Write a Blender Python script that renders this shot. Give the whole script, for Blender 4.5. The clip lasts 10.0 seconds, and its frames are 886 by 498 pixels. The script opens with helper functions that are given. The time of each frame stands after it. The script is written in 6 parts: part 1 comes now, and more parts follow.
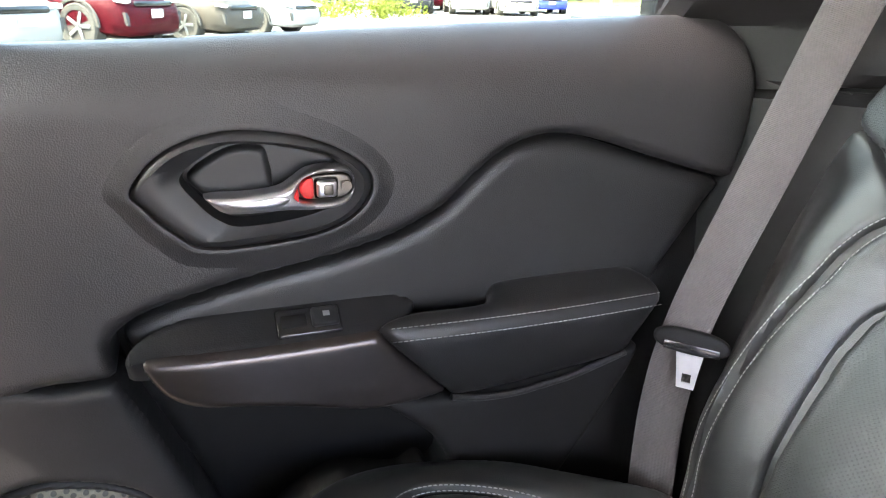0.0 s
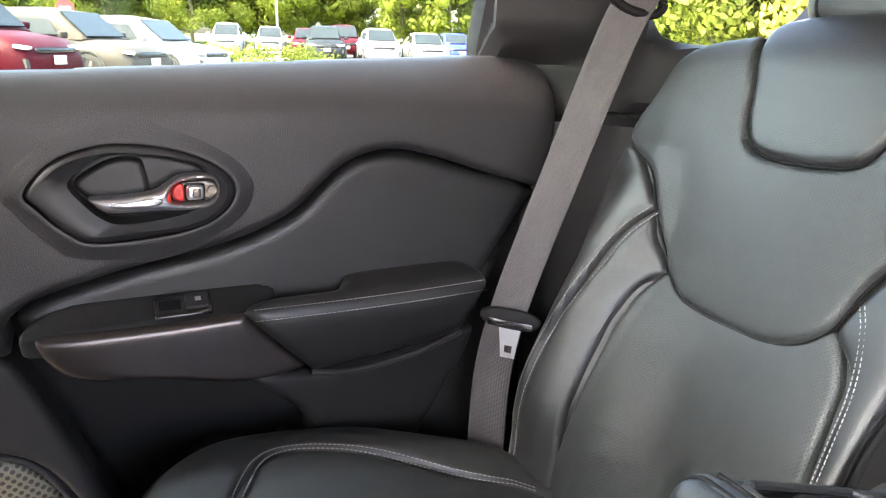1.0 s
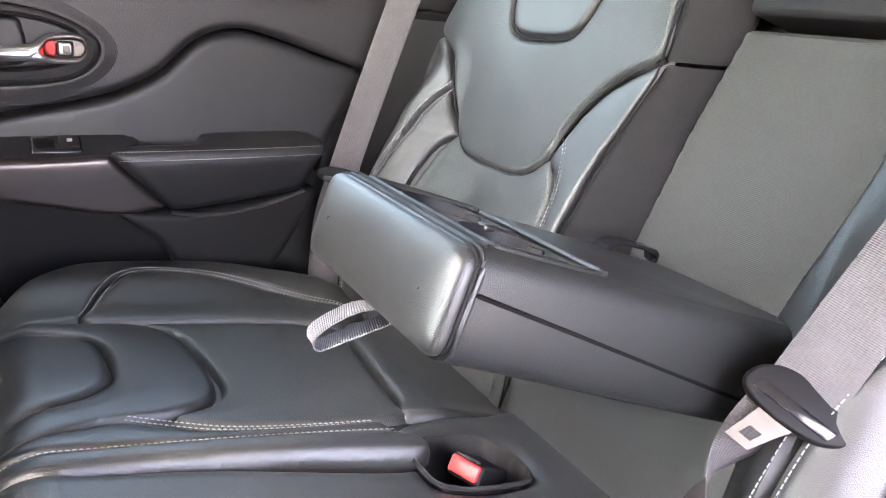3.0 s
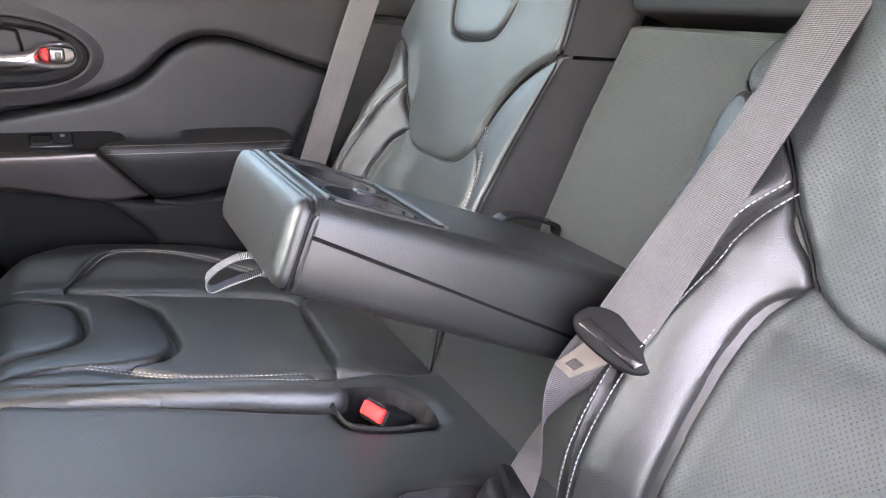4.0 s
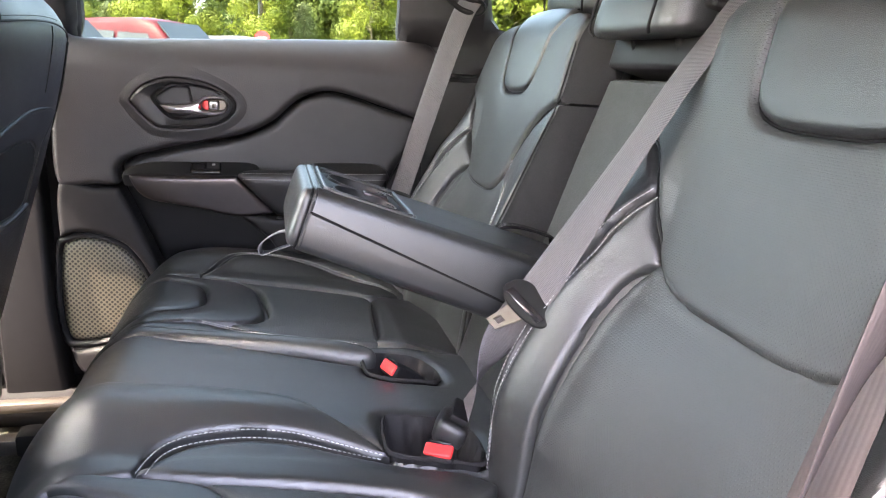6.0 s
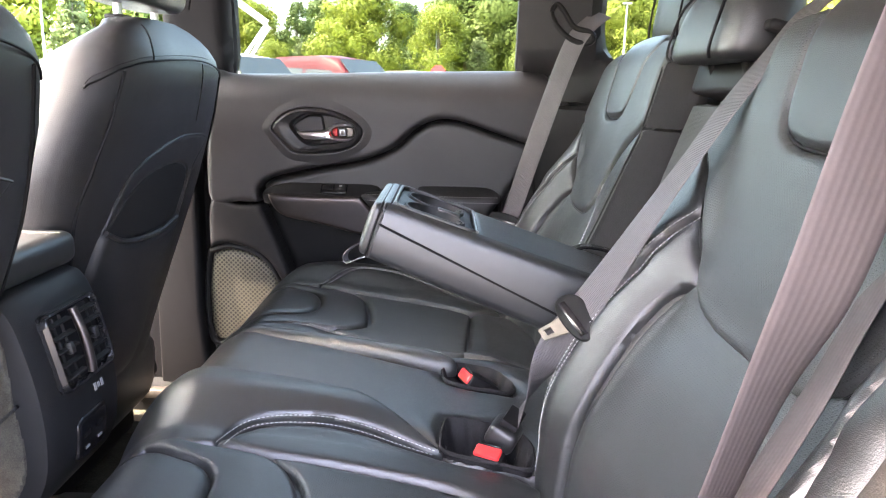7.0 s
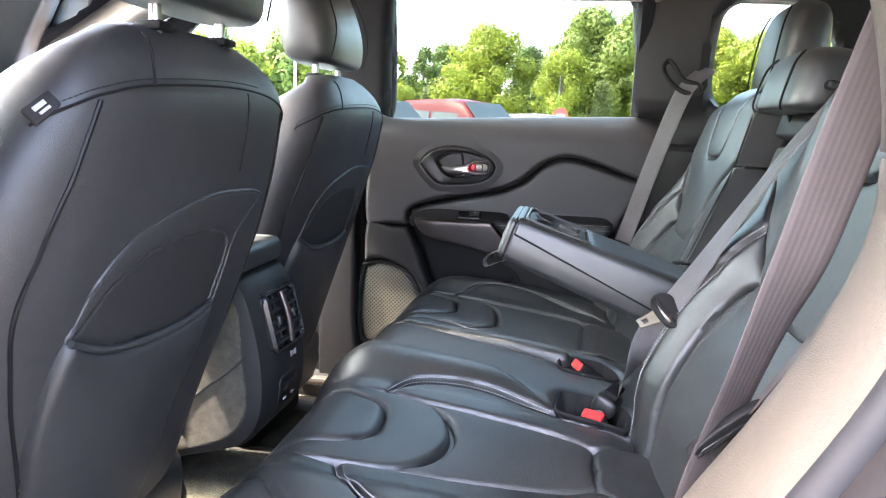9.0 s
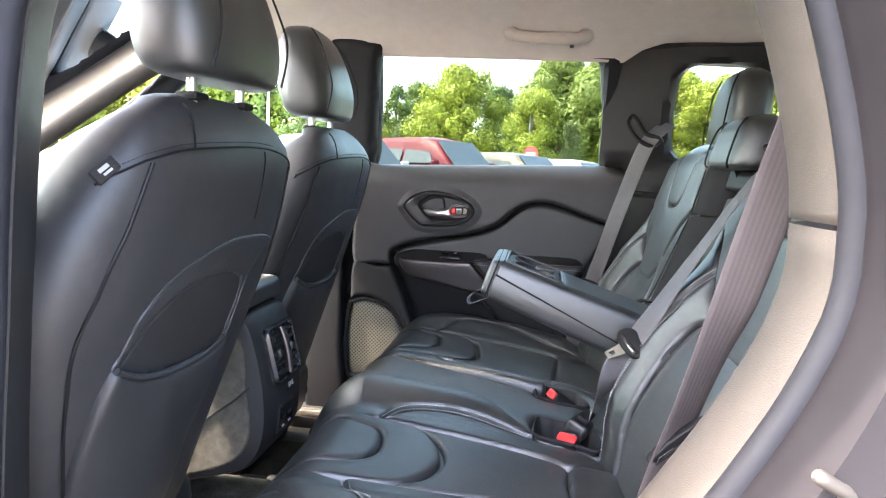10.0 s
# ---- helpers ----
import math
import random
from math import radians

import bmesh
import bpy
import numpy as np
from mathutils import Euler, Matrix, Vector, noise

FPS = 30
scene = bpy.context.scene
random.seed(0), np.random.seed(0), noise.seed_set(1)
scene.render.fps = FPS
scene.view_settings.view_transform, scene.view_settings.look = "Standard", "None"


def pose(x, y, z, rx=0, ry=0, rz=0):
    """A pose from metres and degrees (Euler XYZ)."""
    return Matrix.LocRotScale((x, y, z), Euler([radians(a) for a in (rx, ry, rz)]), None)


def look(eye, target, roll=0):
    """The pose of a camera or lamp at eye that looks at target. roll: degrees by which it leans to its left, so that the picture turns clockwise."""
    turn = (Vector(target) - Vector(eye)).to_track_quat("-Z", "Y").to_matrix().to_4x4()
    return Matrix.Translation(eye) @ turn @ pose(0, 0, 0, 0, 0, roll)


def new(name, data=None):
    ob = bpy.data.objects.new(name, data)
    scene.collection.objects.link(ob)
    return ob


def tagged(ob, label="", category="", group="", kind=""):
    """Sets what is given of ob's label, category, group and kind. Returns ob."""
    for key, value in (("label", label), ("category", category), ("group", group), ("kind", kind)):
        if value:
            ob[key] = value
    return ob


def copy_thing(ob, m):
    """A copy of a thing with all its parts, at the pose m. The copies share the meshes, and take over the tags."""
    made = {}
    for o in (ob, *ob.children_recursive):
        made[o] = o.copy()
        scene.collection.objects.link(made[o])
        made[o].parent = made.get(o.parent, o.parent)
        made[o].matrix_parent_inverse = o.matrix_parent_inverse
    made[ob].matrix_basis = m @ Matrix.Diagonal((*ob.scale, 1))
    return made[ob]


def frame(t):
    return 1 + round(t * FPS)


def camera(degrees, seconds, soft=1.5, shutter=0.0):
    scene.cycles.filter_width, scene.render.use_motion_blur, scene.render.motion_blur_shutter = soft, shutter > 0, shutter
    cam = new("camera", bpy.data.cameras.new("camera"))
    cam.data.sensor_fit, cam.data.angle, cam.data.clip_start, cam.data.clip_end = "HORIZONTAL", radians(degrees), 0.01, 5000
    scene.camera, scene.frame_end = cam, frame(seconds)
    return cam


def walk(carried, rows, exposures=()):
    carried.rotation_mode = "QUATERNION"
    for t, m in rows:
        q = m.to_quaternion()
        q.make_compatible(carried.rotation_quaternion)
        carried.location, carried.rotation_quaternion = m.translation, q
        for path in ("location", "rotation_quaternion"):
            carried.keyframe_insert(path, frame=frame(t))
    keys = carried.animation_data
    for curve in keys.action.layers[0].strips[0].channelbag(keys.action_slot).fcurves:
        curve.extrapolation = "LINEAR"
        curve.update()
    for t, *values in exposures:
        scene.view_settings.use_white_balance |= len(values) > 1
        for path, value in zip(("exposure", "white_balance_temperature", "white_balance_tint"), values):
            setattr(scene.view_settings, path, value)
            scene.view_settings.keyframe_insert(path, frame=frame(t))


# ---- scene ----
cam = camera(62.5, 10.0, soft=1.1)
# stops and white balance, as the film's camera brightens and darkens
EXPOSURES = [(0.0, 5.88, 6950, 17), (1.5, 5.6, 7300, 23), (3.0, 6.05, 7250, 25), (5.0, 5.55, 7150, 23), (6.5, 5.52, 7250, 23), (8.0, 5.55, 6850, 20), (10.0, 5.29, 6750, 16)]
PATH = [
    (0, (0.12, 0.081, 1.176), (0.756, 1.853, 0.501), 1.1),
    (0.5, (0.117, -0.008, 1.192), (0.869, 1.739, 0.576), 1.3),
    (1, (0.133, -0.092, 1.172), (0.983, 1.632, 0.62), 1.6),
    (1.5, (0.126, -0.167, 1.17), (1.053, 1.518, 0.622), 2.4),
    (2, (0.134, -0.235, 1.151), (1.13, 1.4, 0.574), 3.4),
    (2.5, (0.152, -0.302, 1.127), (1.151, 1.318, 0.514), 4.2),
    (3, (0.169, -0.368, 1.104), (1.142, 1.259, 0.465), 4.3),
    (4.5, (0.267, -0.593, 1.109), (1.082, 1.132, 0.508), 2.8),
    (5, (0.285, -0.667, 1.112), (1.027, 1.101, 0.545), 3.0),
    (6.5, (0.384, -0.853, 1.107), (0.619, 1.081, 0.656), 1.9),
    (7, (0.443, -0.881, 1.107), (0.444, 1.074, 0.685), 1.6),
    (7.5, (0.456, -0.925, 1.109), (0.267, 1.026, 0.712), 1.5),
    (8, (0.459, -0.973, 1.096), (0.145, 0.966, 0.719), 1.5),
    (8.5, (0.449, -1.042, 1.091), (0.102, 0.896, 0.736), 1.6),
    (9, (0.441, -1.143, 1.107), (0.121, 0.805, 0.784), 2.1),
    (9.5, (0.44, -1.229, 1.125), (0.157, 0.731, 0.843), 2.5),
    (10, (0.431, -1.268, 1.131), (0.183, 0.704, 0.909), 2.6),
]
walk(cam, [(t, look(eye, target, roll)) for t, eye, target, roll in PATH],
     EXPOSURES)

# world, sun and exposure
SUN = Vector((-1.1, -0.28, 1.6)).normalized()      # towards the sun: high, ahead and to the open door's side
world = bpy.data.worlds.new("sky")
world.use_nodes = True
scene.world = world
wn = world.node_tree.nodes
sky = wn.new("ShaderNodeTexSky")
sky.sky_type, sky.sun_disc = "NISHITA", False
sky.sun_elevation = math.asin(SUN.z)
sky.sun_rotation = math.atan2(SUN.x, SUN.y)
sky.air_density, sky.dust_density = 1.0, 5.0
world.node_tree.links.new(sky.outputs[0], wn["Background"].inputs[0])
wn["Background"].inputs[1].default_value = 0.155
sun = new("sun", bpy.data.lights.new("sun", "SUN"))
sun.data.energy, sun.data.angle, sun.data.color = 0.85, radians(0.5), (1.0, 0.93, 0.84)
sun.matrix_world = Matrix.Translation(SUN * 30) @ SUN.to_track_quat("Z", "Y").to_matrix().to_4x4()


# ---- materials ----
def material(name, colour, rough=0.5, metal=0.0, vary=0.15, scale=40.0, bump=0.0, bump_scale=300.0, spec=0.5,
             wear=0.0, coat=0.0, voronoi=False):
    """A surface with colour variation at two scales, roughness variation and fine relief."""
    m = bpy.data.materials.new(name)
    m.use_nodes = True
    nt = m.node_tree
    n, l = nt.nodes, nt.links
    b = n["Principled BSDF"]
    b.inputs["Metallic"].default_value = metal
    b.inputs["Specular IOR Level"].default_value = spec
    b.inputs["Coat Weight"].default_value = coat
    b.inputs["Coat Roughness"].default_value = 0.08
    co = n.new("ShaderNodeTexCoord")
    big, fine = n.new("ShaderNodeTexNoise"), n.new("ShaderNodeTexNoise")
    big.inputs["Scale"].default_value, big.inputs["Detail"].default_value = scale * 0.12, 4
    fine.inputs["Scale"].default_value, fine.inputs["Detail"].default_value = scale, 3
    for t in (big, fine):
        l.new(co.outputs["Object"], t.inputs["Vector"])
    mix = n.new("ShaderNodeMath")
    mix.operation = "ADD"
    l.new(big.outputs[0], mix.inputs[0])
    l.new(fine.outputs[0], mix.inputs[1])
    ramp = n.new("ShaderNodeMapRange")
    ramp.inputs[1].default_value, ramp.inputs[2].default_value = 0.7, 1.3
    ramp.inputs[3].default_value, ramp.inputs[4].default_value = 1 - vary, 1 + vary
    l.new(mix.outputs[0], ramp.inputs[0])
    mul = n.new("ShaderNodeVectorMath")
    mul.operation = "SCALE"
    mul.inputs[0].default_value = colour
    l.new(ramp.outputs[0], mul.inputs["Scale"])
    l.new(mul.outputs[0], b.inputs["Base Color"])
    rr = n.new("ShaderNodeMapRange")
    rr.inputs[1].default_value, rr.inputs[2].default_value = 0.3, 0.7
    rr.inputs[3].default_value, rr.inputs[4].default_value = max(0.02, rough - 0.06 - wear), min(1, rough + 0.06 + wear)
    l.new(big.outputs[0], rr.inputs[0])
    l.new(rr.outputs[0], b.inputs["Roughness"])
    if bump:
        tex = n.new("ShaderNodeTexVoronoi" if voronoi else "ShaderNodeTexNoise")
        tex.inputs["Scale"].default_value = bump_scale
        l.new(co.outputs["Object"], tex.inputs["Vector"])
        bp = n.new("ShaderNodeBump")
        bp.inputs["Strength"].default_value, bp.inputs["Distance"].default_value = bump, 0.001
        l.new(tex.outputs[0], bp.inputs["Height"])
        l.new(bp.outputs[0], b.inputs["Normal"])
    return m


def dotted(m, pitch=0.0030, radius=0.24, dark=0.4):
    """Pricks small round holes through a surface, in the metres of its UV map."""
    nt = m.node_tree
    n, l = nt.nodes, nt.links
    b = n["Principled BSDF"]
    uv = n.new("ShaderNodeTexCoord")
    rot = n.new("ShaderNodeVectorRotate")
    rot.rotation_type, rot.inputs["Angle"].default_value = "Z_AXIS", radians(45)
    l.new(uv.outputs["UV"], rot.inputs["Vector"])
    sc = n.new("ShaderNodeVectorMath")
    sc.operation, sc.inputs["Scale"].default_value = "SCALE", 1 / pitch
    l.new(rot.outputs[0], sc.inputs[0])
    fr = n.new("ShaderNodeVectorMath")
    fr.operation = "FRACTION"
    l.new(sc.outputs[0], fr.inputs[0])
    ds = n.new("ShaderNodeVectorMath")
    ds.operation, ds.inputs[1].default_value = "DISTANCE", (0.5, 0.5, 0.0)
    l.new(fr.outputs[0], ds.inputs[0])
    st = n.new("ShaderNodeMapRange")
    st.inputs[1].default_value, st.inputs[2].default_value = radius - 0.06, radius + 0.06
    st.inputs[3].default_value, st.inputs[4].default_value = dark, 1.0
    l.new(ds.outputs["Value"], st.inputs[0])
    old = b.inputs["Base Color"].links[0].from_socket
    mu = n.new("ShaderNodeVectorMath")
    mu.operation = "SCALE"
    l.new(old, mu.inputs[0])
    l.new(st.outputs[0], mu.inputs["Scale"])
    l.new(mu.outputs[0], b.inputs["Base Color"])
    bp = n.new("ShaderNodeBump")
    bp.inputs["Strength"].default_value, bp.inputs["Distance"].default_value = 0.5, 0.0008
    l.new(st.outputs[0], bp.inputs["Height"])
    prev = b.inputs["Normal"].links
    if prev:
        l.new(prev[0].from_socket, bp.inputs["Normal"])
    l.new(bp.outputs[0], b.inputs["Normal"])
    return m


def woven(m, pitch_u, pitch_v, depth=0.6):
    """A weave relief in the metres of the UV map."""
    nt = m.node_tree
    n, l = nt.nodes, nt.links
    b = n["Principled BSDF"]
    uv = n.new("ShaderNodeTexCoord")
    sep = n.new("ShaderNodeSeparateXYZ")
    l.new(uv.outputs["UV"], sep.inputs[0])
    waves = []
    for axis, pitch in ((0, pitch_u), (1, pitch_v)):
        a = n.new("ShaderNodeMath")
        a.operation, a.inputs[1].default_value = "MULTIPLY", 2 * math.pi / pitch
        l.new(sep.outputs[axis], a.inputs[0])
        s = n.new("ShaderNodeMath")
        s.operation = "SINE"
        l.new(a.outputs[0], s.inputs[0])
        waves.append(s)
    mu = n.new("ShaderNodeMath")
    mu.operation = "ADD"
    l.new(waves[0].outputs[0], mu.inputs[0])
    l.new(waves[1].outputs[0], mu.inputs[1])
    bp = n.new("ShaderNodeBump")
    bp.inputs["Strength"].default_value, bp.inputs["Distance"].default_value = depth, 0.0008
    l.new(mu.outputs[0], bp.inputs["Height"])
    l.new(bp.outputs[0], b.inputs["Normal"])
    return m


LEATHER = material("black_leather", (0.0165, 0.0180, 0.0178), 0.36, spec=0.9, vary=0.14, scale=60, bump=0.24, bump_scale=1300, voronoi=True)
PERFORATED = dotted(material("perforated_leather", (0.029, 0.0322, 0.0312), 0.45, spec=0.7, vary=0.10, scale=60, bump=0.20, bump_scale=1300, voronoi=True), 0.0032, 0.17, 0.35)
FABRIC = material("charcoal_fabric", (0.018, 0.0175, 0.018), 0.85, vary=0.25, scale=500, bump=0.6, bump_scale=1500, spec=0.2)
CLOTH = woven(material("grey_black_cloth", (0.047, 0.0495, 0.047), 0.75, vary=0.06, scale=300, spec=0.25), 0.0016, 0.0016, 0.2)
SEAT_BACK = material("black_seat_back_vinyl", (0.025, 0.0248, 0.0255), 0.47, spec=0.4, vary=0.16, scale=70, bump=0.22, bump_scale=1000, voronoi=True)
THREAD = material("grey_thread", (0.33, 0.33, 0.32), 0.7, vary=0.1, scale=200)
VINYL = material("smooth_black_vinyl", (0.0135, 0.0135, 0.0138), 0.42, vary=0.12, scale=50, bump=0.2, bump_scale=900, voronoi=True)
DOOR_SOFT = material("grained_black_trim", (0.021, 0.0203, 0.021), 0.46, vary=0.12, scale=30, bump=0.28, bump_scale=800, voronoi=True)
# specular below real plastic, in place of shade from someone in the doorway
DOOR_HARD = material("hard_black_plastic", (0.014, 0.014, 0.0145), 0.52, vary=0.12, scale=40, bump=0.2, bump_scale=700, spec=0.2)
BOWL = material("smooth_black_plastic", (0.021, 0.021, 0.022), 0.42, vary=0.10, scale=50, bump=0.06, bump_scale=700, spec=0.4)
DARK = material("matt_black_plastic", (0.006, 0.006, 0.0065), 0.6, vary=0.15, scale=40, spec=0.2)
GLOSS = material("gloss_black_plastic", (0.012, 0.012, 0.013), 0.2, vary=0.1, scale=40)
SATIN = material("satin_dark_metal", (0.085, 0.074, 0.072), 0.34, metal=0.85, vary=0.06, scale=90)
CHROME = material("satin_chrome", (0.60, 0.60, 0.62), 0.30, metal=1.0, vary=0.06, scale=60)
STEEL = material("bare_steel", (0.15, 0.135, 0.115), 0.42, metal=0.8, vary=0.12, scale=80)
RED = material("red_plastic", (0.75, 0.03, 0.03), 0.4, vary=0.08, scale=60)
WHITE = material("white_print", (0.30, 0.30, 0.30), 0.6, vary=0.05)
BELT = woven(material("charcoal_webbing", (0.092, 0.085, 0.086), 0.58, vary=0.10, scale=400, spec=0.35), 0.0032, 0.0016, 0.30)
# real ribs; the mauve tint is warm bounced light put into the colour
BELT_RIBBED = woven(material("warm_lit_webbing", (0.070, 0.058, 0.056), 0.62, vary=0.10, scale=400, spec=0.3), 0.0056, 4.0, 0.11)
LOOP = woven(material("grey_strap_webbing", (0.15, 0.145, 0.155), 0.65, vary=0.1, scale=400, spec=0.3), 0.003, 0.0016)
HEADLINER = material("beige_headliner", (0.60, 0.54, 0.48), 0.9, vary=0.05, scale=300, bump=0.3, bump_scale=1200, spec=0.1)
GREIGE = material("greige_trim", (0.042, 0.0355, 0.0285), 0.66, vary=0.16, scale=220, bump=0.4, bump_scale=700)
CARPET = material("charcoal_carpet", (0.066, 0.061, 0.046), 0.95, vary=0.6, scale=260, bump=1.0, bump_scale=500, spec=0.05)
RUBBER = material("black_rubber", (0.012, 0.0125, 0.015), 0.6, vary=0.12, scale=60, spec=0.15)
GRILLE = dotted(material("speaker_grille", (0.098, 0.090, 0.064), 0.55, metal=0.1, vary=0.08, scale=100), 0.0072, 0.34, 0.12)
PAINT = material("dark_grey_paint", (0.011, 0.0100, 0.0112), 0.42, vary=0.12, scale=30, spec=0.12)


def glass_material(name, tint=(0.86, 0.95, 0.92)):
    m = bpy.data.materials.new(name)
    m.use_nodes = True
    n, l = m.node_tree.nodes, m.node_tree.links
    n.remove(n["Principled BSDF"])
    tr, gl, mx, fz = (n.new(k) for k in ("ShaderNodeBsdfTransparent", "ShaderNodeBsdfGlossy", "ShaderNodeMixShader", "ShaderNodeFresnel"))
    tr.inputs[0].default_value, gl.inputs["Roughness"].default_value, fz.inputs[0].default_value = (*tint, 1), 0.02, 1.13
    l.new(fz.outputs[0], mx.inputs[0])
    l.new(tr.outputs[0], mx.inputs[1])
    l.new(gl.outputs[0], mx.inputs[2])
    l.new(mx.outputs[0], n["Material Output"].inputs[0])
    return m


GLASS = glass_material("window_glass")
PRIVACY = glass_material("tinted_rear_glass", (0.56, 0.62, 0.58))


# ---- building helpers ----
def thing(name, at=(0, 0, 0), label="", category="", group="", kind=""):
    ob = new(name)
    ob.location = at
    ob.empty_display_size = 0.05
    return tagged(ob, label, category, group, kind)


def part(name, mesh, mat, parent=None, label="", smooth=40):
    """Links a bmesh, a mesh, or (verts, faces[, uvs]) in world metres as one mesh object under a thing or a part."""
    if isinstance(mesh, bpy.types.Mesh):
        me = mesh
    elif isinstance(mesh, bmesh.types.BMesh):
        me = bpy.data.meshes.new(name)
        mesh.to_mesh(me)
        mesh.free()
    else:
        me = bpy.data.meshes.new(name)
        me.from_pydata([tuple(map(float, v)) for v in mesh[0]], [], [tuple(map(int, q)) for q in mesh[1]])
        if len(mesh) > 2:
            layer = me.uv_layers.new(name="UVMap")
            idx = np.empty(len(me.loops), dtype=np.int32)
            me.loops.foreach_get("vertex_index", idx)
            layer.data.foreach_set("uv", np.asarray(mesh[2], dtype=np.float32)[idx].ravel())
    me.materials.clear()
    me.materials.append(mat)
    if smooth:
        me.polygons.foreach_set("use_smooth", [True] * len(me.polygons))
        me.set_sharp_from_angle(angle=radians(smooth))
    ob = new(name, me)
    if parent is not None:
        ob.parent = parent
        if parent.type == "EMPTY":
            ob.matrix_parent_inverse = Matrix.Translation(-parent.location)
    if label:
        tagged(ob, label)
    return ob


def curve(pts, closed=False, n=8):
    """A smooth line (Catmull-Rom) through control points of any dimension."""
    p = np.asarray(pts, float)
    m = len(p)
    out = []
    for i in range(m if closed else m - 1):
        if closed:
            a, b, c, d = p[(i - 1) % m], p[i], p[(i + 1) % m], p[(i + 2) % m]
        else:
            a, b, c, d = p[max(i - 1, 0)], p[i], p[i + 1], p[min(i + 2, m - 1)]
        for s in np.arange(n) / n:
            out.append(0.5 * (2 * b + (c - a) * s + (2 * a - 5 * b + 4 * c - d) * s * s + (3 * b - a - 3 * c + d) * s**3))
    if not closed:
        out.append(p[-1])
    return np.array(out)


def spaced(pts, step):
    """A line cut to even steps."""
    p = np.asarray(pts, float)
    run = np.r_[0, np.cumsum(np.linalg.norm(np.diff(p, axis=0), axis=1))]
    s = np.linspace(0, run[-1], max(2, int(round(run[-1] / step)) + 1))
    return np.stack([np.interp(s, run, p[:, k]) for k in range(p.shape[1])], 1)


def _inside(p, poly):
    x, y = p[:, 0][:, None], p[:, 1][:, None]
    a, b = poly, np.roll(poly, -1, 0)
    hit = ((a[:, 1] > y) != (b[:, 1] > y)) & (x < (b[:, 0] - a[:, 0]) * (y - a[:, 1]) / (b[:, 1] - a[:, 1] + 1e-12) + a[:, 0])
    return hit.sum(1) % 2 == 1


def _nearest(p, poly):
    a, b = poly, np.roll(poly, -1, 0)
    ab = b - a
    s = ((p[:, None] - a) * ab).sum(-1) / ((ab**2).sum(-1) + 1e-12)
    q = a + s.clip(0, 1)[..., None] * ab
    d = np.linalg.norm(p[:, None] - q, axis=-1)
    k = d.argmin(1)
    return d[np.arange(len(p)), k], q[np.arange(len(p)), k]


def pad(poly, surf, thick=0.012, rnd=0.02, cell=0.008, skirt=0.012, holes=(), smooth_poly=True, sink=0.003, flip=False, puff=0.0):
    """An upholstered or moulded panel over a curved base: poly in the base's (u, v) metres, rounded down towards its rim;
    puff: how far its padding swells towards the middle."""
    poly = curve(poly, True, 6) if smooth_poly else spaced(np.vstack([poly, poly[:1]]), cell)[:-1]
    holes = [curve(h, True, 6) for h in holes]
    lo, hi = poly.min(0) - cell, poly.max(0) + cell
    nu, nv = (int(k) + 2 for k in np.ceil((hi - lo) / cell))
    gu, gv = np.meshgrid(lo[0] + cell * np.arange(nu), lo[1] + cell * np.arange(nv), indexing="ij")
    p = np.stack([gu.ravel(), gv.ravel()], 1)
    ins = _inside(p, poly)
    d, q = _nearest(p, poly)
    for h in holes:
        ins &= ~_inside(p, h)
        dh, qh = _nearest(p, h)
        closer = dh < d
        d, q = np.where(closer, dh, d), np.where(closer[:, None], qh, q)
    near = ins & (d < 0.25 * cell)
    p = np.where((ins & ~near)[:, None], p, q)
    d = np.where(ins & ~near, d, 0.0)
    ids = np.arange(nu * nv).reshape(nu, nv)
    quads = np.stack([ids[:-1, :-1], ids[1:, :-1], ids[1:, 1:], ids[:-1, 1:]], -1).reshape(-1, 4)
    quads = quads[ins[quads].any(1)]
    used, inv = np.unique(quads, return_inverse=True)
    quads = inv.reshape(-1, 4)
    p, d = p[used], d[used]
    e = 1e-4
    s0 = surf(p[:, 0], p[:, 1])
    nor = np.cross(surf(p[:, 0] + e, p[:, 1]) - s0, surf(p[:, 0], p[:, 1] + e) - s0)
    nor /= np.linalg.norm(nor, axis=1)[:, None] + 1e-12
    if flip:
        nor = -nor
    k = (1 - d / rnd).clip(0, 1)
    v = s0 + nor * ((thick + sink) * np.sqrt(1 - k * k) - sink + puff * (1 - np.exp(-d / 0.022)))[:, None]
    faces = [tuple(dict.fromkeys(f)) for f in quads.tolist()]
    faces = [f for f in faces if len(f) > 2]
    if flip:
        faces = [f[::-1] for f in faces]
    edges = {}
    for f in faces:
        for a, b in zip(f, f[1:] + f[:1]):
            edges[(a, b)] = 1
    rim = [(a, b) for a, b in edges if (b, a) not in edges]
    low = {}
    vs, uv = v.tolist(), p.tolist()
    for a, b in rim:
        for c in (a, b):
            if c not in low:
                low[c] = len(vs)
                vs.append((v[c] - nor[c] * skirt).tolist())
                uv.append(p[c].tolist())
        faces.append((b, a, low[a], low[b]))
    return vs, faces, uv


def on_surf(surf, line, lift=0.0, flip=False):
    """The 3D line over a base, lifted off it."""
    p = np.asarray(line, float)
    e = 1e-4
    s0 = surf(p[:, 0], p[:, 1])
    nor = np.cross(surf(p[:, 0] + e, p[:, 1]) - s0, surf(p[:, 0], p[:, 1] + e) - s0)
    nor /= np.linalg.norm(nor, axis=1)[:, None]
    return s0 + nor * (-lift if flip else lift)


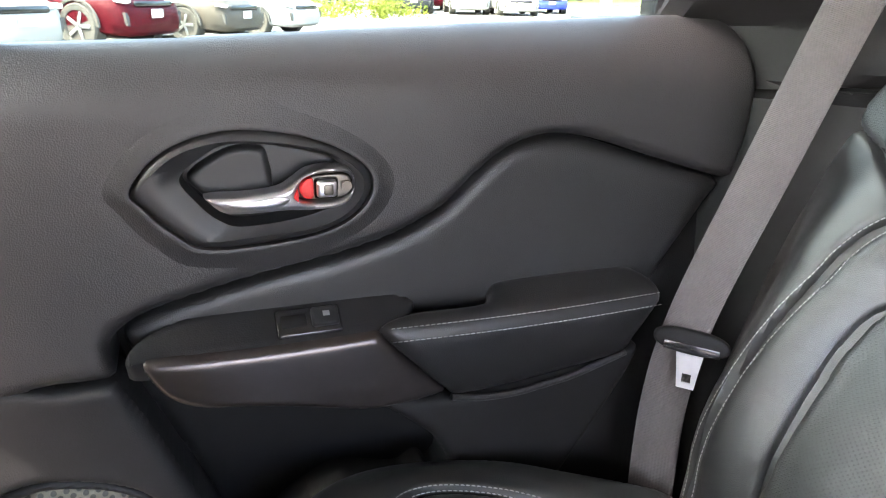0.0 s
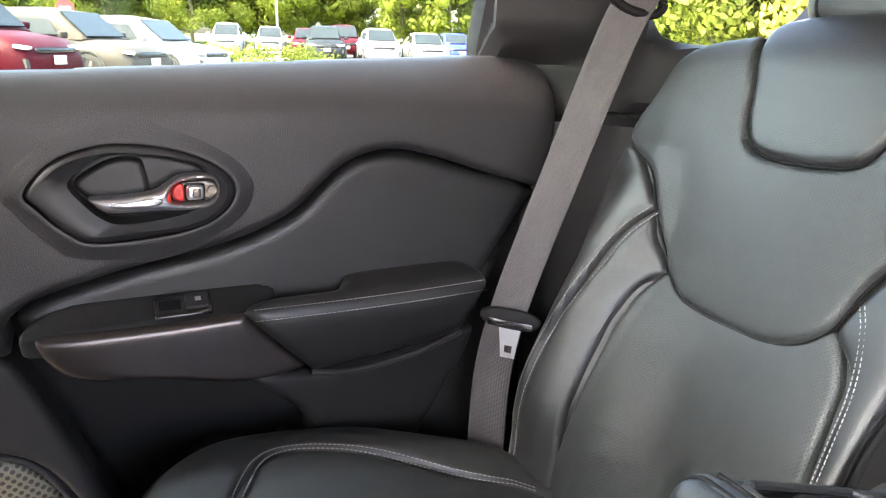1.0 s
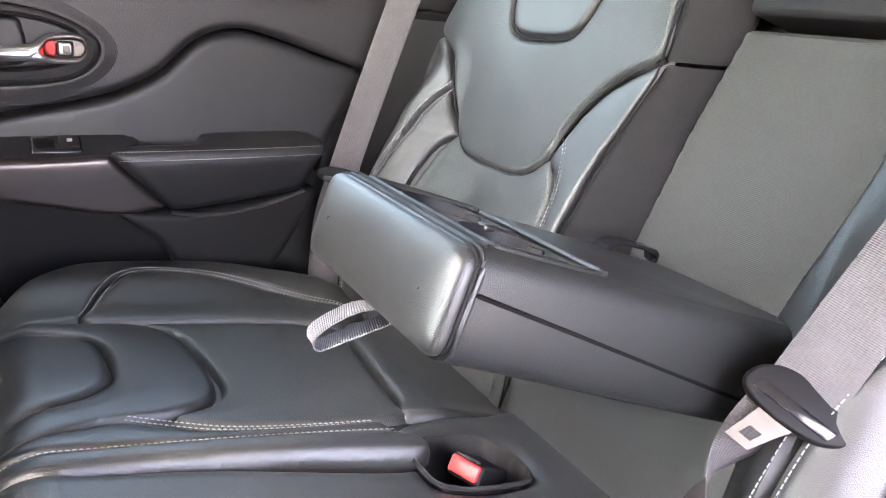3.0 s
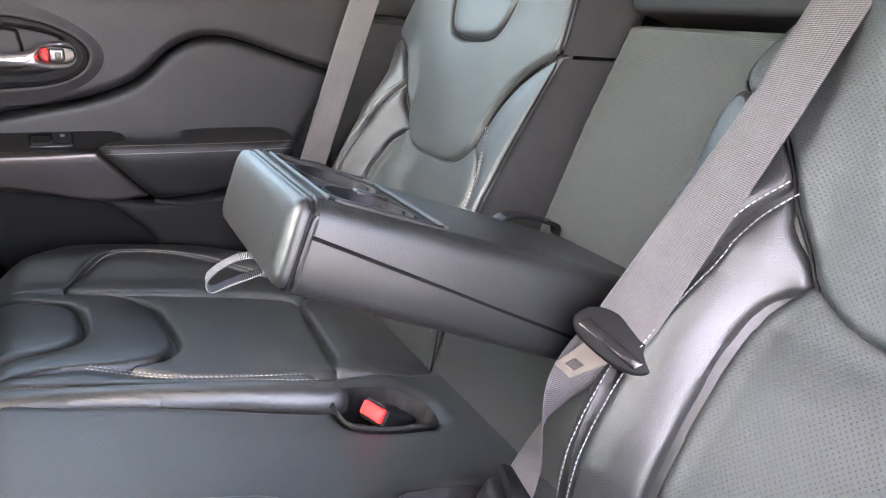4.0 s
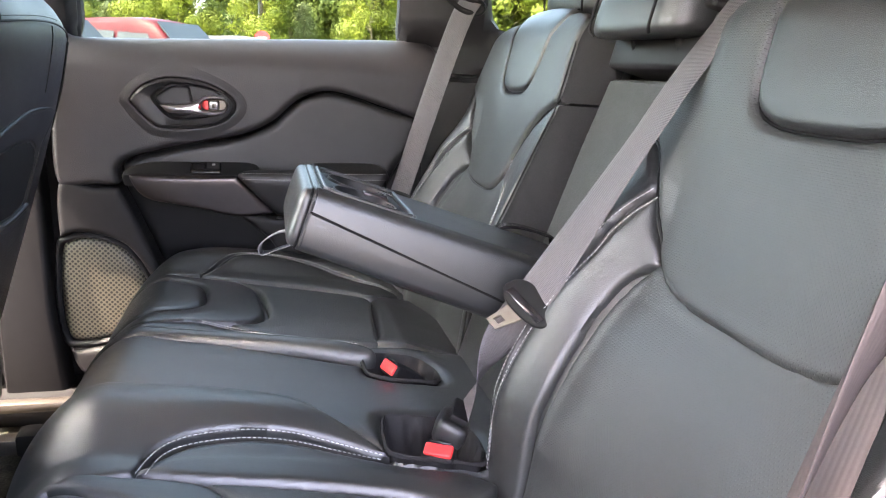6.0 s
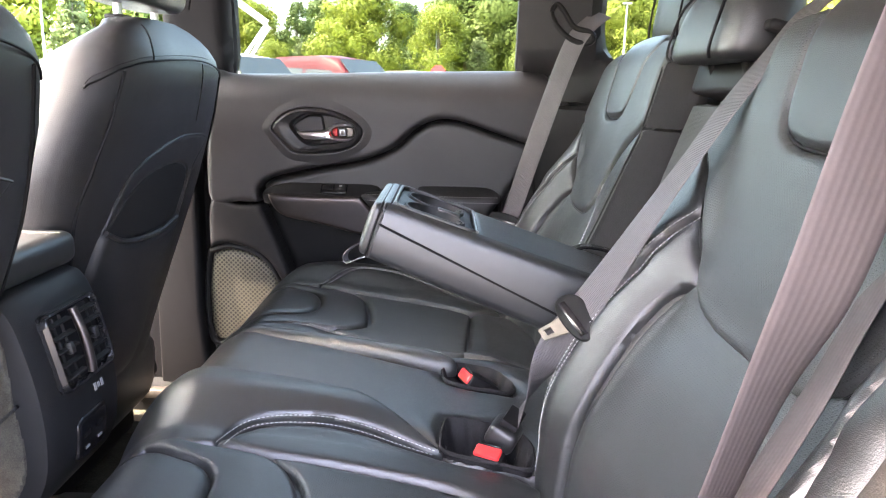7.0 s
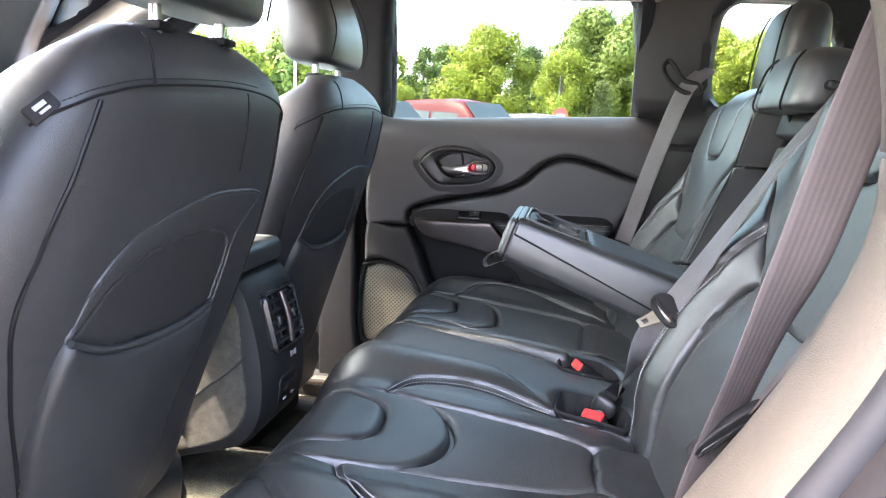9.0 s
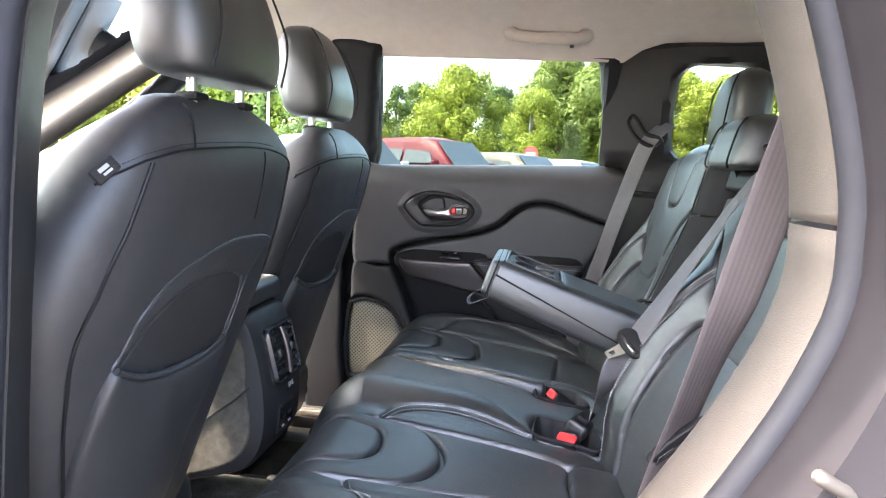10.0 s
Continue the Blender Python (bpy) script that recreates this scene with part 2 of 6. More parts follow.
def tube(path, radius, sides=8, closed=False):
    p = np.asarray(path, float)
    t = np.gradient(p, axis=0) if not closed else np.roll(p, -1, 0) - np.roll(p, 1, 0)
    t /= np.linalg.norm(t, axis=1)[:, None] + 1e-12
    up = np.array([0.13, 0.31, 0.94])
    a = np.cross(t, up)
    a /= np.linalg.norm(a, axis=1)[:, None] + 1e-12
    b = np.cross(t, a)
    rad = np.broadcast_to(np.asarray(radius, float), (len(p),))
    ang = np.arange(sides) * 2 * math.pi / sides
    v = (p[:, None] + rad[:, None, None] * (np.cos(ang)[None, :, None] * a[:, None] + np.sin(ang)[None, :, None] * b[:, None])).reshape(-1, 3)
    m = len(p)
    f = []
    for i in range(m if closed else m - 1):
        j = (i + 1) % m
        for k in range(sides):
            f.append((i * sides + k, i * sides + (k + 1) % sides, j * sides + (k + 1) % sides, j * sides + k))
    if not closed:
        f += [tuple(range(sides))[::-1], tuple(range((m - 1) * sides, m * sides))]
    return v, f


def loft(rings, cap=True):
    """Skins a row of closed rings with equal counts."""
    r = np.asarray(rings, float)
    m, s = r.shape[:2]
    f = [(i * s + k, i * s + (k + 1) % s, (i + 1) * s + (k + 1) % s, (i + 1) * s + k) for i in range(m - 1) for k in range(s)]
    if cap:
        f += [tuple(range(s))[::-1], tuple(range((m - 1) * s, m * s))]
    return r.reshape(-1, 3), f


def merged(*meshes):
    vs, fs = [], []
    for m in meshes:
        k = len(vs)
        vs += [tuple(v) for v in m[0]]
        fs += [tuple(i + k for i in f) for f in m[1]]
    return vs, fs


def ribbon(path, across, width, thick=0.0012, step=0.01):
    """A strap along a line; across: the direction of its width at each control point."""
    n = 10
    p, a = curve(path, False, n), curve(across, False, n)
    a /= np.linalg.norm(a, axis=1)[:, None]
    t = np.gradient(p, axis=0)
    t /= np.linalg.norm(t, axis=1)[:, None] + 1e-12
    a -= t * (a * t).sum(1)[:, None]
    a /= np.linalg.norm(a, axis=1)[:, None]
    nn = np.cross(t, a)
    run = np.r_[0, np.cumsum(np.linalg.norm(np.diff(p, axis=0), axis=1))]
    prof = [(-0.5, -0.2), (-0.47, 0.5), (-0.3, 0.42), (0, 0.42), (0.3, 0.42), (0.47, 0.5), (0.5, -0.2), (0.47, -0.5), (0, -0.42), (-0.47, -0.5)]
    v = np.array([[pp + aa * (x * width) + mm * (y * thick) for x, y in prof] for pp, aa, mm in zip(p, a, nn)])
    uv = np.array([[(x * width, r) for x, _ in prof] for r in run])
    vs, fs = loft(v)
    return vs, fs, uv.reshape(-1, 2)


def rbox(size, bevel=0.005, segs=3, m=None):
    bm = bmesh.new()
    bmesh.ops.create_cube(bm, size=1)
    bmesh.ops.scale(bm, vec=size, verts=bm.verts)
    bmesh.ops.bevel(bm, geom=bm.edges[:], offset=bevel, segments=segs, profile=0.5, affect="EDGES")
    if m is not None:
        bm.transform(m)
    return bm


def slab(outline, axis, lo, hi, bevel=0.0, segs=2):
    """An outline in a plane, pushed through from lo to hi along the axis."""
    bm = bmesh.new()
    def at(u, v, w):
        return {"x": (w, u, v), "y": (u, w, v), "z": (u, v, w)}[axis]
    vs = [bm.verts.new(at(u, v, lo)) for u, v in outline]
    f = bm.faces.new(vs)
    ext = bmesh.ops.extrude_face_region(bm, geom=[f])
    move = [g for g in ext["geom"] if isinstance(g, bmesh.types.BMVert)]
    d = Vector(at(0, 0, hi - lo)) - Vector(at(0, 0, 0))
    bmesh.ops.translate(bm, verts=move, vec=d)
    bmesh.ops.recalc_face_normals(bm, faces=bm.faces[:])
    if bevel:
        rim = [e for e in bm.edges if abs((e.verts[0].co - e.verts[1].co).dot(d.normalized())) < 1e-6]
        bmesh.ops.bevel(bm, geom=rim, offset=bevel, segments=segs, profile=0.5, affect="EDGES")
    return bm


def stitches(line, normal, length=0.0036, gap=0.0016, radius=0.0006):
    """A row of thread stitches along a 3D line, as one run of thread."""
    p = spaced(line, length + gap)
    vs, fs = [], []
    for a, b in zip(p[:-1], p[1:]):
        t = b - a
        L = np.linalg.norm(t)
        if L < 1e-6:
            continue
        t /= L
        s = np.cross(t, normal)
        s /= np.linalg.norm(s) + 1e-9
        n = np.cross(s, t)
        m0, m1 = a, a + t * length
        k = len(vs)
        for c, h in ((m0, 0.1), ((m0 + m1) / 2, 1.6), (m1, 0.1)):
            vs += [c - s * radius, c + n * radius * h, c + s * radius, c - n * radius]
        for i in (0, 1):
            for j in range(4):
                fs.append((k + 4 * i + j, k + 4 * i + (j + 1) % 4, k + 4 * i + 4 + (j + 1) % 4, k + 4 * i + 4 + j))
    return vs, fs


# ---- ground and the car's shell ----
def grid_sheet(fx, us, vs_):
    v = [fx(u, w) for u in us for w in vs_]
    m = len(vs_)
    f = [(i * m + j, (i + 1) * m + j, (i + 1) * m + j + 1, i * m + j + 1) for i in range(len(us) - 1) for j in range(m - 1)]
    return v, f


def thick_sheet(fx, us, vs_, depth):
    """A sheet with a back at an offset."""
    top, f = grid_sheet(fx, us, vs_)
    n = len(top)
    m = len(vs_)
    vs = top + [tuple(np.add(p, depth)) for p in top]
    fs = [q[::-1] for q in f] + [tuple(i + n for i in q) for q in f]
    rim = [i * m for i in range(len(us))] + [(len(us) - 1) * m + j for j in range(1, m)]
    rim += [i * m + m - 1 for i in range(len(us) - 2, -1, -1)] + [j for j in range(m - 2, 0, -1)]
    for a, b in zip(rim, rim[1:] + rim[:1]):
        fs.append((a, b, b + n, a + n))
    return vs, fs


ASPHALT = material("sunlit_asphalt", (0.16, 0.155, 0.145), 0.9, vary=0.15, scale=3, bump=0.5, bump_scale=60, spec=0.2)
ground = part("ground", grid_sheet(lambda u, w: (u, w, 0.0), np.linspace(-900, 900, 13), np.linspace(-900, 900, 13)), ASPHALT)
tagged(ground, "pale sunlit asphalt of a car park", "ground", kind="structure")


def head_z(x, y):
    return 1.545 - 0.03 * max(0, x - 0.5) ** 2 - 0.10 * (abs(y) / 0.62) ** 5 - 0.06 * max(0, -0.45 - x) / 0.3


ceil = part("ceiling", thick_sheet(lambda u, w: (u, w, head_z(u, w)), np.linspace(-0.5, 1.55, 22), np.linspace(-0.655, 0.655, 25), (0, 0, 0.04)), HEADLINER, smooth=60)
tagged(ceil, "beige fabric headliner of the car's roof", "ceiling", kind="structure")
roof = part("roof", thick_sheet(lambda u, w: (u, w, head_z(u, w * 0.62 / 0.72) + 0.075), np.linspace(-0.53, 1.65, 18), np.linspace(-0.70, 0.70, 19), (0, 0, 0.012)), PAINT, smooth=60)
tagged(roof, "dark grey painted roof of the car", "roof", kind="structure")
flo = part("floor", thick_sheet(lambda u, w: (u, w, 0.40 + 0.10 * math.exp(-(w / 0.16) ** 4) * (u < 0.2)), np.linspace(-1.3, 1.7, 31), np.linspace(-0.70, 0.70, 41), (0, 0, -0.05)), CARPET)
tagged(flo, "charcoal carpet on the car's floor", "floor", kind="structure")


def side_y(z):
    """The inner side of the right windows, leaning in towards the roof."""
    return 0.745 - (z - 1.145) * 0.36


# far side: body below the windows, pillars, glass
wall = part("wall_right", slab([(-1.3, 0.30), (1.7, 0.30), (1.7, 1.12), (-1.3, 1.10)], "y", 0.765, 0.92, 0.02), PAINT)
tagged(wall, "dark grey painted side of the car", "car side", kind="structure")
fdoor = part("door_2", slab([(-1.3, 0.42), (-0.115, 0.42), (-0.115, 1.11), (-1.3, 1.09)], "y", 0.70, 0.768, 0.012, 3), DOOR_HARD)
tagged(fdoor, "closed front passenger door, dark inner trim", "door", kind="structure")
post = part("pillar_b_lower", slab([(-0.19, 0.42), (-0.070, 0.42), (-0.088, 0.62), (-0.090, 1.13), (-0.19, 1.13)], "y", 0.675, 0.74, 0.015, 3), DARK)
tagged(post, "dark plastic foot of the far centre pillar", "pillar trim", kind="structure")
step = part("sill_far", slab([(-0.30, 0.62), (0.45, 0.62), (0.45, 0.76), (-0.30, 0.76)], "z", 0.38, 0.445, 0.01, 2), DOOR_HARD)
tagged(step, "dark plastic door sill by the closed rear door", "sill", kind="structure")


def side_surf(off=0.0):
    return lambda u, v: np.stack([u, side_y(v) + off, v], 1)


def side_pad(name, poly, mat, thick=0.012, rnd=0.012, off=0.0, parent=None, label="", holes=(), cell=0.012, skirt=0.03):
    return part(name, pad(poly, side_surf(off), thick, rnd, cell, skirt, holes), mat, parent, label)


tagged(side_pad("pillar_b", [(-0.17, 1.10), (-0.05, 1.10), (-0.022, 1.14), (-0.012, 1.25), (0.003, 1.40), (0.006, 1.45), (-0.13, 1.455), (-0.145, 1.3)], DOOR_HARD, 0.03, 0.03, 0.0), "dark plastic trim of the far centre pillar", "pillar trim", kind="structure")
# the far rear door's window frame
frame_poly = [(-0.035, 1.11), (0.60, 1.125), (0.66, 1.13), (0.63, 1.25), (0.615, 1.44), (0.55, 1.465), (0.30, 1.475), (-0.01, 1.475), (-0.028, 1.30)]
hole_poly = [(-0.016, 1.06), (0.30, 1.06), (0.592, 1.06), (0.590, 1.16), (0.588, 1.28), (0.580, 1.40), (0.560, 1.417), (0.30, 1.430), (0.03, 1.438), (0.004, 1.43), (-0.004, 1.30), (-0.014, 1.16)]
window = thing("window_1", (0.29, 0.74, 1.14), "clear side window of the far rear door", "window", kind="structure")
part("window_frame", pad(frame_poly, side_surf(0.012), 0.012, 0.01, 0.012, 0.03, [hole_poly]), RUBBER, window)
pane = part("pane", slab([(-0.03, 1.10), (0.61, 1.10), (0.60, 1.44), (0.0, 1.45)], "y", 0.0, 0.004), PRIVACY, window)
for v in pane.data.vertices:
    v.co.y += side_y(v.co.z) + 0.015
pane.visible_shadow = False
# front passenger window, front glass and pillars
fw = thing("window_2", (-0.5, 0.74, 1.14), "clear side window of the far front door", "window", kind="structure")
part("window_frame", pad([(-0.95, 1.09), (-0.13, 1.09), (-0.12, 1.30), (-0.125, 1.47), (-0.42, 1.465), (-0.70, 1.30)], side_surf(0.01), 0.012, 0.01, 0.015, 0.03,
                         [[(-0.86, 1.06), (-0.155, 1.06), (-0.150, 1.30), (-0.16, 1.425), (-0.40, 1.42), (-0.62, 1.28)]]), RUBBER, fw)
g2 = part("pane", slab([(-0.92, 1.08), (-0.14, 1.08), (-0.14, 1.45), (-0.42, 1.44)], "y", 0.0, 0.004), GLASS, fw)
for v in g2.data.vertices:
    v.co.y += side_y(v.co.z) + 0.015
g2.visible_shadow = False


# quarter trim beside the rear seat: runs inwards behind the door
def quarter_surf(u, v):
    low_y = np.where(v > 1.0865, 0.750, 0.716) - 1.4 * np.clip(u - 0.648, 0, 1)
    top_y = 0.725 - 0.72 * np.clip(u - 0.585, 0, 1)
    k = np.clip((v - 1.150) / 0.035, 0, 1)
    y = low_y + (top_y - low_y) * k + 0.9 * np.clip(u - 0.72, 0, 1) ** 1.5 - 0.10 * np.clip(v - 1.15, 0, 1) - 0.10 * np.clip(0.95 - v, 0, 1)
    return np.stack([u, y, v], 1)


quarter = thing("quarter_trim", (0.7, 0.62, 0.9), "dark plastic trim beside the rear seat, up to the roof", "pillar trim", kind="structure")
q_hole = [(0.745, 1.20), (0.80, 1.175), (0.93, 1.19), (0.99, 1.26), (0.95, 1.37), (0.88, 1.40), (0.77, 1.395), (0.742, 1.33)]
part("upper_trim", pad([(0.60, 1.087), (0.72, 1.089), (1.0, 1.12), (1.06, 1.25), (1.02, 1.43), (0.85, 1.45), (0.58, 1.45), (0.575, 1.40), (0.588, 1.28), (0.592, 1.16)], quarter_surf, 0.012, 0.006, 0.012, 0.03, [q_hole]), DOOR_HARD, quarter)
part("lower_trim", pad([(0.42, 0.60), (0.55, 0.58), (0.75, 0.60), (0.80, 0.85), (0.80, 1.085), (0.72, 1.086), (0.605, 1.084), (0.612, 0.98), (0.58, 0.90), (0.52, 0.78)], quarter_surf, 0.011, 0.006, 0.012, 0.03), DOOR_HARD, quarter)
joint = np.stack([np.linspace(0.59, 0.80, 24), np.full(24, 1.0868)], 1)
part("joint", tube(on_surf(quarter_surf, joint, 0.0025), 0.0045, 8), DARK, quarter)
qw = thing("window_3", (0.87, 0.7, 1.19), "small rear quarter window", "window", kind="structure")
g3 = part("pane", slab([(0.72, 1.15), (1.02, 1.15), (1.02, 1.43), (0.72, 1.43)], "y", 0.70, 0.704), PRIVACY, qw)
g3.visible_shadow = False
# tail, and rear window
tail = thing("window_4", (1.55, 0, 1.1), "rear window in the tailgate", "window", kind="structure")
part("window_frame", pad([(-0.66, 1.02), (0.66, 1.02), (0.63, 1.30), (0.56, 1.50), (-0.56, 1.50), (-0.63, 1.30)], lambda u, v: np.stack([1.62 - 0.30 * (v - 1.0), u, v], 1), 0.02, 0.02, 0.03, 0.03,
                         [[(-0.54, 1.12), (0.54, 1.12), (0.52, 1.30), (0.46, 1.43), (-0.46, 1.43), (-0.52, 1.30)]], flip=True), DOOR_HARD, tail)
g4 = part("pane", slab([(-0.57, 1.09), (0.57, 1.09), (0.5, 1.46), (-0.5, 1.46)], "x", 1.595, 1.60), PRIVACY, tail)
g4.visible_shadow = False
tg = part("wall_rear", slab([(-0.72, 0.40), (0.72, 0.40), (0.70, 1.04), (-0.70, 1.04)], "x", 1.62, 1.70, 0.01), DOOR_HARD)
tagged(tg, "dark plastic lower tailgate trim", "tailgate", kind="structure")
shelf = part("luggage_floor", slab([(0.86, -0.70), (1.62, -0.70), (1.62, 0.72), (0.86, 0.72)], "z", 0.62, 0.66, 0.005), CARPET)
tagged(shelf, "charcoal carpeted luggage floor", "floor", kind="structure")


# ---- the far rear door's trim ----
door = thing("door_1", (0.3, 0.70, 0.8), "closed rear door with black grained trim and padded armrest", "door", kind="structure")


def door_surf(off=0.0):
    def s(u, v):
        y = 0.684 + off + 0.058 * np.clip((v - 1.075) / 0.075, 0, 1) ** 2.2 + 0.010 * np.clip((0.86 - v) / 0.3, 0, 1)
        return np.stack([u, y, v], 1)
    return s


crease = [(0.046, 0.896), (0.067, 0.913), (0.107, 0.926), (0.172, 0.941), (0.245, 0.954), (0.296, 0.969), (0.338, 0.991), (0.374, 1.024), (0.407, 1.043), (0.446, 1.050), (0.494, 1.041), (0.56, 1.020), (0.640, 0.996)]
bezel_out = [(0.077, 1.025), (0.104, 1.053), (0.150, 1.066), (0.205, 1.060), (0.247, 1.043), (0.266, 1.020), (0.254, 0.994), (0.215, 0.977), (0.134, 0.972), (0.108, 0.985), (0.086, 1.008)]
upper = [(-0.062, 0.866), (0.0, 0.862), (0.043, 0.862)] + [(0.044, 0.88)] + crease + [(0.652, 1.000), (0.661, 1.03), (0.667, 1.07), (0.668, 1.105), (0.664, 1.132), (0.652, 1.148), (0.636, 1.1535), (0.56, 1.1515), (0.45, 1.148), (0.32, 1.143), (0.20, 1.138), (0.10, 1.134), (0.0, 1.131), (-0.058, 1.129), (-0.064, 1.0)]
part("upper_panel", pad(upper, door_surf(), 0.010, 0.013, 0.0045, 0.05, [bezel_out]), DOOR_SOFT, door, "grained soft black upper panel")
insert = [(0.055, 0.893)] + [(x + 0.002, z - 0.0035) for x, z in crease[1:]] + [(0.63, 0.965), (0.585, 0.90), (0.55, 0.84), (0.50, 0.86), (0.30, 0.88), (0.09, 0.872)]
part("insert_panel", pad(insert, door_surf(0.010), 0.009, 0.016, 0.004, 0.03), VINYL, door, "smooth black padded insert")
# lower carrier with map pocket and the speaker
lower = [(-0.062, 0.861), (0.0, 0.857), (0.040, 0.857), (0.052, 0.84), (0.075, 0.79), (0.105, 0.71), (0.15, 0.60), (0.17, 0.50), (0.0, 0.47), (-0.062, 0.50), (-0.066, 0.68)]
speaker_rim = [(-0.078, 0.742), (-0.06, 0.760), (-0.025, 0.768), (0.03, 0.753), (0.065, 0.724), (0.10, 0.655), (0.11, 0.58), (0.04, 0.54), (-0.05, 0.525), (-0.082, 0.545), (-0.088, 0.64)]
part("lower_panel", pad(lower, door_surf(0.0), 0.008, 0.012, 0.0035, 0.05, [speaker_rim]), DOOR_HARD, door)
spk = part("speaker", pad(speaker_rim, door_surf(0.008), 0.008, 0.012, 0.003, 0.02, [[(x * 0.86 + 0.0, (z - 0.65) * 0.88 + 0.65) for x, z in speaker_rim]]), DOOR_HARD, door)
part("grille", pad([(x * 0.87, (z - 0.65) * 0.89 + 0.65) for x, z in speaker_rim], door_surf(0.012), 0.006, 0.02, 0.004, 0.006), GRILLE, spk, "perforated speaker grille")
pocket = [(0.046, 0.885), (0.10, 0.87), (0.30, 0.86), (0.45, 0.85), (0.56, 0.84), (0.53, 0.76), (0.46, 0.655), (0.40, 0.56), (0.17, 0.52), (0.14, 0.62), (0.10, 0.73), (0.07, 0.80)]
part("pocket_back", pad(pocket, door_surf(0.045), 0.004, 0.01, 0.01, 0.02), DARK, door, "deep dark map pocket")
rear_low = [(0.268, 0.807), (0.352, 0.797), (0.45, 0.805), (0.545, 0.822), (0.55, 0.80), (0.51, 0.73), (0.46, 0.65), (0.40, 0.56), (0.32, 0.57), (0.30, 0.66), (0.345, 0.70), (0.33, 0.745), (0.30, 0.775)]
part("rear_panel", pad(rear_low, door_surf(-0.012), 0.008, 0.012, 0.0035, 0.06), DOOR_HARD, door)
part("pocket_lip", pad([(0.12, 0.50), (0.13, 0.60), (0.17, 0.665), (0.21, 0.695), (0.235, 0.705), (0.26, 0.70), (0.30, 0.69), (0.33, 0.695), (0.36, 0.60), (0.34, 0.52)], door_surf(0.0), 0.01, 0.014, 0.004, 0.05), DOOR_HARD, door)


# armrest: front face below the bend, top face above it
def bend_surf(y0, z0, rise=0.30, bow=0.0, back=0.0):
    def s(u, v):
        r = 0.008
        top = 0.5 * (v + np.sqrt(v * v + r * r)) - r / 2 * 0
        low = v - top
        bulge = bow * np.sin(np.clip((u - 0.26) / 0.30, 0, 1) * math.pi)
        y = y0 + top * 0.95 - bulge + back * np.clip(-low, 0, 1) ** 1.3
        return np.stack([u, y, z0 + low + top * rise], 1)
    return s


arm_s = bend_surf(0.650, 0.885, 0.32, 0.006, 0.5)
arm_poly = [(0.268, 0.008), (0.300, 0.020), (0.365, 0.022), (0.380, 0.032), (0.392, 0.050), (0.46, 0.054), (0.535, 0.050), (0.560, 0.025), (0.562, 0.0), (0.552, -0.015), (0.538, -0.040), (0.522, -0.062), (0.45, -0.072), (0.352, -0.082), (0.330, -0.070), (0.298, -0.036), (0.272, -0.006)]
arm = part("armrest", pad(arm_poly, arm_s, 0.010, 0.016, 0.003, 0.05), VINYL, door, "padded black leather armrest with grey stitching")
strip = curve([(0.340, -0.083), (0.371, -0.090), (0.409, -0.091), (0.45, -0.085), (0.476, -0.080), (0.531, -0.062)], False, 6)
part("edge_strip", tube(on_surf(arm_s, strip, 0.004), 0.0036, 8), DOOR_SOFT, door, "pale edge strip under the armrest")
for k, dv in enumerate((0.0015, -0.0055)):
    line = np.array([(u, dv - 0.0) for u in np.linspace(0.276, 0.557, 40)])
    part("stitching", stitches(on_surf(arm_s, line, 0.0112), (0, -1, 0.3), radius=0.00042), THREAD, arm)
trim_s = lambda u, v: np.stack([u, 0.6555 + 0.3 * np.clip(0.872 - v, 0, 1) ** 1.25 + 0.004 * np.clip((0.12 - u) / 0.05, 0, 1) ** 2, v], 1)
trim_poly = [(0.068, 0.882), (0.072, 0.887), (0.085, 0.887), (0.11, 0.886), (0.158, 0.885), (0.208, 0.885), (0.255, 0.886), (0.267, 0.885), (0.272, 0.879), (0.284, 0.865), (0.311, 0.835), (0.333, 0.812), (0.332, 0.808), (0.30, 0.802), (0.265, 0.801), (0.237, 0.806), (0.195, 0.817), (0.154, 0.826), (0.111, 0.834), (0.088, 0.846), (0.074, 0.865)]
part("pull_trim", pad(trim_poly, trim_s, 0.008, 0.010, 0.0025, 0.04), SATIN, door, "satin dark metal pull handle trim")
shelf_s = lambda u, v: np.stack([u, 0.659 + 0.8 * v, 0.8835 + 0.6 * v], 1)
part("switch_shelf", pad([(0.060, -0.004), (0.12, -0.004), (0.20, -0.004), (0.268, -0.004), (0.300, 0.012), (0.305, 0.030), (0.27, 0.040), (0.19, 0.044), (0.11, 0.038), (0.066, 0.020)], shelf_s, 0.003, 0.005, 0.004, 0.02), DOOR_HARD, door)
SM = pose(0.207, 0.6700, 0.8965, 36.9, 0, 0)
sw = part("window_switch", rbox((0.058, 0.028, 0.006), 0.003, 3, SM), GLOSS, door, "black window switch panel")
part("rocker", rbox((0.024, 0.018, 0.008), 0.0025, 3, SM @ pose(0.014, 0.001, 0.004, 4, 0, 0)), DOOR_HARD, sw)
part("recess", rbox((0.022, 0.012, 0.003), 0.001, 2, SM @ pose(-0.013, 0, 0.003)), DARK, sw)
part("window_symbol", rbox((0.006, 0.005, 0.0006), 0.0002, 1, SM @ pose(0.015, 0.002, 0.0082)), WHITE, sw)


# inner door handle in its bowl
def ring3(poly, y, grow=0.0, n=6):
    p = curve(poly, True, n)
    c = p.mean(0)
    if grow:
        d = p - c
        p = p + grow * d / np.linalg.norm(d, axis=1)[:, None]
    return np.stack([p[:, 0], np.full(len(p), y), p[:, 1]], 1)


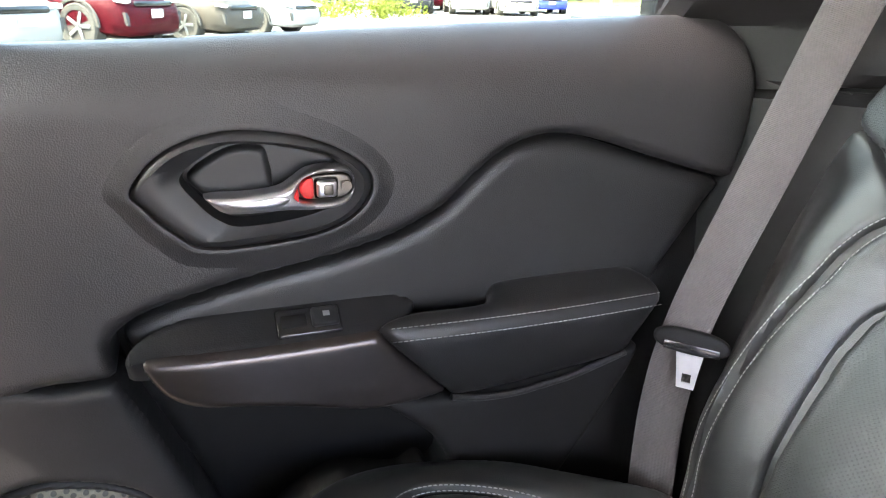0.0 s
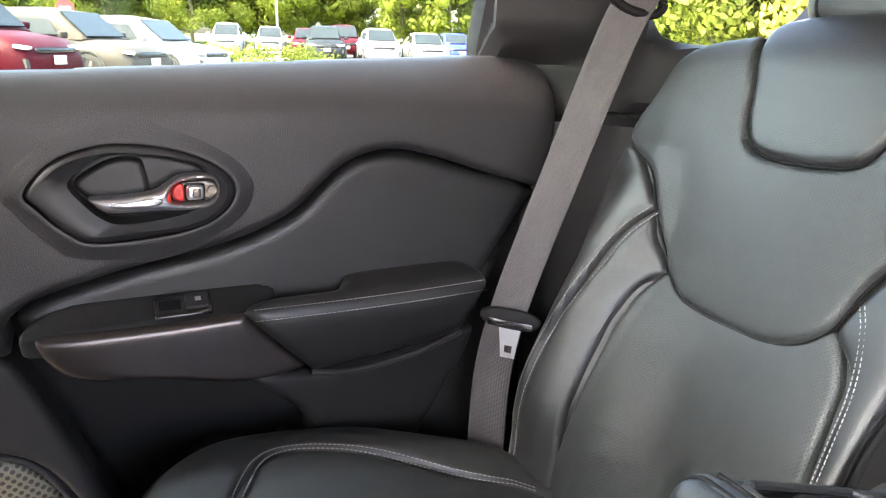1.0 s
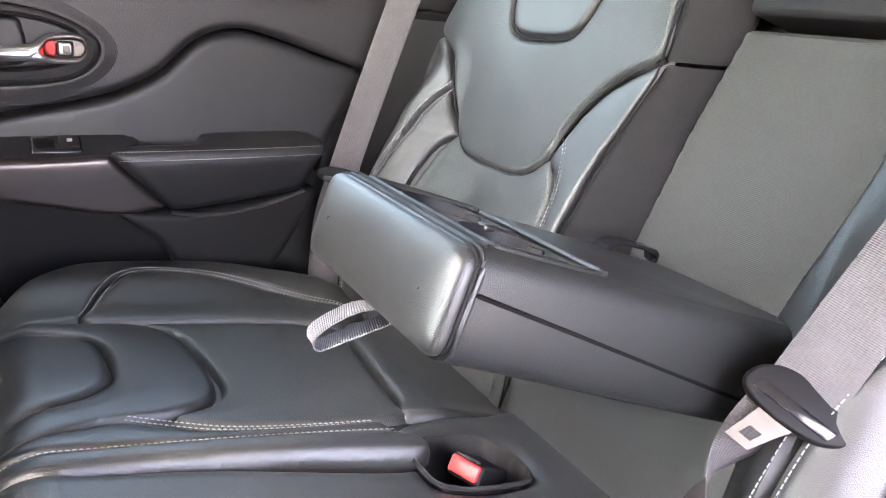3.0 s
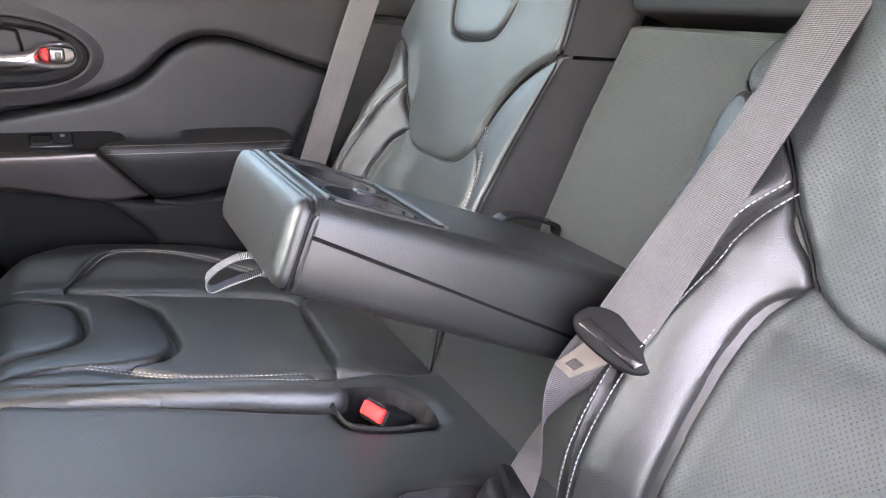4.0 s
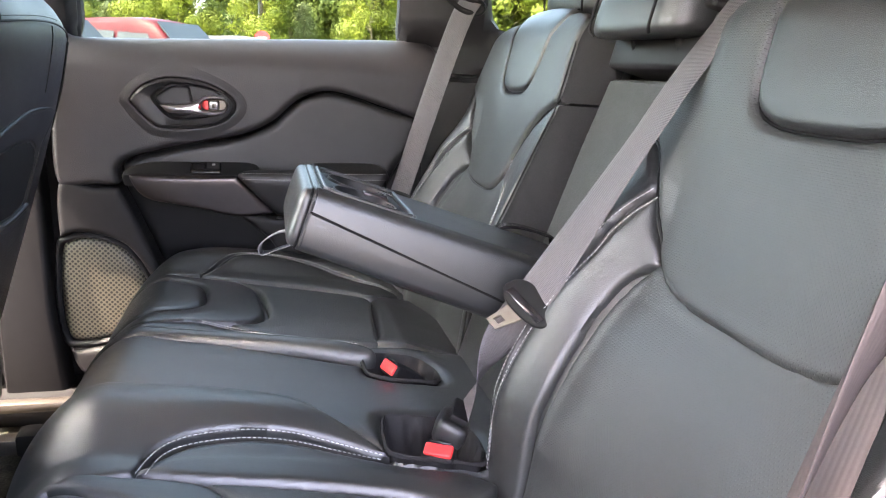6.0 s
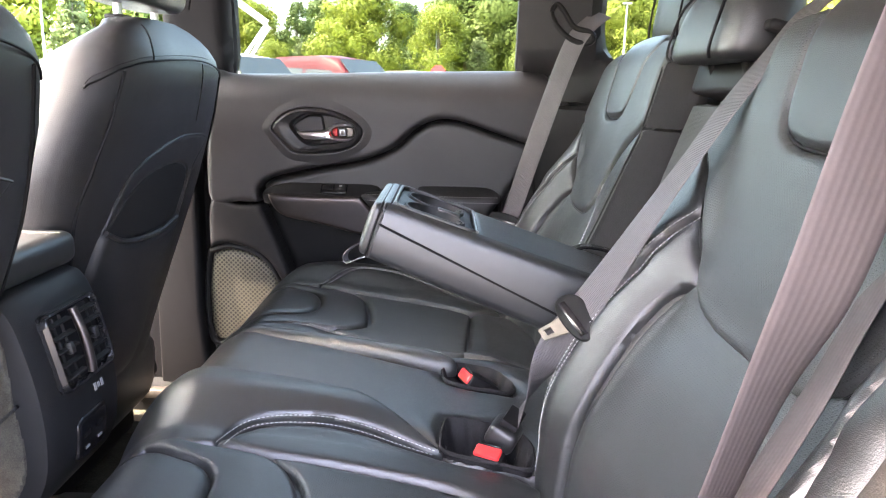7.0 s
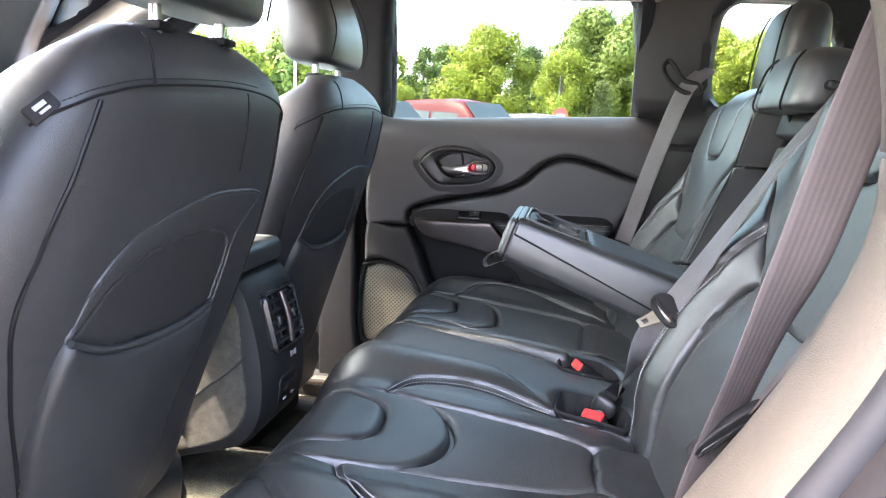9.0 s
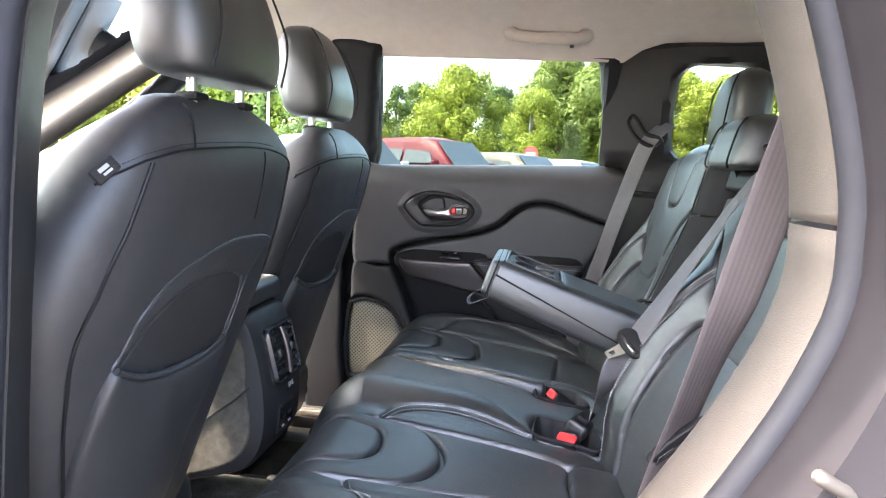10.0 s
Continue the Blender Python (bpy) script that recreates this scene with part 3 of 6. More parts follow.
bowl_in = [(0.112, 1.030), (0.128, 1.046), (0.150, 1.056), (0.185, 1.054), (0.225, 1.045), (0.246, 1.030), (0.246, 1.008), (0.215, 0.993), (0.160, 0.987), (0.138, 0.995), (0.122, 1.012)]
rings = [ring3(bezel_out, 0.676, 0.0012), ring3(bezel_out, 0.6722, -0.001), ring3(bezel_out, 0.6705, -0.003), ring3(bezel_out, 0.669, -0.007)]
rings += [0.35 * ring3(bezel_out, 0.672) + 0.65 * ring3(bowl_in, 0.672), ring3(bowl_in, 0.675), ring3(bowl_in, 0.680, -0.001), ring3(bowl_in, 0.698, -0.003)]
handle = part("handle_bowl", loft(rings, False), BOWL, door)
part("bowl_back", pad(bowl_in, lambda u, v: np.stack([u, 0 * u + 0.698, v], 1), 0.003, 0.006, 0.002, 0.004), BOWL, handle)
part("paddle_well", pad([(0.118, 1.030), (0.150, 1.050), (0.178, 1.050), (0.184, 1.036), (0.186, 1.020), (0.184, 0.998), (0.150, 0.992), (0.130, 1.010)], lambda u, v: np.stack([u, 0 * u + 0.693, v], 1), 0.006, 0.006, 0.0016, 0.006), BOWL, handle)
rings = [ring3(bezel_out, 0.6752, 0.026), ring3(bezel_out, 0.6736, 0.019), ring3(bezel_out, 0.6720, 0.012), ring3(bezel_out, 0.6704, 0.007), ring3(bezel_out, 0.6698, 0.004), ring3(bezel_out, 0.6704, 0.0020), ring3(bezel_out, 0.675, 0.0009)]
part("bezel_surround", loft(rings, False), DOOR_SOFT, handle)
flat_y = lambda y: (lambda u, v: np.stack([u, 0 * u + y, v], 1))
lever_s = lambda u, v: np.stack([u, 0.670 - 0.006 * np.sin(np.clip((u - 0.13) / 0.085, 0, 1) * math.pi) + 0.10 * np.clip(u - 0.215, 0, 1), v], 1)
lever_poly = [(0.130, 1.0165), (0.133, 1.010), (0.143, 1.002), (0.160, 1.0005), (0.180, 1.001), (0.195, 1.0005), (0.212, 0.9985), (0.232, 0.998), (0.246, 1.003), (0.252, 1.014), (0.251, 1.026), (0.244, 1.034), (0.230, 1.0355), (0.214, 1.0335), (0.202, 1.027), (0.192, 1.0215), (0.178, 1.0190), (0.155, 1.0175)]
knob_poly = [(0.202, 1.016), (0.206, 1.024), (0.214, 1.0275), (0.232, 1.0285), (0.246, 1.0265), (0.2495, 1.018), (0.246, 1.009), (0.234, 1.006), (0.214, 1.0065), (0.205, 1.009)]
lever = part("lever", pad(lever_poly, lever_s, 0.006, 0.006, 0.0013, 0.008, [knob_poly]), CHROME, handle, "satin chrome lever")
part("lever_face", pad([(0.146, 1.0125), (0.150, 1.0055), (0.170, 1.0045), (0.190, 1.0055), (0.197, 1.012), (0.190, 1.0165), (0.170, 1.0150)], lambda u, v: lever_s(u, v) + np.array((0, -0.0056, 0)), 0.0012, 0.004, 0.0013, 0.002), CHROME, lever)
part("knob_recess", pad(knob_poly, flat_y(0.6720), 0.0012, 0.003, 0.0015, 0.004), STEEL, handle)
part("knob_rim", rbox((0.020, 0.005, 0.018), 0.003, 3, pose(0.2265, 0.6690, 1.0170)), GLOSS, handle)
part("unlocked_mark", pad([(0.204, 1.017), (0.208, 1.025), (0.2155, 1.026), (0.217, 1.017), (0.2155, 1.008), (0.208, 1.009)], flat_y(0.6690), 0.001, 0.002, 0.0013, 0.004), RED, handle, "red unlocked mark")
lock = part("lock_knob", rbox((0.017, 0.007, 0.015), 0.003, 3, pose(0.2265, 0.6665, 1.0170)), CHROME, handle)
part("finger_dent", rbox((0.008, 0.003, 0.009), 0.0014, 2, pose(0.2275, 0.6625, 1.0168)), STEEL, lock)
part("pivot_cap", tube(np.array([(0.2435, 0.6715, 1.0178), (0.2435, 0.6660, 1.0178)]), 0.0045, 16), STEEL, handle)
part("red_glint", pad([(0.1975, 1.013), (0.2005, 1.0175), (0.203, 1.018), (0.2035, 1.008), (0.200, 1.009)], lambda u, v: lever_s(u, v) + np.array((0, -0.0058, 0)), 0.0008, 0.002, 0.0012, 0.002), RED, handle)


# ---- rear seat backs ----
BACK_T = 0.258


def smooth(t):
    t = np.clip(t, 0, 1)
    return t * t * (3 - 2 * t)


LUMBAR_Z = [0.60, 0.72, 0.75, 0.78, 0.81, 0.84, 0.87, 0.90, 0.93, 0.96, 1.00]
LUMBAR_X = [-0.040, -0.055, -0.059, -0.058, -0.051, -0.041, -0.029, -0.014, -0.006, -0.003, 0.0]
CREST_Z = [0.60, 0.72, 0.75, 0.80, 0.85, 0.90, 0.95, 0.99, 1.03, 1.06]
CREST_X = [-0.015, -0.021, -0.025, -0.033, -0.038, -0.049, -0.044, -0.024, -0.008, 0.0]


def back_surf(yc, bulge=lambda u: 1.0):
    """A seat back's face: leaning, swelling forward low down, with bolsters that stand out further at its sides."""
    def s(u, v):
        o = np.abs(u - yc)
        x = 0.697 + BACK_T * (v - 0.94)
        x = x + 6.0 * np.clip(o - 0.255, 0, 1) ** 2 + 9.0 * np.clip(v - 1.145, 0, 1) ** 2
        flat = -0.010 * np.exp(-((o - 0.205) / 0.045) ** 2) * np.clip((1.06 - v) / 0.1, 0, 1) - 0.02 * np.exp(-((v - 0.80) / 0.12) ** 2)
        low = np.interp(v, LUMBAR_Z, LUMBAR_X) * (0.75 + 0.25 * smooth(o / 0.15)) * (1 - smooth((o - 0.215) / 0.085))
        crest = np.interp(v, CREST_Z, CREST_X) * smooth((o - 0.135) / 0.075) * (1 - smooth((o - 0.212) / 0.060))
        w = bulge(u)
        return np.stack([x + flat * (1 - w) + (low + crest) * w, u, v], 1)
    return s


def seat_panels(seat, surf, panels):
    for name, mat, poly, kw in panels:
        part(name, pad(poly, surf, **({"thick": 0.008, "rnd": 0.0075, "cell": 0.0034, "skirt": 0.012, "puff": 0.003} | kw), flip=True), mat, seat)


def double_stitch(parent, surf, line, gap=0.005, lift=0.010, normal=(-1, 0, 0.2), twice=True):
    p = spaced(curve(line, False, 8), 0.004)
    t = np.gradient(p, axis=0)
    t /= np.linalg.norm(t, axis=1)[:, None]
    side = np.stack([-t[:, 1], t[:, 0]], 1)
    for k in ((1, -1) if twice else (1,)):
        part("stitching", stitches(on_surf(surf, p + side * gap * k / 2 * (1 if twice else 2), lift, True), normal), THREAD, parent, "grey stitching")


R_PATCH = [(0.444, 1.195), (0.445, 1.133), (0.434, 1.087), (0.410, 1.070), (0.362, 1.068), (0.318, 1.073), (0.297, 1.087), (0.282, 1.119), (0.272, 1.155), (0.262, 1.195)]
seat_r = thing("rear_seat_back", (0.66, 0.36, 0.62), "upright black leather rear seat back with perforated centre and grey stitching", "seat back", "rear seat backs")
rs = back_surf(0.345, lambda u: smooth((u - 0.38) / 0.10))
core_r = [(0.25, 0.60), (0.62, 0.60), (0.662, 0.68), (0.672, 0.78), (0.655, 0.88), (0.628, 0.97), (0.608, 1.06), (0.584, 1.12), (0.548, 1.170), (0.45, 1.186), (0.30, 1.190), (0.18, 1.186), (0.160, 1.175), (0.162, 1.10), (0.164, 1.06), (0.21, 0.888), (0.222, 0.70), (0.225, 0.60)]
part("core", pad(core_r, lambda u, v: rs(u, v) + np.array((0.006, 0, 0)), 0.004, 0.02, 0.012, 0.09, flip=True), LEATHER, seat_r)
V_R = [(0.602, 1.061), (0.543, 1.030), (0.505, 0.974), (0.475, 0.934), (0.445, 0.915), (0.398, 0.909), (0.34, 0.910), (0.306, 0.919), (0.281, 0.941), (0.269, 0.974), (0.251, 1.004), (0.217, 1.037), (0.166, 1.067), (0.168, 1.12), (0.172, 1.180), (0.30, 1.186), (0.45, 1.182), (0.545, 1.166), (0.580, 1.118)]
BOL = [(0.171, 0.990), (0.160, 0.968), (0.135, 0.934), (0.154, 0.916), (0.161, 0.89), (0.161, 0.84), (0.159, 0.78), (0.160, 0.61), (0.214, 0.61), (0.214, 0.70), (0.213, 0.75), (0.211, 0.80), (0.209, 0.85), (0.202, 0.90), (0.193, 0.94), (0.185, 0.97)]
EDGE_ST = [(0.172, 0.994), (0.187, 0.972), (0.195, 0.942), (0.204, 0.90), (0.211, 0.85), (0.213, 0.80), (0.215, 0.75), (0.216, 0.70), (0.216, 0.64)]
WING_ = [(0.258, 1.055), (0.201, 1.026), (0.174, 0.998), (0.189, 0.975), (0.197, 0.944), (0.206, 0.901), (0.213, 0.85), (0.215, 0.80), (0.217, 0.75), (0.218, 0.63), (0.30, 0.63), (0.320, 0.75), (0.325, 0.80), (0.311, 0.88), (0.284, 0.97)]
right = lambda half: [(0.345 + o, z) for o, z in half]
LOW_R = [(0.476, 0.936), (0.496, 0.915), (0.502, 0.89), (0.502, 0.84), (0.501, 0.76), (0.501, 0.61), (0.252, 0.61), (0.250, 0.80), (0.253, 0.885), (0.258, 0.914), (0.278, 0.944), (0.306, 0.924), (0.34, 0.916), (0.398, 0.915), (0.446, 0.920)]
BOL_IN = [(0.163, 1.062), (0.217, 1.032), (0.249, 1.000), (0.266, 0.972), (0.277, 0.940), (0.256, 0.917), (0.249, 0.885), (0.246, 0.80), (0.248, 0.61), (0.222, 0.61), (0.222, 0.80), (0.219, 0.871), (0.206, 0.943), (0.162, 1.045)]
seat_panels(seat_r, rs, [
    ("upper_panel", PERFORATED, V_R, {"holes": [R_PATCH], "thick": 0.010}),
    ("head_patch", LEATHER, R_PATCH, {"thick": 0.010}),
    ("lower_panel", PERFORATED, LOW_R, {"thick": 0.005}),
    ("outer_bolster", LEATHER, right(BOL), {"puff": 0.004}),
    ("side_wing", LEATHER, right(WING_), {}),
    ("inner_bolster", LEATHER, BOL_IN, {"puff": 0.004}),
])
# dark fabric side of the seat back, falling back from its edge seam to the centre panel
for nm, z0_, z1_ in (("fabric_side", 0.60, 1.061), ("upper_fabric_side", 1.065, 1.184)):
    zz = np.linspace(z0_, z1_, 40)
    edge = np.interp(zz, [0.60, 0.70, 0.871, 0.943, 1.00, 1.055, 1.069, 1.123, 1.184], [0.222, 0.222, 0.217, 0.203, 0.183, 0.162, 0.164, 0.166, 0.169])
    back_y = np.interp(zz, [0.60, 0.70, 0.87, 0.90, 1.0, 1.10, 1.184], [0.180, 0.178, 0.160, 0.153, 0.138, 0.116, 0.098])
    front_p = rs(edge, zz) + np.array((-0.007, 0, 0))
    back_p = np.stack([0.738 + BACK_T * (zz - 0.94) + 3.0 * np.clip(zz - 1.145, 0, 1) ** 2, back_y, zz], 1)
    rows = []
    for k, bow in ((0.0, 0.006), (0.02, 0.001), (0.06, -0.0015), (0.2, -0.004), (0.4, -0.006), (0.6, -0.006), (0.8, -0.004), (0.94, -0.001), (0.99, 0.002), (1.0, 0.012)):
        rows.append(front_p + (back_p - front_p) * k + np.array((bow, bow * 0.4, 0)))
    rows = np.array(rows)
    m_ = rows.shape[1]
    fcs = [(i * m_ + j, i * m_ + j + 1, (i + 1) * m_ + j + 1, (i + 1) * m_ + j) for i in range(len(rows) - 1) for j in range(m_ - 1)]
    uvs = [(i * 0.008, z) for i in range(len(rows)) for z in zz]
    part(nm, (rows.reshape(-1, 3), fcs, uvs), FABRIC, seat_r, "dark fabric side")
    part("stitching", stitches(rows[2] + np.array((-0.0008, -0.002, 0)), (-1, -0.5, 0.2), 0.004, 0.002), DARK, seat_r)
    part("edge_seam", tube(front_p + np.array((-0.0015, 0.0015, 0)), 0.0014, 6), DARK, seat_r)
double_stitch(seat_r, rs, right(EDGE_ST), 0.011, 0.0090)
double_stitch(seat_r, rs, [(0.262, 0.968), (0.252, 0.945), (0.243, 0.905), (0.241, 0.865), (0.240, 0.78)], 0.004, 0.0100)
for line_ in (V_R[:13], R_PATCH):
    part("seam_cord", tube(on_surf(rs, curve(line_, False, 8), 0.004, True), 0.0016, 6), DARK, seat_r)

seat_l = thing("rear_seat_back", (0.66, -0.345, 0.62), "upright black leather rear seat back behind two loose belts", "seat back", "rear seat backs")
YL = -0.345
ls_base = back_surf(YL)


def ls(u, v):
    """The near seat back: its inner shoulder falls back towards the top."""
    p = ls_base(u, v)
    k, w = np.clip((v - 1.04) / 0.11, 0, 1), np.clip((u - YL - 0.14) / 0.08, 0, 1)
    p[:, 0] += 0.026 * k * k * (3 - 2 * k) * w * w * (3 - 2 * w)
    return p



def both(offs):
    """A symmetric outline: offsets (o, z) down one side and up the other."""
    return [(YL + o, z) for o, z in offs] + [(YL - o, z) for o, z in reversed(offs) if o > 1e-6]


inner = lambda half: [(YL + o, z) for o, z in half]
outer = lambda half: [(YL - o, z) for o, z in half]
core_half = [(0.0, 1.190), (0.105, 1.186), (0.203, 1.170), (0.239, 1.12), (0.263, 1.06), (0.285, 0.97), (0.315, 0.88), (0.332, 0.78), (0.322, 0.68), (0.30, 0.60), (0.0, 0.60)]
part("core", pad(both(core_half), lambda u, v: ls(u, v) + np.array((0.006, 0, 0)), 0.004, 0.02, 0.012, 0.09, flip=True), LEATHER, seat_l)
V_half = [(0.0, 1.186), (0.105, 1.182), (0.200, 1.166), (0.235, 1.118), (0.257, 1.061), (0.198, 1.030), (0.160, 0.974), (0.130, 0.934), (0.10, 0.917), (0.053, 0.910), (0.0, 0.909)]
LP = both([(0.0, 1.195), (0.092, 1.195), (0.095, 1.133), (0.084, 1.087), (0.055, 1.071), (0.0, 1.068)])
low_half = [(0.0, 0.917), (0.053, 0.918), (0.10, 0.925), (0.130, 0.938), (0.150, 0.916), (0.157, 0.89), (0.157, 0.84), (0.155, 0.78), (0.156, 0.70), (0.156, 0.61), (0.0, 0.61)]
seat_panels(seat_l, ls, [
    ("upper_panel", PERFORATED, both(V_half), {"holes": [LP], "thick": 0.010}),
    ("head_patch", LEATHER, LP, {"thick": 0.010}),
    ("lower_panel", PERFORATED, both(low_half), {"thick": 0.005}),
    ("inner_bolster", LEATHER, inner(BOL), {"puff": 0.004}),
    ("outer_bolster", LEATHER, outer(BOL), {"puff": 0.004}),
    ("side_wing", LEATHER, inner(WING_), {}),
    ("side_wing", LEATHER, outer(WING_), {}),
])
double_stitch(seat_l, ls, inner(EDGE_ST), 0.011, 0.0090)
for line_ in (both(V_half)[3:18], LP):
    part("seam_cord", tube(on_surf(ls, curve(line_, False, 8), 0.004, True), 0.0016, 6), DARK, seat_l)

# middle of the back: the recess that the armrest folds out of
mid = thing("centre_seat_back", (0.70, 0.0, 0.62), "charcoal cloth centre of the rear seat back above a leather pad", "seat back", "rear seat backs")
ms = lambda u, v: np.stack([0.735 + BACK_T * (v - 0.94) + 0 * u, u, v], 1)
part("back_panel", pad([(0.182, 0.70), (0.162, 0.87), (0.140, 1.0), (0.116, 1.100), (-0.125, 1.102), (-0.125, 1.0), (-0.125, 0.85), (-0.125, 0.70)], ms, 0.004, 0.006, 0.004, 0.02, smooth_poly=False, flip=True), CLOTH, mid)
part("top_block", rbox((0.09, 0.235, 0.062), 0.007, 3, pose(0.815, -0.005, 1.134, 0, 14, 0)), DOOR_HARD, mid, "smooth black block under the head restraint")
part("ledge", rbox((0.10, 0.235, 0.012), 0.005, 3, pose(0.812, -0.005, 1.171, 0, 14, 0)), DOOR_HARD, mid)
lowmid = lambda u, v: np.stack([0.622 + 0.30 * (v - 0.69) + 0.8 * np.clip(np.abs(u - 0.07) - 0.11, 0, 1) ** 1.5, u, v], 1)
part("lower_pad", pad([(0.225, 0.60), (0.225, 0.84), (0.21, 0.855), (-0.09, 0.855), (-0.105, 0.84), (-0.11, 0.60)], lowmid, 0.016, 0.030, 0.008, 0.06, smooth_poly=False, flip=True), LEATHER, mid)
part("core", rbox((0.07, 0.60, 0.52), 0.02, 2, pose(0.80, 0.0, 0.86, 0, 14, 0)), DARK, mid)


# ---- rear cushions ----
def cush_surf(yc, wide=0.14, high=0.030):
    def s(u, v):
        o = np.abs(v - yc)
        k = np.clip((o - wide) / 0.085, 0, 1)
        z = 0.698 + 0.10 * (0.45 - u) + high * k * k * (3 - 2 * k) - 6.0 * np.clip(o - 0.255, 0, 1) ** 2
        z = z - 11.0 * np.clip(0.165 - u, 0, 1) ** 2 - 0.25 * np.clip(u - 0.52, 0, 1)
        return np.stack([u, v, z], 1)
    return s


def cushion(thing_, surf, panels):
    for name, mat, poly, kw in panels:
        part(name, pad(poly, surf, **({"thick": 0.008, "rnd": 0.0075, "cell": 0.0034, "skirt": 0.012, "puff": 0.003} | kw)), mat, thing_)


def up_stitch(parent, surf, line, gap=0.006, lift=0.010, twice=True):
    p = spaced(curve(line, False, 8), 0.004)
    t = np.gradient(p, axis=0)
    t /= np.linalg.norm(t, axis=1)[:, None]
    side = np.stack([-t[:, 1], t[:, 0]], 1)
    for k in ((1, -1) if twice else (0,)):
        part("stitching", stitches(on_surf(surf, p + side * gap * k / 2, lift), (0, 0, 1)), THREAD, parent, "grey stitching")


C_PATCH = [(0.09, 0.464), (0.181, 0.453), (0.215, 0.432), (0.224, 0.391), (0.223, 0.345), (0.202, 0.316), (0.154, 0.295), (0.09, 0.277)]
C_ARC = [(0.085, 0.49), (0.19, 0.486), (0.262, 0.474), (0.298, 0.436), (0.312, 0.374), (0.317, 0.312), (0.300, 0.278), (0.26, 0.264), (0.2, 0.262), (0.085, 0.25)]
C_INS = [(0.268, 0.476), (0.35, 0.468), (0.45, 0.450), (0.497, 0.425), (0.493, 0.36), (0.486, 0.25), (0.481, 0.202), (0.40, 0.207), (0.32, 0.228), (0.28, 0.247), (0.268, 0.262), (0.304, 0.275), (0.322, 0.310), (0.317, 0.374), (0.303, 0.438)]
C_BIN = [(0.205, 0.490), (0.266, 0.479), (0.35, 0.472), (0.45, 0.454), (0.505, 0.43), (0.555, 0.475), (0.54, 0.493), (0.461, 0.539), (0.352, 0.597), (0.281, 0.604), (0.238, 0.556)]
C_BOUT = [(0.085, 0.475), (0.195, 0.491), (0.210, 0.505), (0.234, 0.562), (0.281, 0.611), (0.352, 0.603), (0.461, 0.545), (0.548, 0.497), (0.60, 0.5), (0.58, 0.55), (0.48, 0.60), (0.37, 0.655), (0.28, 0.668), (0.2, 0.632), (0.135, 0.56), (0.095, 0.52)]
C_REAR = [(0.502, 0.428), (0.497, 0.36), (0.490, 0.25), (0.485, 0.20), (0.62, 0.20), (0.64, 0.4), (0.63, 0.50), (0.57, 0.472)]
C_ST = [(0.209, 0.497), (0.236, 0.559), (0.281, 0.6075), (0.352, 0.600), (0.461, 0.542), (0.545, 0.496)]
cush_r = thing("seat_cushion", (0.36, 0.40, 0.45), "black leather rear seat cushion with rounded seams and grey stitching", "seat cushion", "rear seat cushions")
cr = cush_surf(0.37, 0.14, 0.017)
flat_core = lambda s: (lambda u, v: s(u, v) + np.array((0, 0, -0.007)))
part("core", pad([(0.09, 0.19), (0.085, 0.47), (0.13, 0.56), (0.2, 0.635), (0.28, 0.672), (0.37, 0.66), (0.48, 0.605), (0.60, 0.56), (0.66, 0.5), (0.66, 0.20), (0.55, 0.195), (0.46, 0.18), (0.445, 0.125), (0.3, 0.16), (0.2, 0.18)], flat_core(cr), 0.003, 0.02, 0.012, 0.20), LEATHER, cush_r)
cushion(cush_r, cr, [
    ("front_patch", LEATHER, C_PATCH, {"rnd": 0.014}),
    ("front_panel", LEATHER, C_ARC, {"holes": [C_PATCH]}),
    ("centre_panel", PERFORATED, C_INS, {"thick": 0.006}),
    ("inner_roll", LEATHER, C_BIN, {"puff": 0.006}),
    ("outer_roll", LEATHER, C_BOUT, {"puff": 0.004}),
    ("rear_panel", LEATHER, C_REAR, {"thick": 0.008}),
    ("seam_strip", LEATHER, [(0.085, 0.243), (0.2, 0.257), (0.227, 0.257), (0.269, 0.236), (0.315, 0.216), (0.384, 0.197), (0.437, 0.185), (0.447, 0.168), (0.446, 0.161), (0.299, 0.199), (0.21, 0.216), (0.085, 0.232)], {"thick": 0.009, "rnd": 0.010, "cell": 0.003}),
    ("edge_roll", LEATHER, [(0.085, 0.228), (0.21, 0.212), (0.299, 0.195), (0.449, 0.156), (0.452, 0.122), (0.291, 0.163), (0.206, 0.181), (0.085, 0.192)], {"thick": 0.012, "rnd": 0.022, "cell": 0.0035}),
])
up_stitch(cush_r, cr, C_ST, 0.009, 0.0095)
up_stitch(cush_r, cr, [(0.225, 0.262), (0.269, 0.239), (0.315, 0.219), (0.384, 0.199), (0.437, 0.186)], 0.007, 0.008)
up_stitch(cush_r, cr, [(0.10, 0.227), (0.21, 0.211), (0.299, 0.194), (0.446, 0.156)], 0.0, 0.009, False)

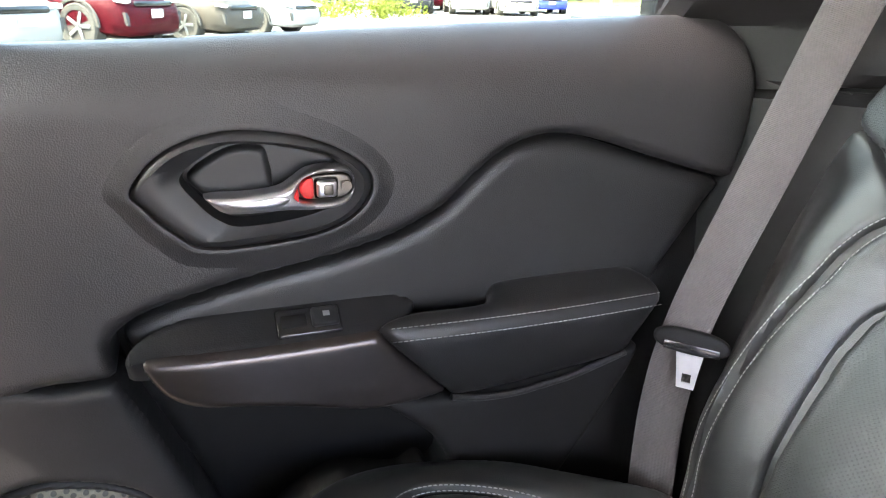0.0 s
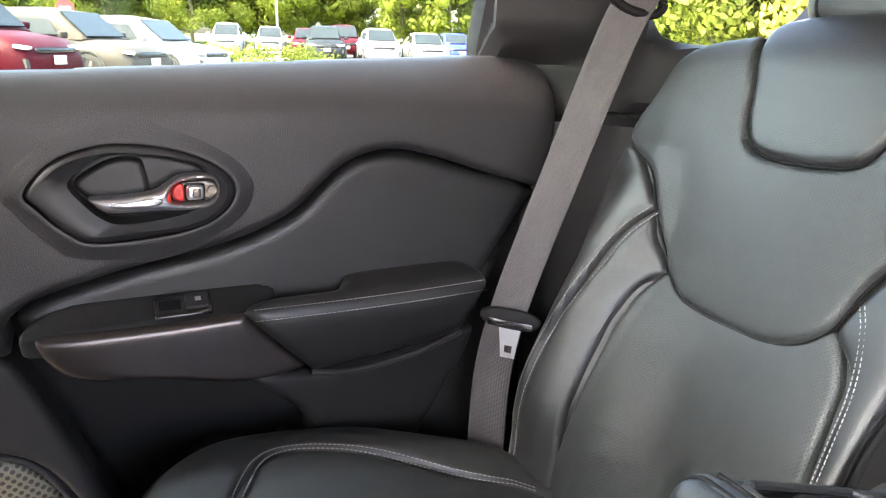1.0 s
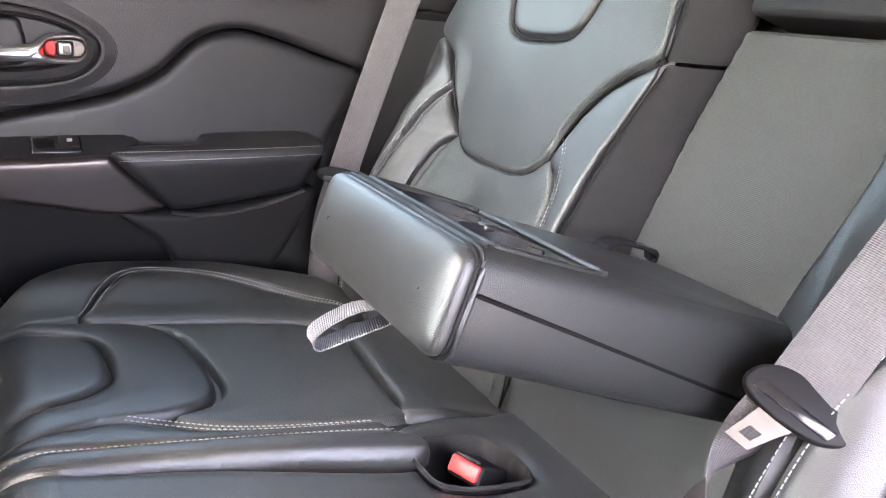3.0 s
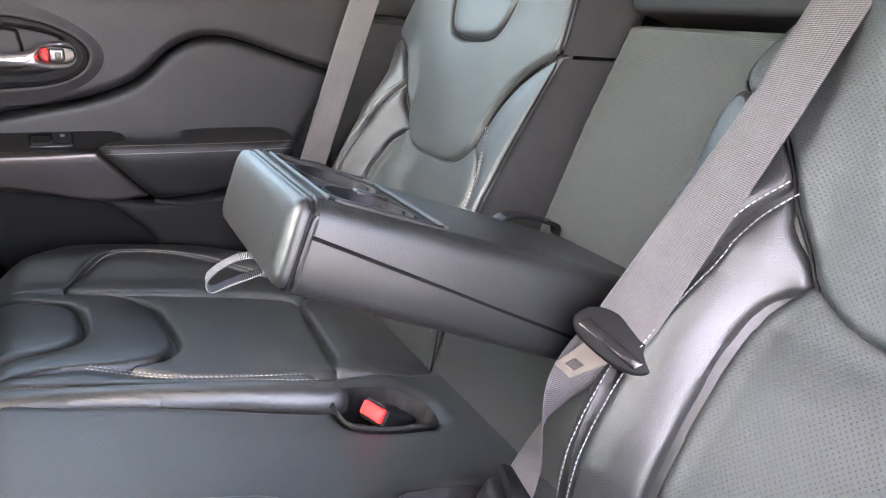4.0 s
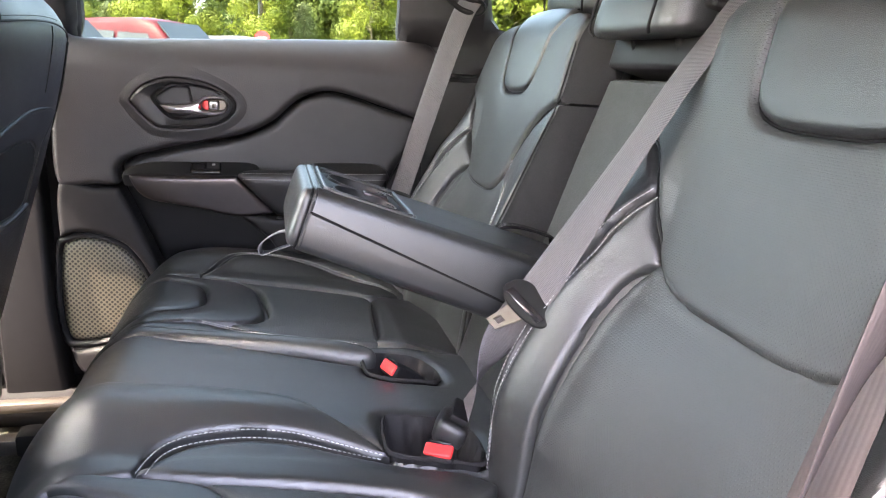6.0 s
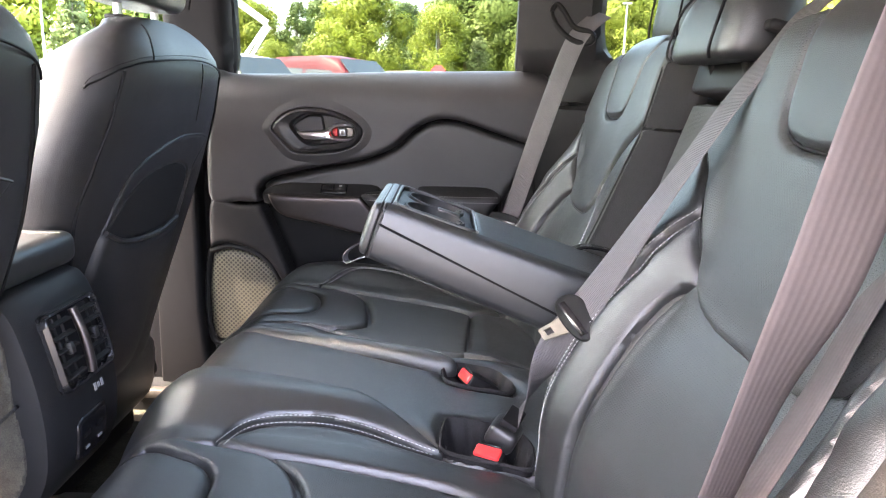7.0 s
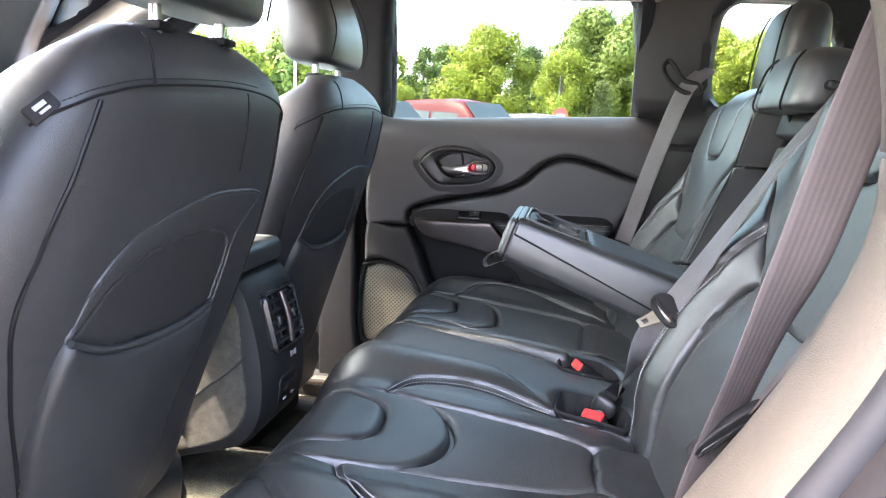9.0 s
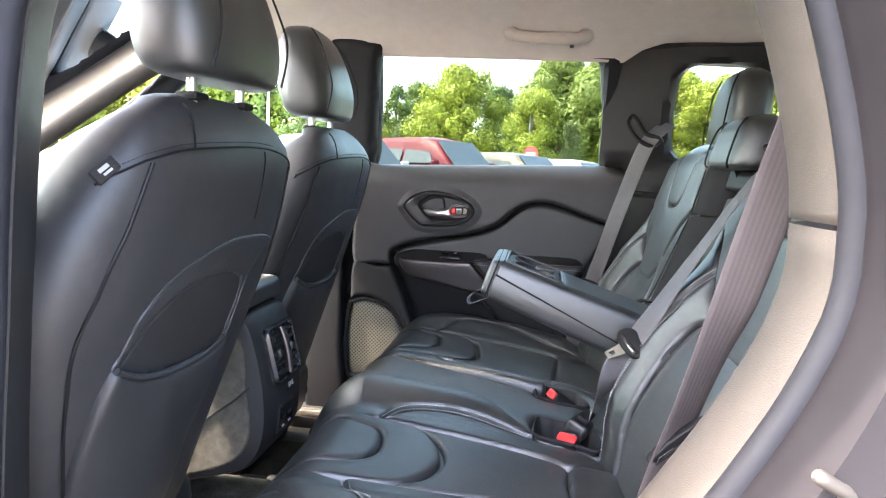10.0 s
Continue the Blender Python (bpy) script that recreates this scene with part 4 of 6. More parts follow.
SH = -0.645
sh = lambda poly: [(x, y + SH) for x, y in poly]
mr = lambda poly: [(x, -0.55 - (y + SH)) for x, y in poly]
cush_l = thing("seat_cushion", (0.36, -0.28, 0.45), "black leather rear seat cushion with rounded seams beside the open door", "seat cushion", "rear seat cushions")
cl = cush_surf(-0.275)
part("core", pad([(0.085, -0.04), (0.2, -0.02), (0.30, -0.03), (0.44, -0.10), (0.55, -0.135), (0.66, -0.12), (0.66, -0.60), (0.5, -0.63), (0.28, -0.645), (0.15, -0.62), (0.09, -0.55)], flat_core(cl), 0.003, 0.02, 0.012, 0.20), LEATHER, cush_l)
inner_roll_l = [(0.205, -0.155), (0.266, -0.166), (0.35, -0.173), (0.45, -0.191), (0.505, -0.215), (0.555, -0.170), (0.54, -0.155), (0.461, -0.139), (0.43, -0.1275), (0.40, -0.117), (0.35, -0.104), (0.30, -0.101), (0.25, -0.109), (0.224, -0.126), (0.213, -0.142)]
outline_l = [(0.085, -0.170), (0.195, -0.160), (0.206, -0.150), (0.217, -0.120), (0.248, -0.101), (0.30, -0.093), (0.35, -0.096), (0.40, -0.109), (0.43, -0.120), (0.450, -0.120), (0.43, -0.098), (0.36, -0.050), (0.32, -0.034), (0.21, -0.021), (0.085, -0.036)]
inner_st_l = [(0.209, -0.160), (0.221, -0.122), (0.249, -0.105), (0.30, -0.097), (0.35, -0.100), (0.40, -0.113), (0.44, -0.126)]
sym_arc = sh([(0.085, 0.49), (0.19, 0.486), (0.262, 0.474), (0.298, 0.436), (0.316, 0.37), (0.298, 0.304), (0.262, 0.266), (0.19, 0.254), (0.085, 0.25)])
sym_ins = sh([(0.268, 0.476), (0.35, 0.468), (0.45, 0.450), (0.497, 0.425), (0.495, 0.37), (0.497, 0.315), (0.45, 0.290), (0.35, 0.272), (0.268, 0.264), (0.303, 0.302), (0.321, 0.37), (0.303, 0.438)])
cushion(cush_l, cl, [
    ("front_patch", LEATHER, sh(C_PATCH), {"rnd": 0.014}),
    ("front_panel", LEATHER, sym_arc, {"holes": [sh(C_PATCH)]}),
    ("centre_panel", PERFORATED, sym_ins, {"thick": 0.006}),
    ("inner_roll", LEATHER, inner_roll_l, {"puff": 0.006}),
    ("outer_roll", LEATHER, mr(C_BIN), {"puff": 0.006}),
    ("inner_edge", LEATHER, outline_l, {"puff": 0.004}),
    ("outer_edge", LEATHER, mr(C_BOUT), {"puff": 0.004}),
    ("rear_panel", LEATHER, sh([(0.502, 0.428), (0.499, 0.37), (0.502, 0.312), (0.57, 0.27), (0.64, 0.25), (0.64, 0.49), (0.57, 0.472)]), {"thick": 0.008}),
])
up_stitch(cush_l, cl, inner_st_l, 0.009, 0.0095)
up_stitch(cush_l, cl, mr(C_ST), 0.009, 0.0095)

cush_c = thing("seat_cushion", (0.36, 0.06, 0.45), "plain black leather centre seat cushion", "seat cushion", "rear seat cushions")
cc = lambda u, v: np.stack([u, v, 0.702 + 0.10 * (0.45 - u) - 11.0 * np.clip(0.165 - u, 0, 1) ** 2 - 0.15 * np.clip(u - 0.52, 0, 1)], 1)
POCK_R = [(0.452, 0.140), (0.464, 0.150), (0.500, 0.148), (0.530, 0.138), (0.548, 0.110), (0.548, 0.080), (0.532, 0.064), (0.490, 0.064), (0.455, 0.078), (0.448, 0.105)]
POCK_L = [(0.452, -0.050), (0.462, -0.040), (0.500, -0.042), (0.540, -0.050), (0.556, -0.075), (0.552, -0.130), (0.530, -0.142), (0.480, -0.136), (0.450, -0.124), (0.447, -0.090)]
cushion(cush_c, cc, [("top_panel", LEATHER, [(0.085, 0.188), (0.206, 0.177), (0.291, 0.159), (0.447, 0.114), (0.450, 0.165), (0.472, 0.186), (0.55, 0.19), (0.66, 0.18), (0.66, -0.12), (0.56, -0.145), (0.46, -0.14), (0.435, -0.100), (0.32, -0.028), (0.21, -0.016), (0.085, -0.031)], {"thick": 0.010, "rnd": 0.022, "holes": [POCK_R, POCK_L], "skirt": 0.03})])
part("core", pad([(0.10, 0.185), (0.30, 0.155), (0.45, 0.12), (0.455, 0.07), (0.455, -0.04), (0.44, -0.10), (0.32, -0.03), (0.10, -0.03)], lambda u, v: cc(u, v) + np.array((0, 0, -0.006)), 0.002, 0.01, 0.015, 0.2), LEATHER, cush_c)


# ---- fold-down armrest, hanging a little above the cushion ----
arm_t = thing("fold_down_armrest", (0.69, 0.03, 0.86), "black leather centre armrest folded down, with cup holders", "armrest")
A0 = np.array((0.366, 0.03, 0.984))
AU = np.array((math.cos(radians(18.3)), 0.0, -math.sin(radians(18.3))))     # along it, to the seat back
AW = np.array((math.sin(radians(18.3)), 0.0, math.cos(radians(18.3))))      # out of its top


def arm_at(a, b, c):
    return A0 + np.multiply.outer(np.asarray(a, float), AU) + np.multiply.outer(np.asarray(b, float), (0.0, 1.0, 0.0)) + np.multiply.outer(np.asarray(c, float), AW)


def round_rect(p0, p1, q0, q1, r, n=5):
    """Points round a rectangle with rounded corners."""
    out = []
    for cp, cq, a0 in ((p1 - r, q1 - r, 0), (p0 + r, q1 - r, 90), (p0 + r, q0 + r, 180), (p1 - r, q0 + r, 270)):
        for k in range(n + 1):
            a = radians(a0 + 90 * k / n)
            out.append((cp + r * math.cos(a), cq + r * math.sin(a)))
    return np.array(out)


HW, TH, LEN = 0.098, 0.066, 0.37
CUPS = ((0.071, 0.040), (0.071, -0.040))
tray = round_rect(0.021, 0.122, -0.081, 0.081, 0.016, 3)
rings = []
for c, ins in ((-TH - 0.001, 0.09), (-TH - 0.001, 0.016), (-TH, 0.009), (-TH + 0.004, 0.003), (-TH + 0.010, 0.0), (-0.038, -0.0015), (-0.012, 0.0), (-0.005, 0.002), (-0.001, 0.007), (0.0005, 0.012)):
    rr = round_rect(0.004 + ins * 0.3, LEN, -HW + ins, HW - ins, 0.010)
    rings.append(arm_at(rr[:, 0], rr[:, 1], c * (1 + 0.9 * rr[:, 0])))
part("body", loft(rings, False), LEATHER, arm_t)
top_s = lambda u, v: arm_at(u, v, 0 * u - 0.001)
part("top_panel", pad(round_rect(0.006, LEN, -HW + 0.010, HW - 0.010, 0.010), top_s, 0.003, 0.008, 0.004, 0.012, [tray], smooth_poly=False, sink=0.0), LEATHER, arm_t)
circle = lambda cx, cy, r: [(cx + r * math.cos(a), cy + r * math.sin(a)) for a in np.arange(12) * math.pi / 6]
part("cup_tray", pad(tray, lambda u, v: arm_at(u, v, 0 * u - 0.004), 0.003, 0.006, 0.0028, 0.02, [circle(*c, 0.0365) for c in CUPS], smooth_poly=False), DOOR_HARD, arm_t, "black plastic cup holder tray")
p_ = curve(tray, True, 6)
part("tray_edge", tube(arm_at(p_[:, 0], p_[:, 1], np.full(len(p_), 0.0022)), 0.0022, 8, True), LEATHER, arm_t)
a28 = np.arange(28) * 2 * math.pi / 28
for cx, cy in CUPS:
    rings = [arm_at(cx + r * np.cos(a28), cy + r * np.sin(a28), np.full(28, h)) for r, h in ((0.0385, -0.003), (0.0375, 0.0012), (0.0362, 0.0014), (0.0350, -0.002), (0.033, -0.03), (0.031, -0.050), (0.002, -0.051))]
    cup = part("cup_holder", loft(rings, False), DOOR_HARD, arm_t, "round black cup holder")
    for k in range(3):
        w_ = radians(20 + 120 * k)
        part("grip_tab", rbox((0.005, 0.014, 0.016), 0.002, 2, Matrix.Translation(arm_at(cx + 0.034 * math.cos(w_), cy + 0.034 * math.sin(w_), -0.008)) @ pose(0, 0, 0, 0, 18.3, math.degrees(w_))), DOOR_HARD, cup)
part("divider", rbox((0.030, 0.012, 0.005), 0.002, 3, Matrix.Translation(arm_at(0.088, 0.0, 0.0005)) @ pose(0, 0, 0, 0, 18.3, 0)), SATIN, arm_t, "satin divider between the cups")
rings = []
for a, ins in ((0.012, 0.002), (0.009, 0.0), (0.004, 0.0), (0.0005, 0.0015), (-0.0015, 0.005), (-0.003, 0.012), (-0.0038, 0.020), (-0.0041, 0.027), (-0.0042, 0.032)):
    rr = round_rect(-HW + 0.001 + ins, HW - 0.001 - ins, -TH + 0.001 + ins, -0.001 - ins, max(0.003, 0.012 - ins * 0.3))
    rings.append(arm_at(np.full(len(rr), a), rr[:, 0], rr[:, 1]))
part("front_pad", loft(rings), LEATHER, arm_t, "padded leather front end")
rr = round_rect(-HW + 0.0005, HW - 0.0005, -TH + 0.0005, -0.0005, 0.012)
part("piping", tube(arm_at(np.full(len(rr), 0.012), rr[:, 0], rr[:, 1]), 0.0022, 8, True), LEATHER, arm_t)
part("seam", tube(arm_at(np.full(len(rr), 0.0082), rr[:, 0], rr[:, 1]), 0.0015, 6, True), DARK, arm_t)
part("top_seam", tube(arm_at(np.full(9, 0.017), np.linspace(-0.088, 0.088, 9), np.full(9, 0.0022)), 0.0012, 6), DARK, arm_t)
for sgn in (-1, 1):
    sa = np.linspace(0.012, LEN, 20)
    part("side_seam", tube(arm_at(sa, np.full(20, sgn * (HW + 0.0008)), -0.0215 - 0.135 * sa), 0.0016, 6), DARK, arm_t)
sp = [arm_at(*p) for p in ((0.03, -0.012, -0.064), (0.003, -0.008, -0.068), (-0.011, -0.002, -0.080), (-0.018, 0.006, -0.096), (-0.012, 0.008, -0.105), (0.002, 0.000, -0.092), (0.03, -0.010, -0.068))]
part("pull_strap", ribbon(sp, [(0.15, 1, -0.1)] * 7, 0.020, 0.0014), LOOP, arm_t, "looped grey webbing pull strap")
hp = [arm_at(*p) for p in ((0.27, 0.082, -0.004), (0.285, 0.089, 0.006), (0.310, 0.096, 0.011), (0.345, 0.100, 0.012), (0.362, 0.100, 0.010), (0.370, 0.100, -0.012))]
part("hinge_cover", ribbon(hp, [(0.1, 1, 0.0)] * 6, 0.020, 0.004), GLOSS, arm_t, "curved black hinge cover")


# ---- front seats ----
FRONT_W, FRONT_D = 0.290, 0.085


def front_x(z):
    return 0.055 - 0.27 * (1.14 - z) - 6.0 * np.clip(z - 1.12, 0, 1) ** 2


def front_w(z):
    z = np.asarray(z, float)
    return np.interp(z, [0.50, 0.65, 0.72, 0.80, 0.88, 0.95, 1.05, 1.12, 1.15, 1.17, 1.185, 1.197, 1.205], [0.150, 0.178, 0.202, 0.236, 0.268, 0.284, 0.290, 0.268, 0.246, 0.222, 0.190, 0.150, 0.095])


def outer_k(z):
    """How much narrower the door-side shoulder of the driver's seat is."""
    return 1.0 - 0.15 * np.clip((np.asarray(z, float) - 0.98) / 0.14, 0, 1)


def front_surf(yc, dx):
    def s(u, v):
        k = np.clip(np.abs(u - yc) / (front_w(v) * np.where(u < yc, outer_k(v), 1.0)), 0, 0.985)
        x = front_x(v) + dx - FRONT_D + FRONT_D * (1 - k**3) ** (1 / 3)
        return np.stack([x, u, v], 1)
    return s


def front_seat(yc, dx, label, head_x=0.0):
    seat = thing("front_seat", (dx - 0.2, yc, 0.42), label, "car seat", "front seats")
    rings = []
    a = np.arange(56) * 2 * math.pi / 56
    for z in list(np.linspace(0.50, 1.10, 16)) + [1.125, 1.15, 1.17, 1.185, 1.197, 1.205]:
        w = float(front_w(z))
        xr = float(front_x(z)) + dx
        taper = min(1.0, max(0.35, (1.212 - z) / 0.08))
        depth = 0.115 * taper
        c, s = np.cos(a), np.sin(a)
        ex = np.where(c > 0, 2 / 3, 2 / 2.4)
        x = xr - FRONT_D * taper + np.where(c > 0, FRONT_D * taper, depth) * np.sign(c) * np.abs(c) ** ex - (1 - taper) * 0.03
        y = yc + w * np.sign(s) * np.abs(s) ** ex * np.where(s < 0, float(outer_k(z)), 1.0)
        rings.append(np.stack([x, y, np.full(56, z)], 1))
    back = part("backrest", loft(rings), SEAT_BACK, seat)
    fs = front_surf(yc, dx)
    o = lambda pts: [(yc + a_, z) for a_, z in pts]
    # seams of the cover, with thread beside them
    cross = curve(o([(-0.240, 1.098), (-0.215, 1.116), (-0.190, 1.128), (-0.138, 1.139), (0.0, 1.146), (0.100, 1.143), (0.188, 1.130), (0.245, 1.108)]), False, 8)
    part("cross_seam", tube(on_surf(fs, cross, 0.0005, False), 0.0016, 6), DARK, back)
    part("stitching", stitches(on_surf(fs, cross[:40] + np.array((0.0, 0.006)), 0.0008, False), (1, 0, 0)), DARK, back)
    for sg in (-1, 1):
        side = curve(o([(sg * 0.195, 1.122), (sg * 0.215, 1.062), (sg * 0.236, 0.997), (sg * 0.248, 0.928), (sg * 0.228, 0.84), (sg * 0.185, 0.72), (sg * 0.150, 0.60)]), False, 8)
        part("side_seam", tube(on_surf(fs, side, 0.0008, False), 0.0024, 6), DARK, back)
    part("top_seam", tube(on_surf(fs, curve(o([(-0.118, 1.190), (-0.132, 1.165), (-0.138, 1.139)]), False, 6), 0.0005, False), 0.0014, 6), DARK, back)
    part("short_seam", tube(on_surf(fs, curve(o([(0.055, 1.141), (0.072, 1.095), (0.080, 1.044)]), False, 6), 0.0003, False), 0.0009, 6), DARK, back)
    # map pocket: arched band, opening with its shade painted dark, full pocket below
    arch = o([(-0.190, 0.884), (-0.183, 0.915), (-0.168, 0.949), (-0.132, 0.983), (-0.070, 1.004), (0.0, 1.018), (0.05, 1.021), (0.105, 1.019), (0.150, 1.015), (0.182, 1.008), (0.150, 0.985), (0.118, 0.962), (0.104, 0.930), (0.092, 0.895), (0.082, 0.868), (0.0, 0.858), (-0.10, 0.862)])
    inner_edge = o([(-0.182, 0.882), (-0.166, 0.916), (-0.140, 0.944), (-0.088, 0.967), (-0.02, 0.976), (0.035, 0.975), (0.068, 0.967), (0.088, 0.955), (0.094, 0.930), (0.084, 0.895), (0.072, 0.872), (0.0, 0.862), (-0.10, 0.866)])
    part("pocket_band", pad(arch, fs, 0.0022, 0.004, 0.003, 0.006, [inner_edge]), SEAT_BACK, back)
    part("pocket_opening", pad(inner_edge, fs, 0.0008, 0.003, 0.004, 0.004), FABRIC, back, "slack opening of the map pocket, its shade put into dark fabric")
    low = o([(-0.192, 0.892), (-0.150, 0.874), (-0.095, 0.864), (0.0, 0.860), (0.075, 0.872), (0.082, 0.86), (0.060, 0.80), (0.030, 0.74), (0.015, 0.66), (-0.02, 0.62), (-0.10, 0.62), (-0.160, 0.66), (-0.196, 0.75), (-0.205, 0.83)])
    part("map_pocket", pad(low, fs, 0.009, 0.010, 0.004, 0.012, puff=0.006), SEAT_BACK, back, "black leather map pocket")
    lip = curve(o([(-0.192, 0.893), (-0.150, 0.875), (-0.095, 0.865), (0.0, 0.861), (0.075, 0.873)]), False, 6)
    part("pocket_lip", tube(on_surf(fs, lip, 0.0068, False), 0.0042, 8), SEAT_BACK, back)
    part("pocket_seam", tube(on_surf(fs, curve(arch[:10], False, 6), 0.0012, False), 0.0020, 6), SEAT_BACK, back)
    fold = curve(o([(0.182, 1.008), (0.122, 0.962), (0.108, 0.92), (0.092, 0.86), (0.066, 0.80), (0.036, 0.74), (0.02, 0.66)]), False, 6)
    part("pocket_fold", tube(on_surf(fs, fold, 0.0002, False), 0.0022, 8), SEAT_BACK, back)
    # cushion, base and rails
    part("seat_base", rbox((0.50, 0.34, 0.16), 0.05, 4, pose(dx - 0.34, yc, 0.585, 0, 6, 0)), LEATHER, seat)
    part("valance", rbox((0.40, 0.30, 0.16), 0.02, 2, pose(dx - 0.34, yc, 0.50)), DARK, seat)
    for sg in (-1, 1):
        rail = part("rail", rbox((0.56, 0.035, 0.03), 0.006, 2, pose(dx - 0.30, yc + sg * 0.15, 0.425)), STEEL, seat)
        part("rail_cover", rbox((0.07, 0.05, 0.045), 0.010, 2, pose(dx - 0.05, yc + sg * 0.15, 0.43)), DARK, rail)
        part("hinge_cover", rbox((0.12, 0.03, 0.13), 0.02, 3, pose(dx - 0.17, yc + sg * 0.158, 0.575, 0, -15, 0)), DOOR_HARD, seat)
    # head restraint on two posts
    head = []
    dx = dx + head_x
    for k, (z, hw, xf, xb) in enumerate([(1.225, 0.085, -0.045, -0.005), (1.228, 0.118, -0.075, 0.012), (1.245, 0.134, -0.095, 0.022), (1.29, 0.140, -0.105, 0.022), (1.34, 0.136, -0.110, 0.008), (1.385, 0.122, -0.108, -0.012), (1.410, 0.100, -0.100, -0.030), (1.420, 0.060, -0.085, -0.045)]):
        c, s = np.cos(a), np.sin(a)
        x = dx + (xf + xb) / 2 + (xb - xf) / 2 * np.sign(c) * np.abs(c) ** 0.65
        y = yc + hw * np.sign(s) * np.abs(s) ** 0.65
        head.append(np.stack([x, y, np.full(56, z) + 0.0], 1))
    hr = part("head_restraint", loft(curve_rings(head)), LEATHER, seat, "padded black leather head restraint")
    for sg in (-1, 1):
        seam = curve([(dx + 0.0135, yc + sg * 0.112, 1.235), (dx + 0.0225, yc + sg * 0.110, 1.29), (dx + 0.008, yc + sg * 0.106, 1.34), (dx - 0.012, yc + sg * 0.095, 1.385), (dx - 0.035, yc + sg * 0.08, 1.412)], False, 6)
        part("seam", tube(seam, 0.0016, 6), DARK, hr)
        post = part("post", tube(np.array([(dx - 0.032, yc + sg * 0.072, 1.16), (dx - 0.032, yc + sg * 0.072, 1.235)]), 0.0065, 14), CHROME, seat, "chrome head restraint post")
        part("collar", rbox((0.030, 0.034, 0.010), 0.004, 2, pose(dx - 0.032, yc + sg * 0.072, 1.203)), DARK, post)
    return seat, fs


def curve_rings(rings):
    r = np.asarray(rings)
    return curve(r.reshape(len(r), -1), False, 4).reshape(-1, *r.shape[1:])


seat_d, fsd = front_seat(-0.342, 0.0, "black leather front seat seen from behind, with map pocket", 0.040)
front_seat(0.352, -0.030, "black leather front passenger seat with map pocket")
tag_at = Vector(fsd(np.array([-0.342 - 0.229]), np.array([1.112]))[0].tolist())
tag_n = Vector((0.72, -0.62, 0.30)).normalized()
tag_a = Vector((0.16, 0.80, 0.50))
tag_a = (tag_a - tag_n * tag_a.dot(tag_n)).normalized()
tag_b = tag_n.cross(tag_a)
TAG = Matrix(((tag_a.x, tag_b.x, tag_n.x, tag_at.x), (tag_a.y, tag_b.y, tag_n.y, tag_at.y), (tag_a.z, tag_b.z, tag_n.z, tag_at.z), (0, 0, 0, 1)))
tag = part("airbag_tag", rbox((0.030, 0.017, 0.006), 0.0012, 2, TAG @ pose(0, 0, 0.002)), FABRIC, seat_d, "small sewn label with white bars")
for a, b, w, hh in ((-0.001, 0.0025, 0.0130, 0.0044), (0.0, -0.0030, 0.0115, 0.0026)):
    part("print_bar", rbox((w, hh, 0.0006), 0.0002, 1, TAG @ pose(a, b, 0.0052)), WHITE, tag)


# ---- centre console between the front seats ----
console = thing("centre_console", (-0.25, 0.0, 0.42), "dark plastic centre console with rear air vents and carpeted side", "console")
prof = curve([(-0.078, 0.864), (-0.046, 0.850), (-0.027, 0.80), (-0.014, 0.74), (-0.010, 0.68), (-0.018, 0.63), (-0.045, 0.592), (-0.10, 0.57), (-0.30, 0.52), (-0.62, 0.46), (-0.64, 0.70), (-0.60, 0.80), (-0.35, 0.855), (-0.20, 0.862)], True, 5)
rings = []
for y, inset in ((-0.098, 0.020), (-0.093, 0.006), (-0.080, 0.0), (0.080, 0.0), (0.093, 0.006), (0.098, 0.020)):
    c = prof.mean(0)
    d = prof - c
    p = prof - inset * d / np.linalg.norm(d, axis=1)[:, None]
    rings.append(np.stack([p[:, 0], np.full(len(p), y), p[:, 1]], 1))
part("body", loft(rings), DOOR_HARD, console)
lid = part("armrest_lid", rbox((0.30, 0.19, 0.045), 0.016, 4, pose(-0.205, 0.0, 0.888)), LEATHER, console, "padded black leather lid with grey stitching")
for sg in (-1, 1):
    part("stitching", stitches(np.array([(-0.34, sg * 0.060, 0.9112), (-0.060, sg * 0.060, 0.9112)]), (0, 0, 1)), THREAD, lid)
side = lambda u, v: np.stack([u, 0 * u - 0.0975, v], 1)
part("carpet_panel", pad([(-0.085, 0.838), (-0.058, 0.826), (-0.048, 0.79), (-0.046, 0.74), (-0.038, 0.69), (-0.040, 0.645), (-0.060, 0.612), (-0.10, 0.588), (-0.20, 0.56), (-0.40, 0.52), (-0.50, 0.60), (-0.40, 0.76), (-0.20, 0.83)], side, 0.004, 0.004, 0.004, 0.008), material("grey_beige_carpet", (0.060, 0.056, 0.046), 0.95, vary=0.35, scale=600, bump=1.0, bump_scale=900, spec=0.05), console, "speckled grey carpet panel")
part("carpet_seam", tube(curve([(-0.040, -0.1025, 0.740), (-0.071, -0.1025, 0.712), (-0.113, -0.1025, 0.681), (-0.140, -0.1025, 0.651), (-0.150, -0.1025, 0.60)], False, 6), 0.0020, 6), FABRIC, console)
VM = pose(-0.0185, 0.002, 0.784, 0, -14, 0)
vent_out = round_rect(-0.064, 0.064, -0.051, 0.051, 0.014, 4)
vent_in = round_rect(-0.057, 0.057, -0.044, 0.044, 0.010, 4)
def vent_face(off):
    return lambda u, v: np.array(VM.translation) + off * np.array(VM.col[0][:3]) + np.multiply.outer(u, VM.col[1][:3]) + np.multiply.outer(v, VM.col[2][:3])
vent = part("air_vent", pad(vent_out, vent_face(0.004), 0.004, 0.005, 0.0025, 0.016, [vent_in], smooth_poly=False), GLOSS, console, "black air vent with slats")
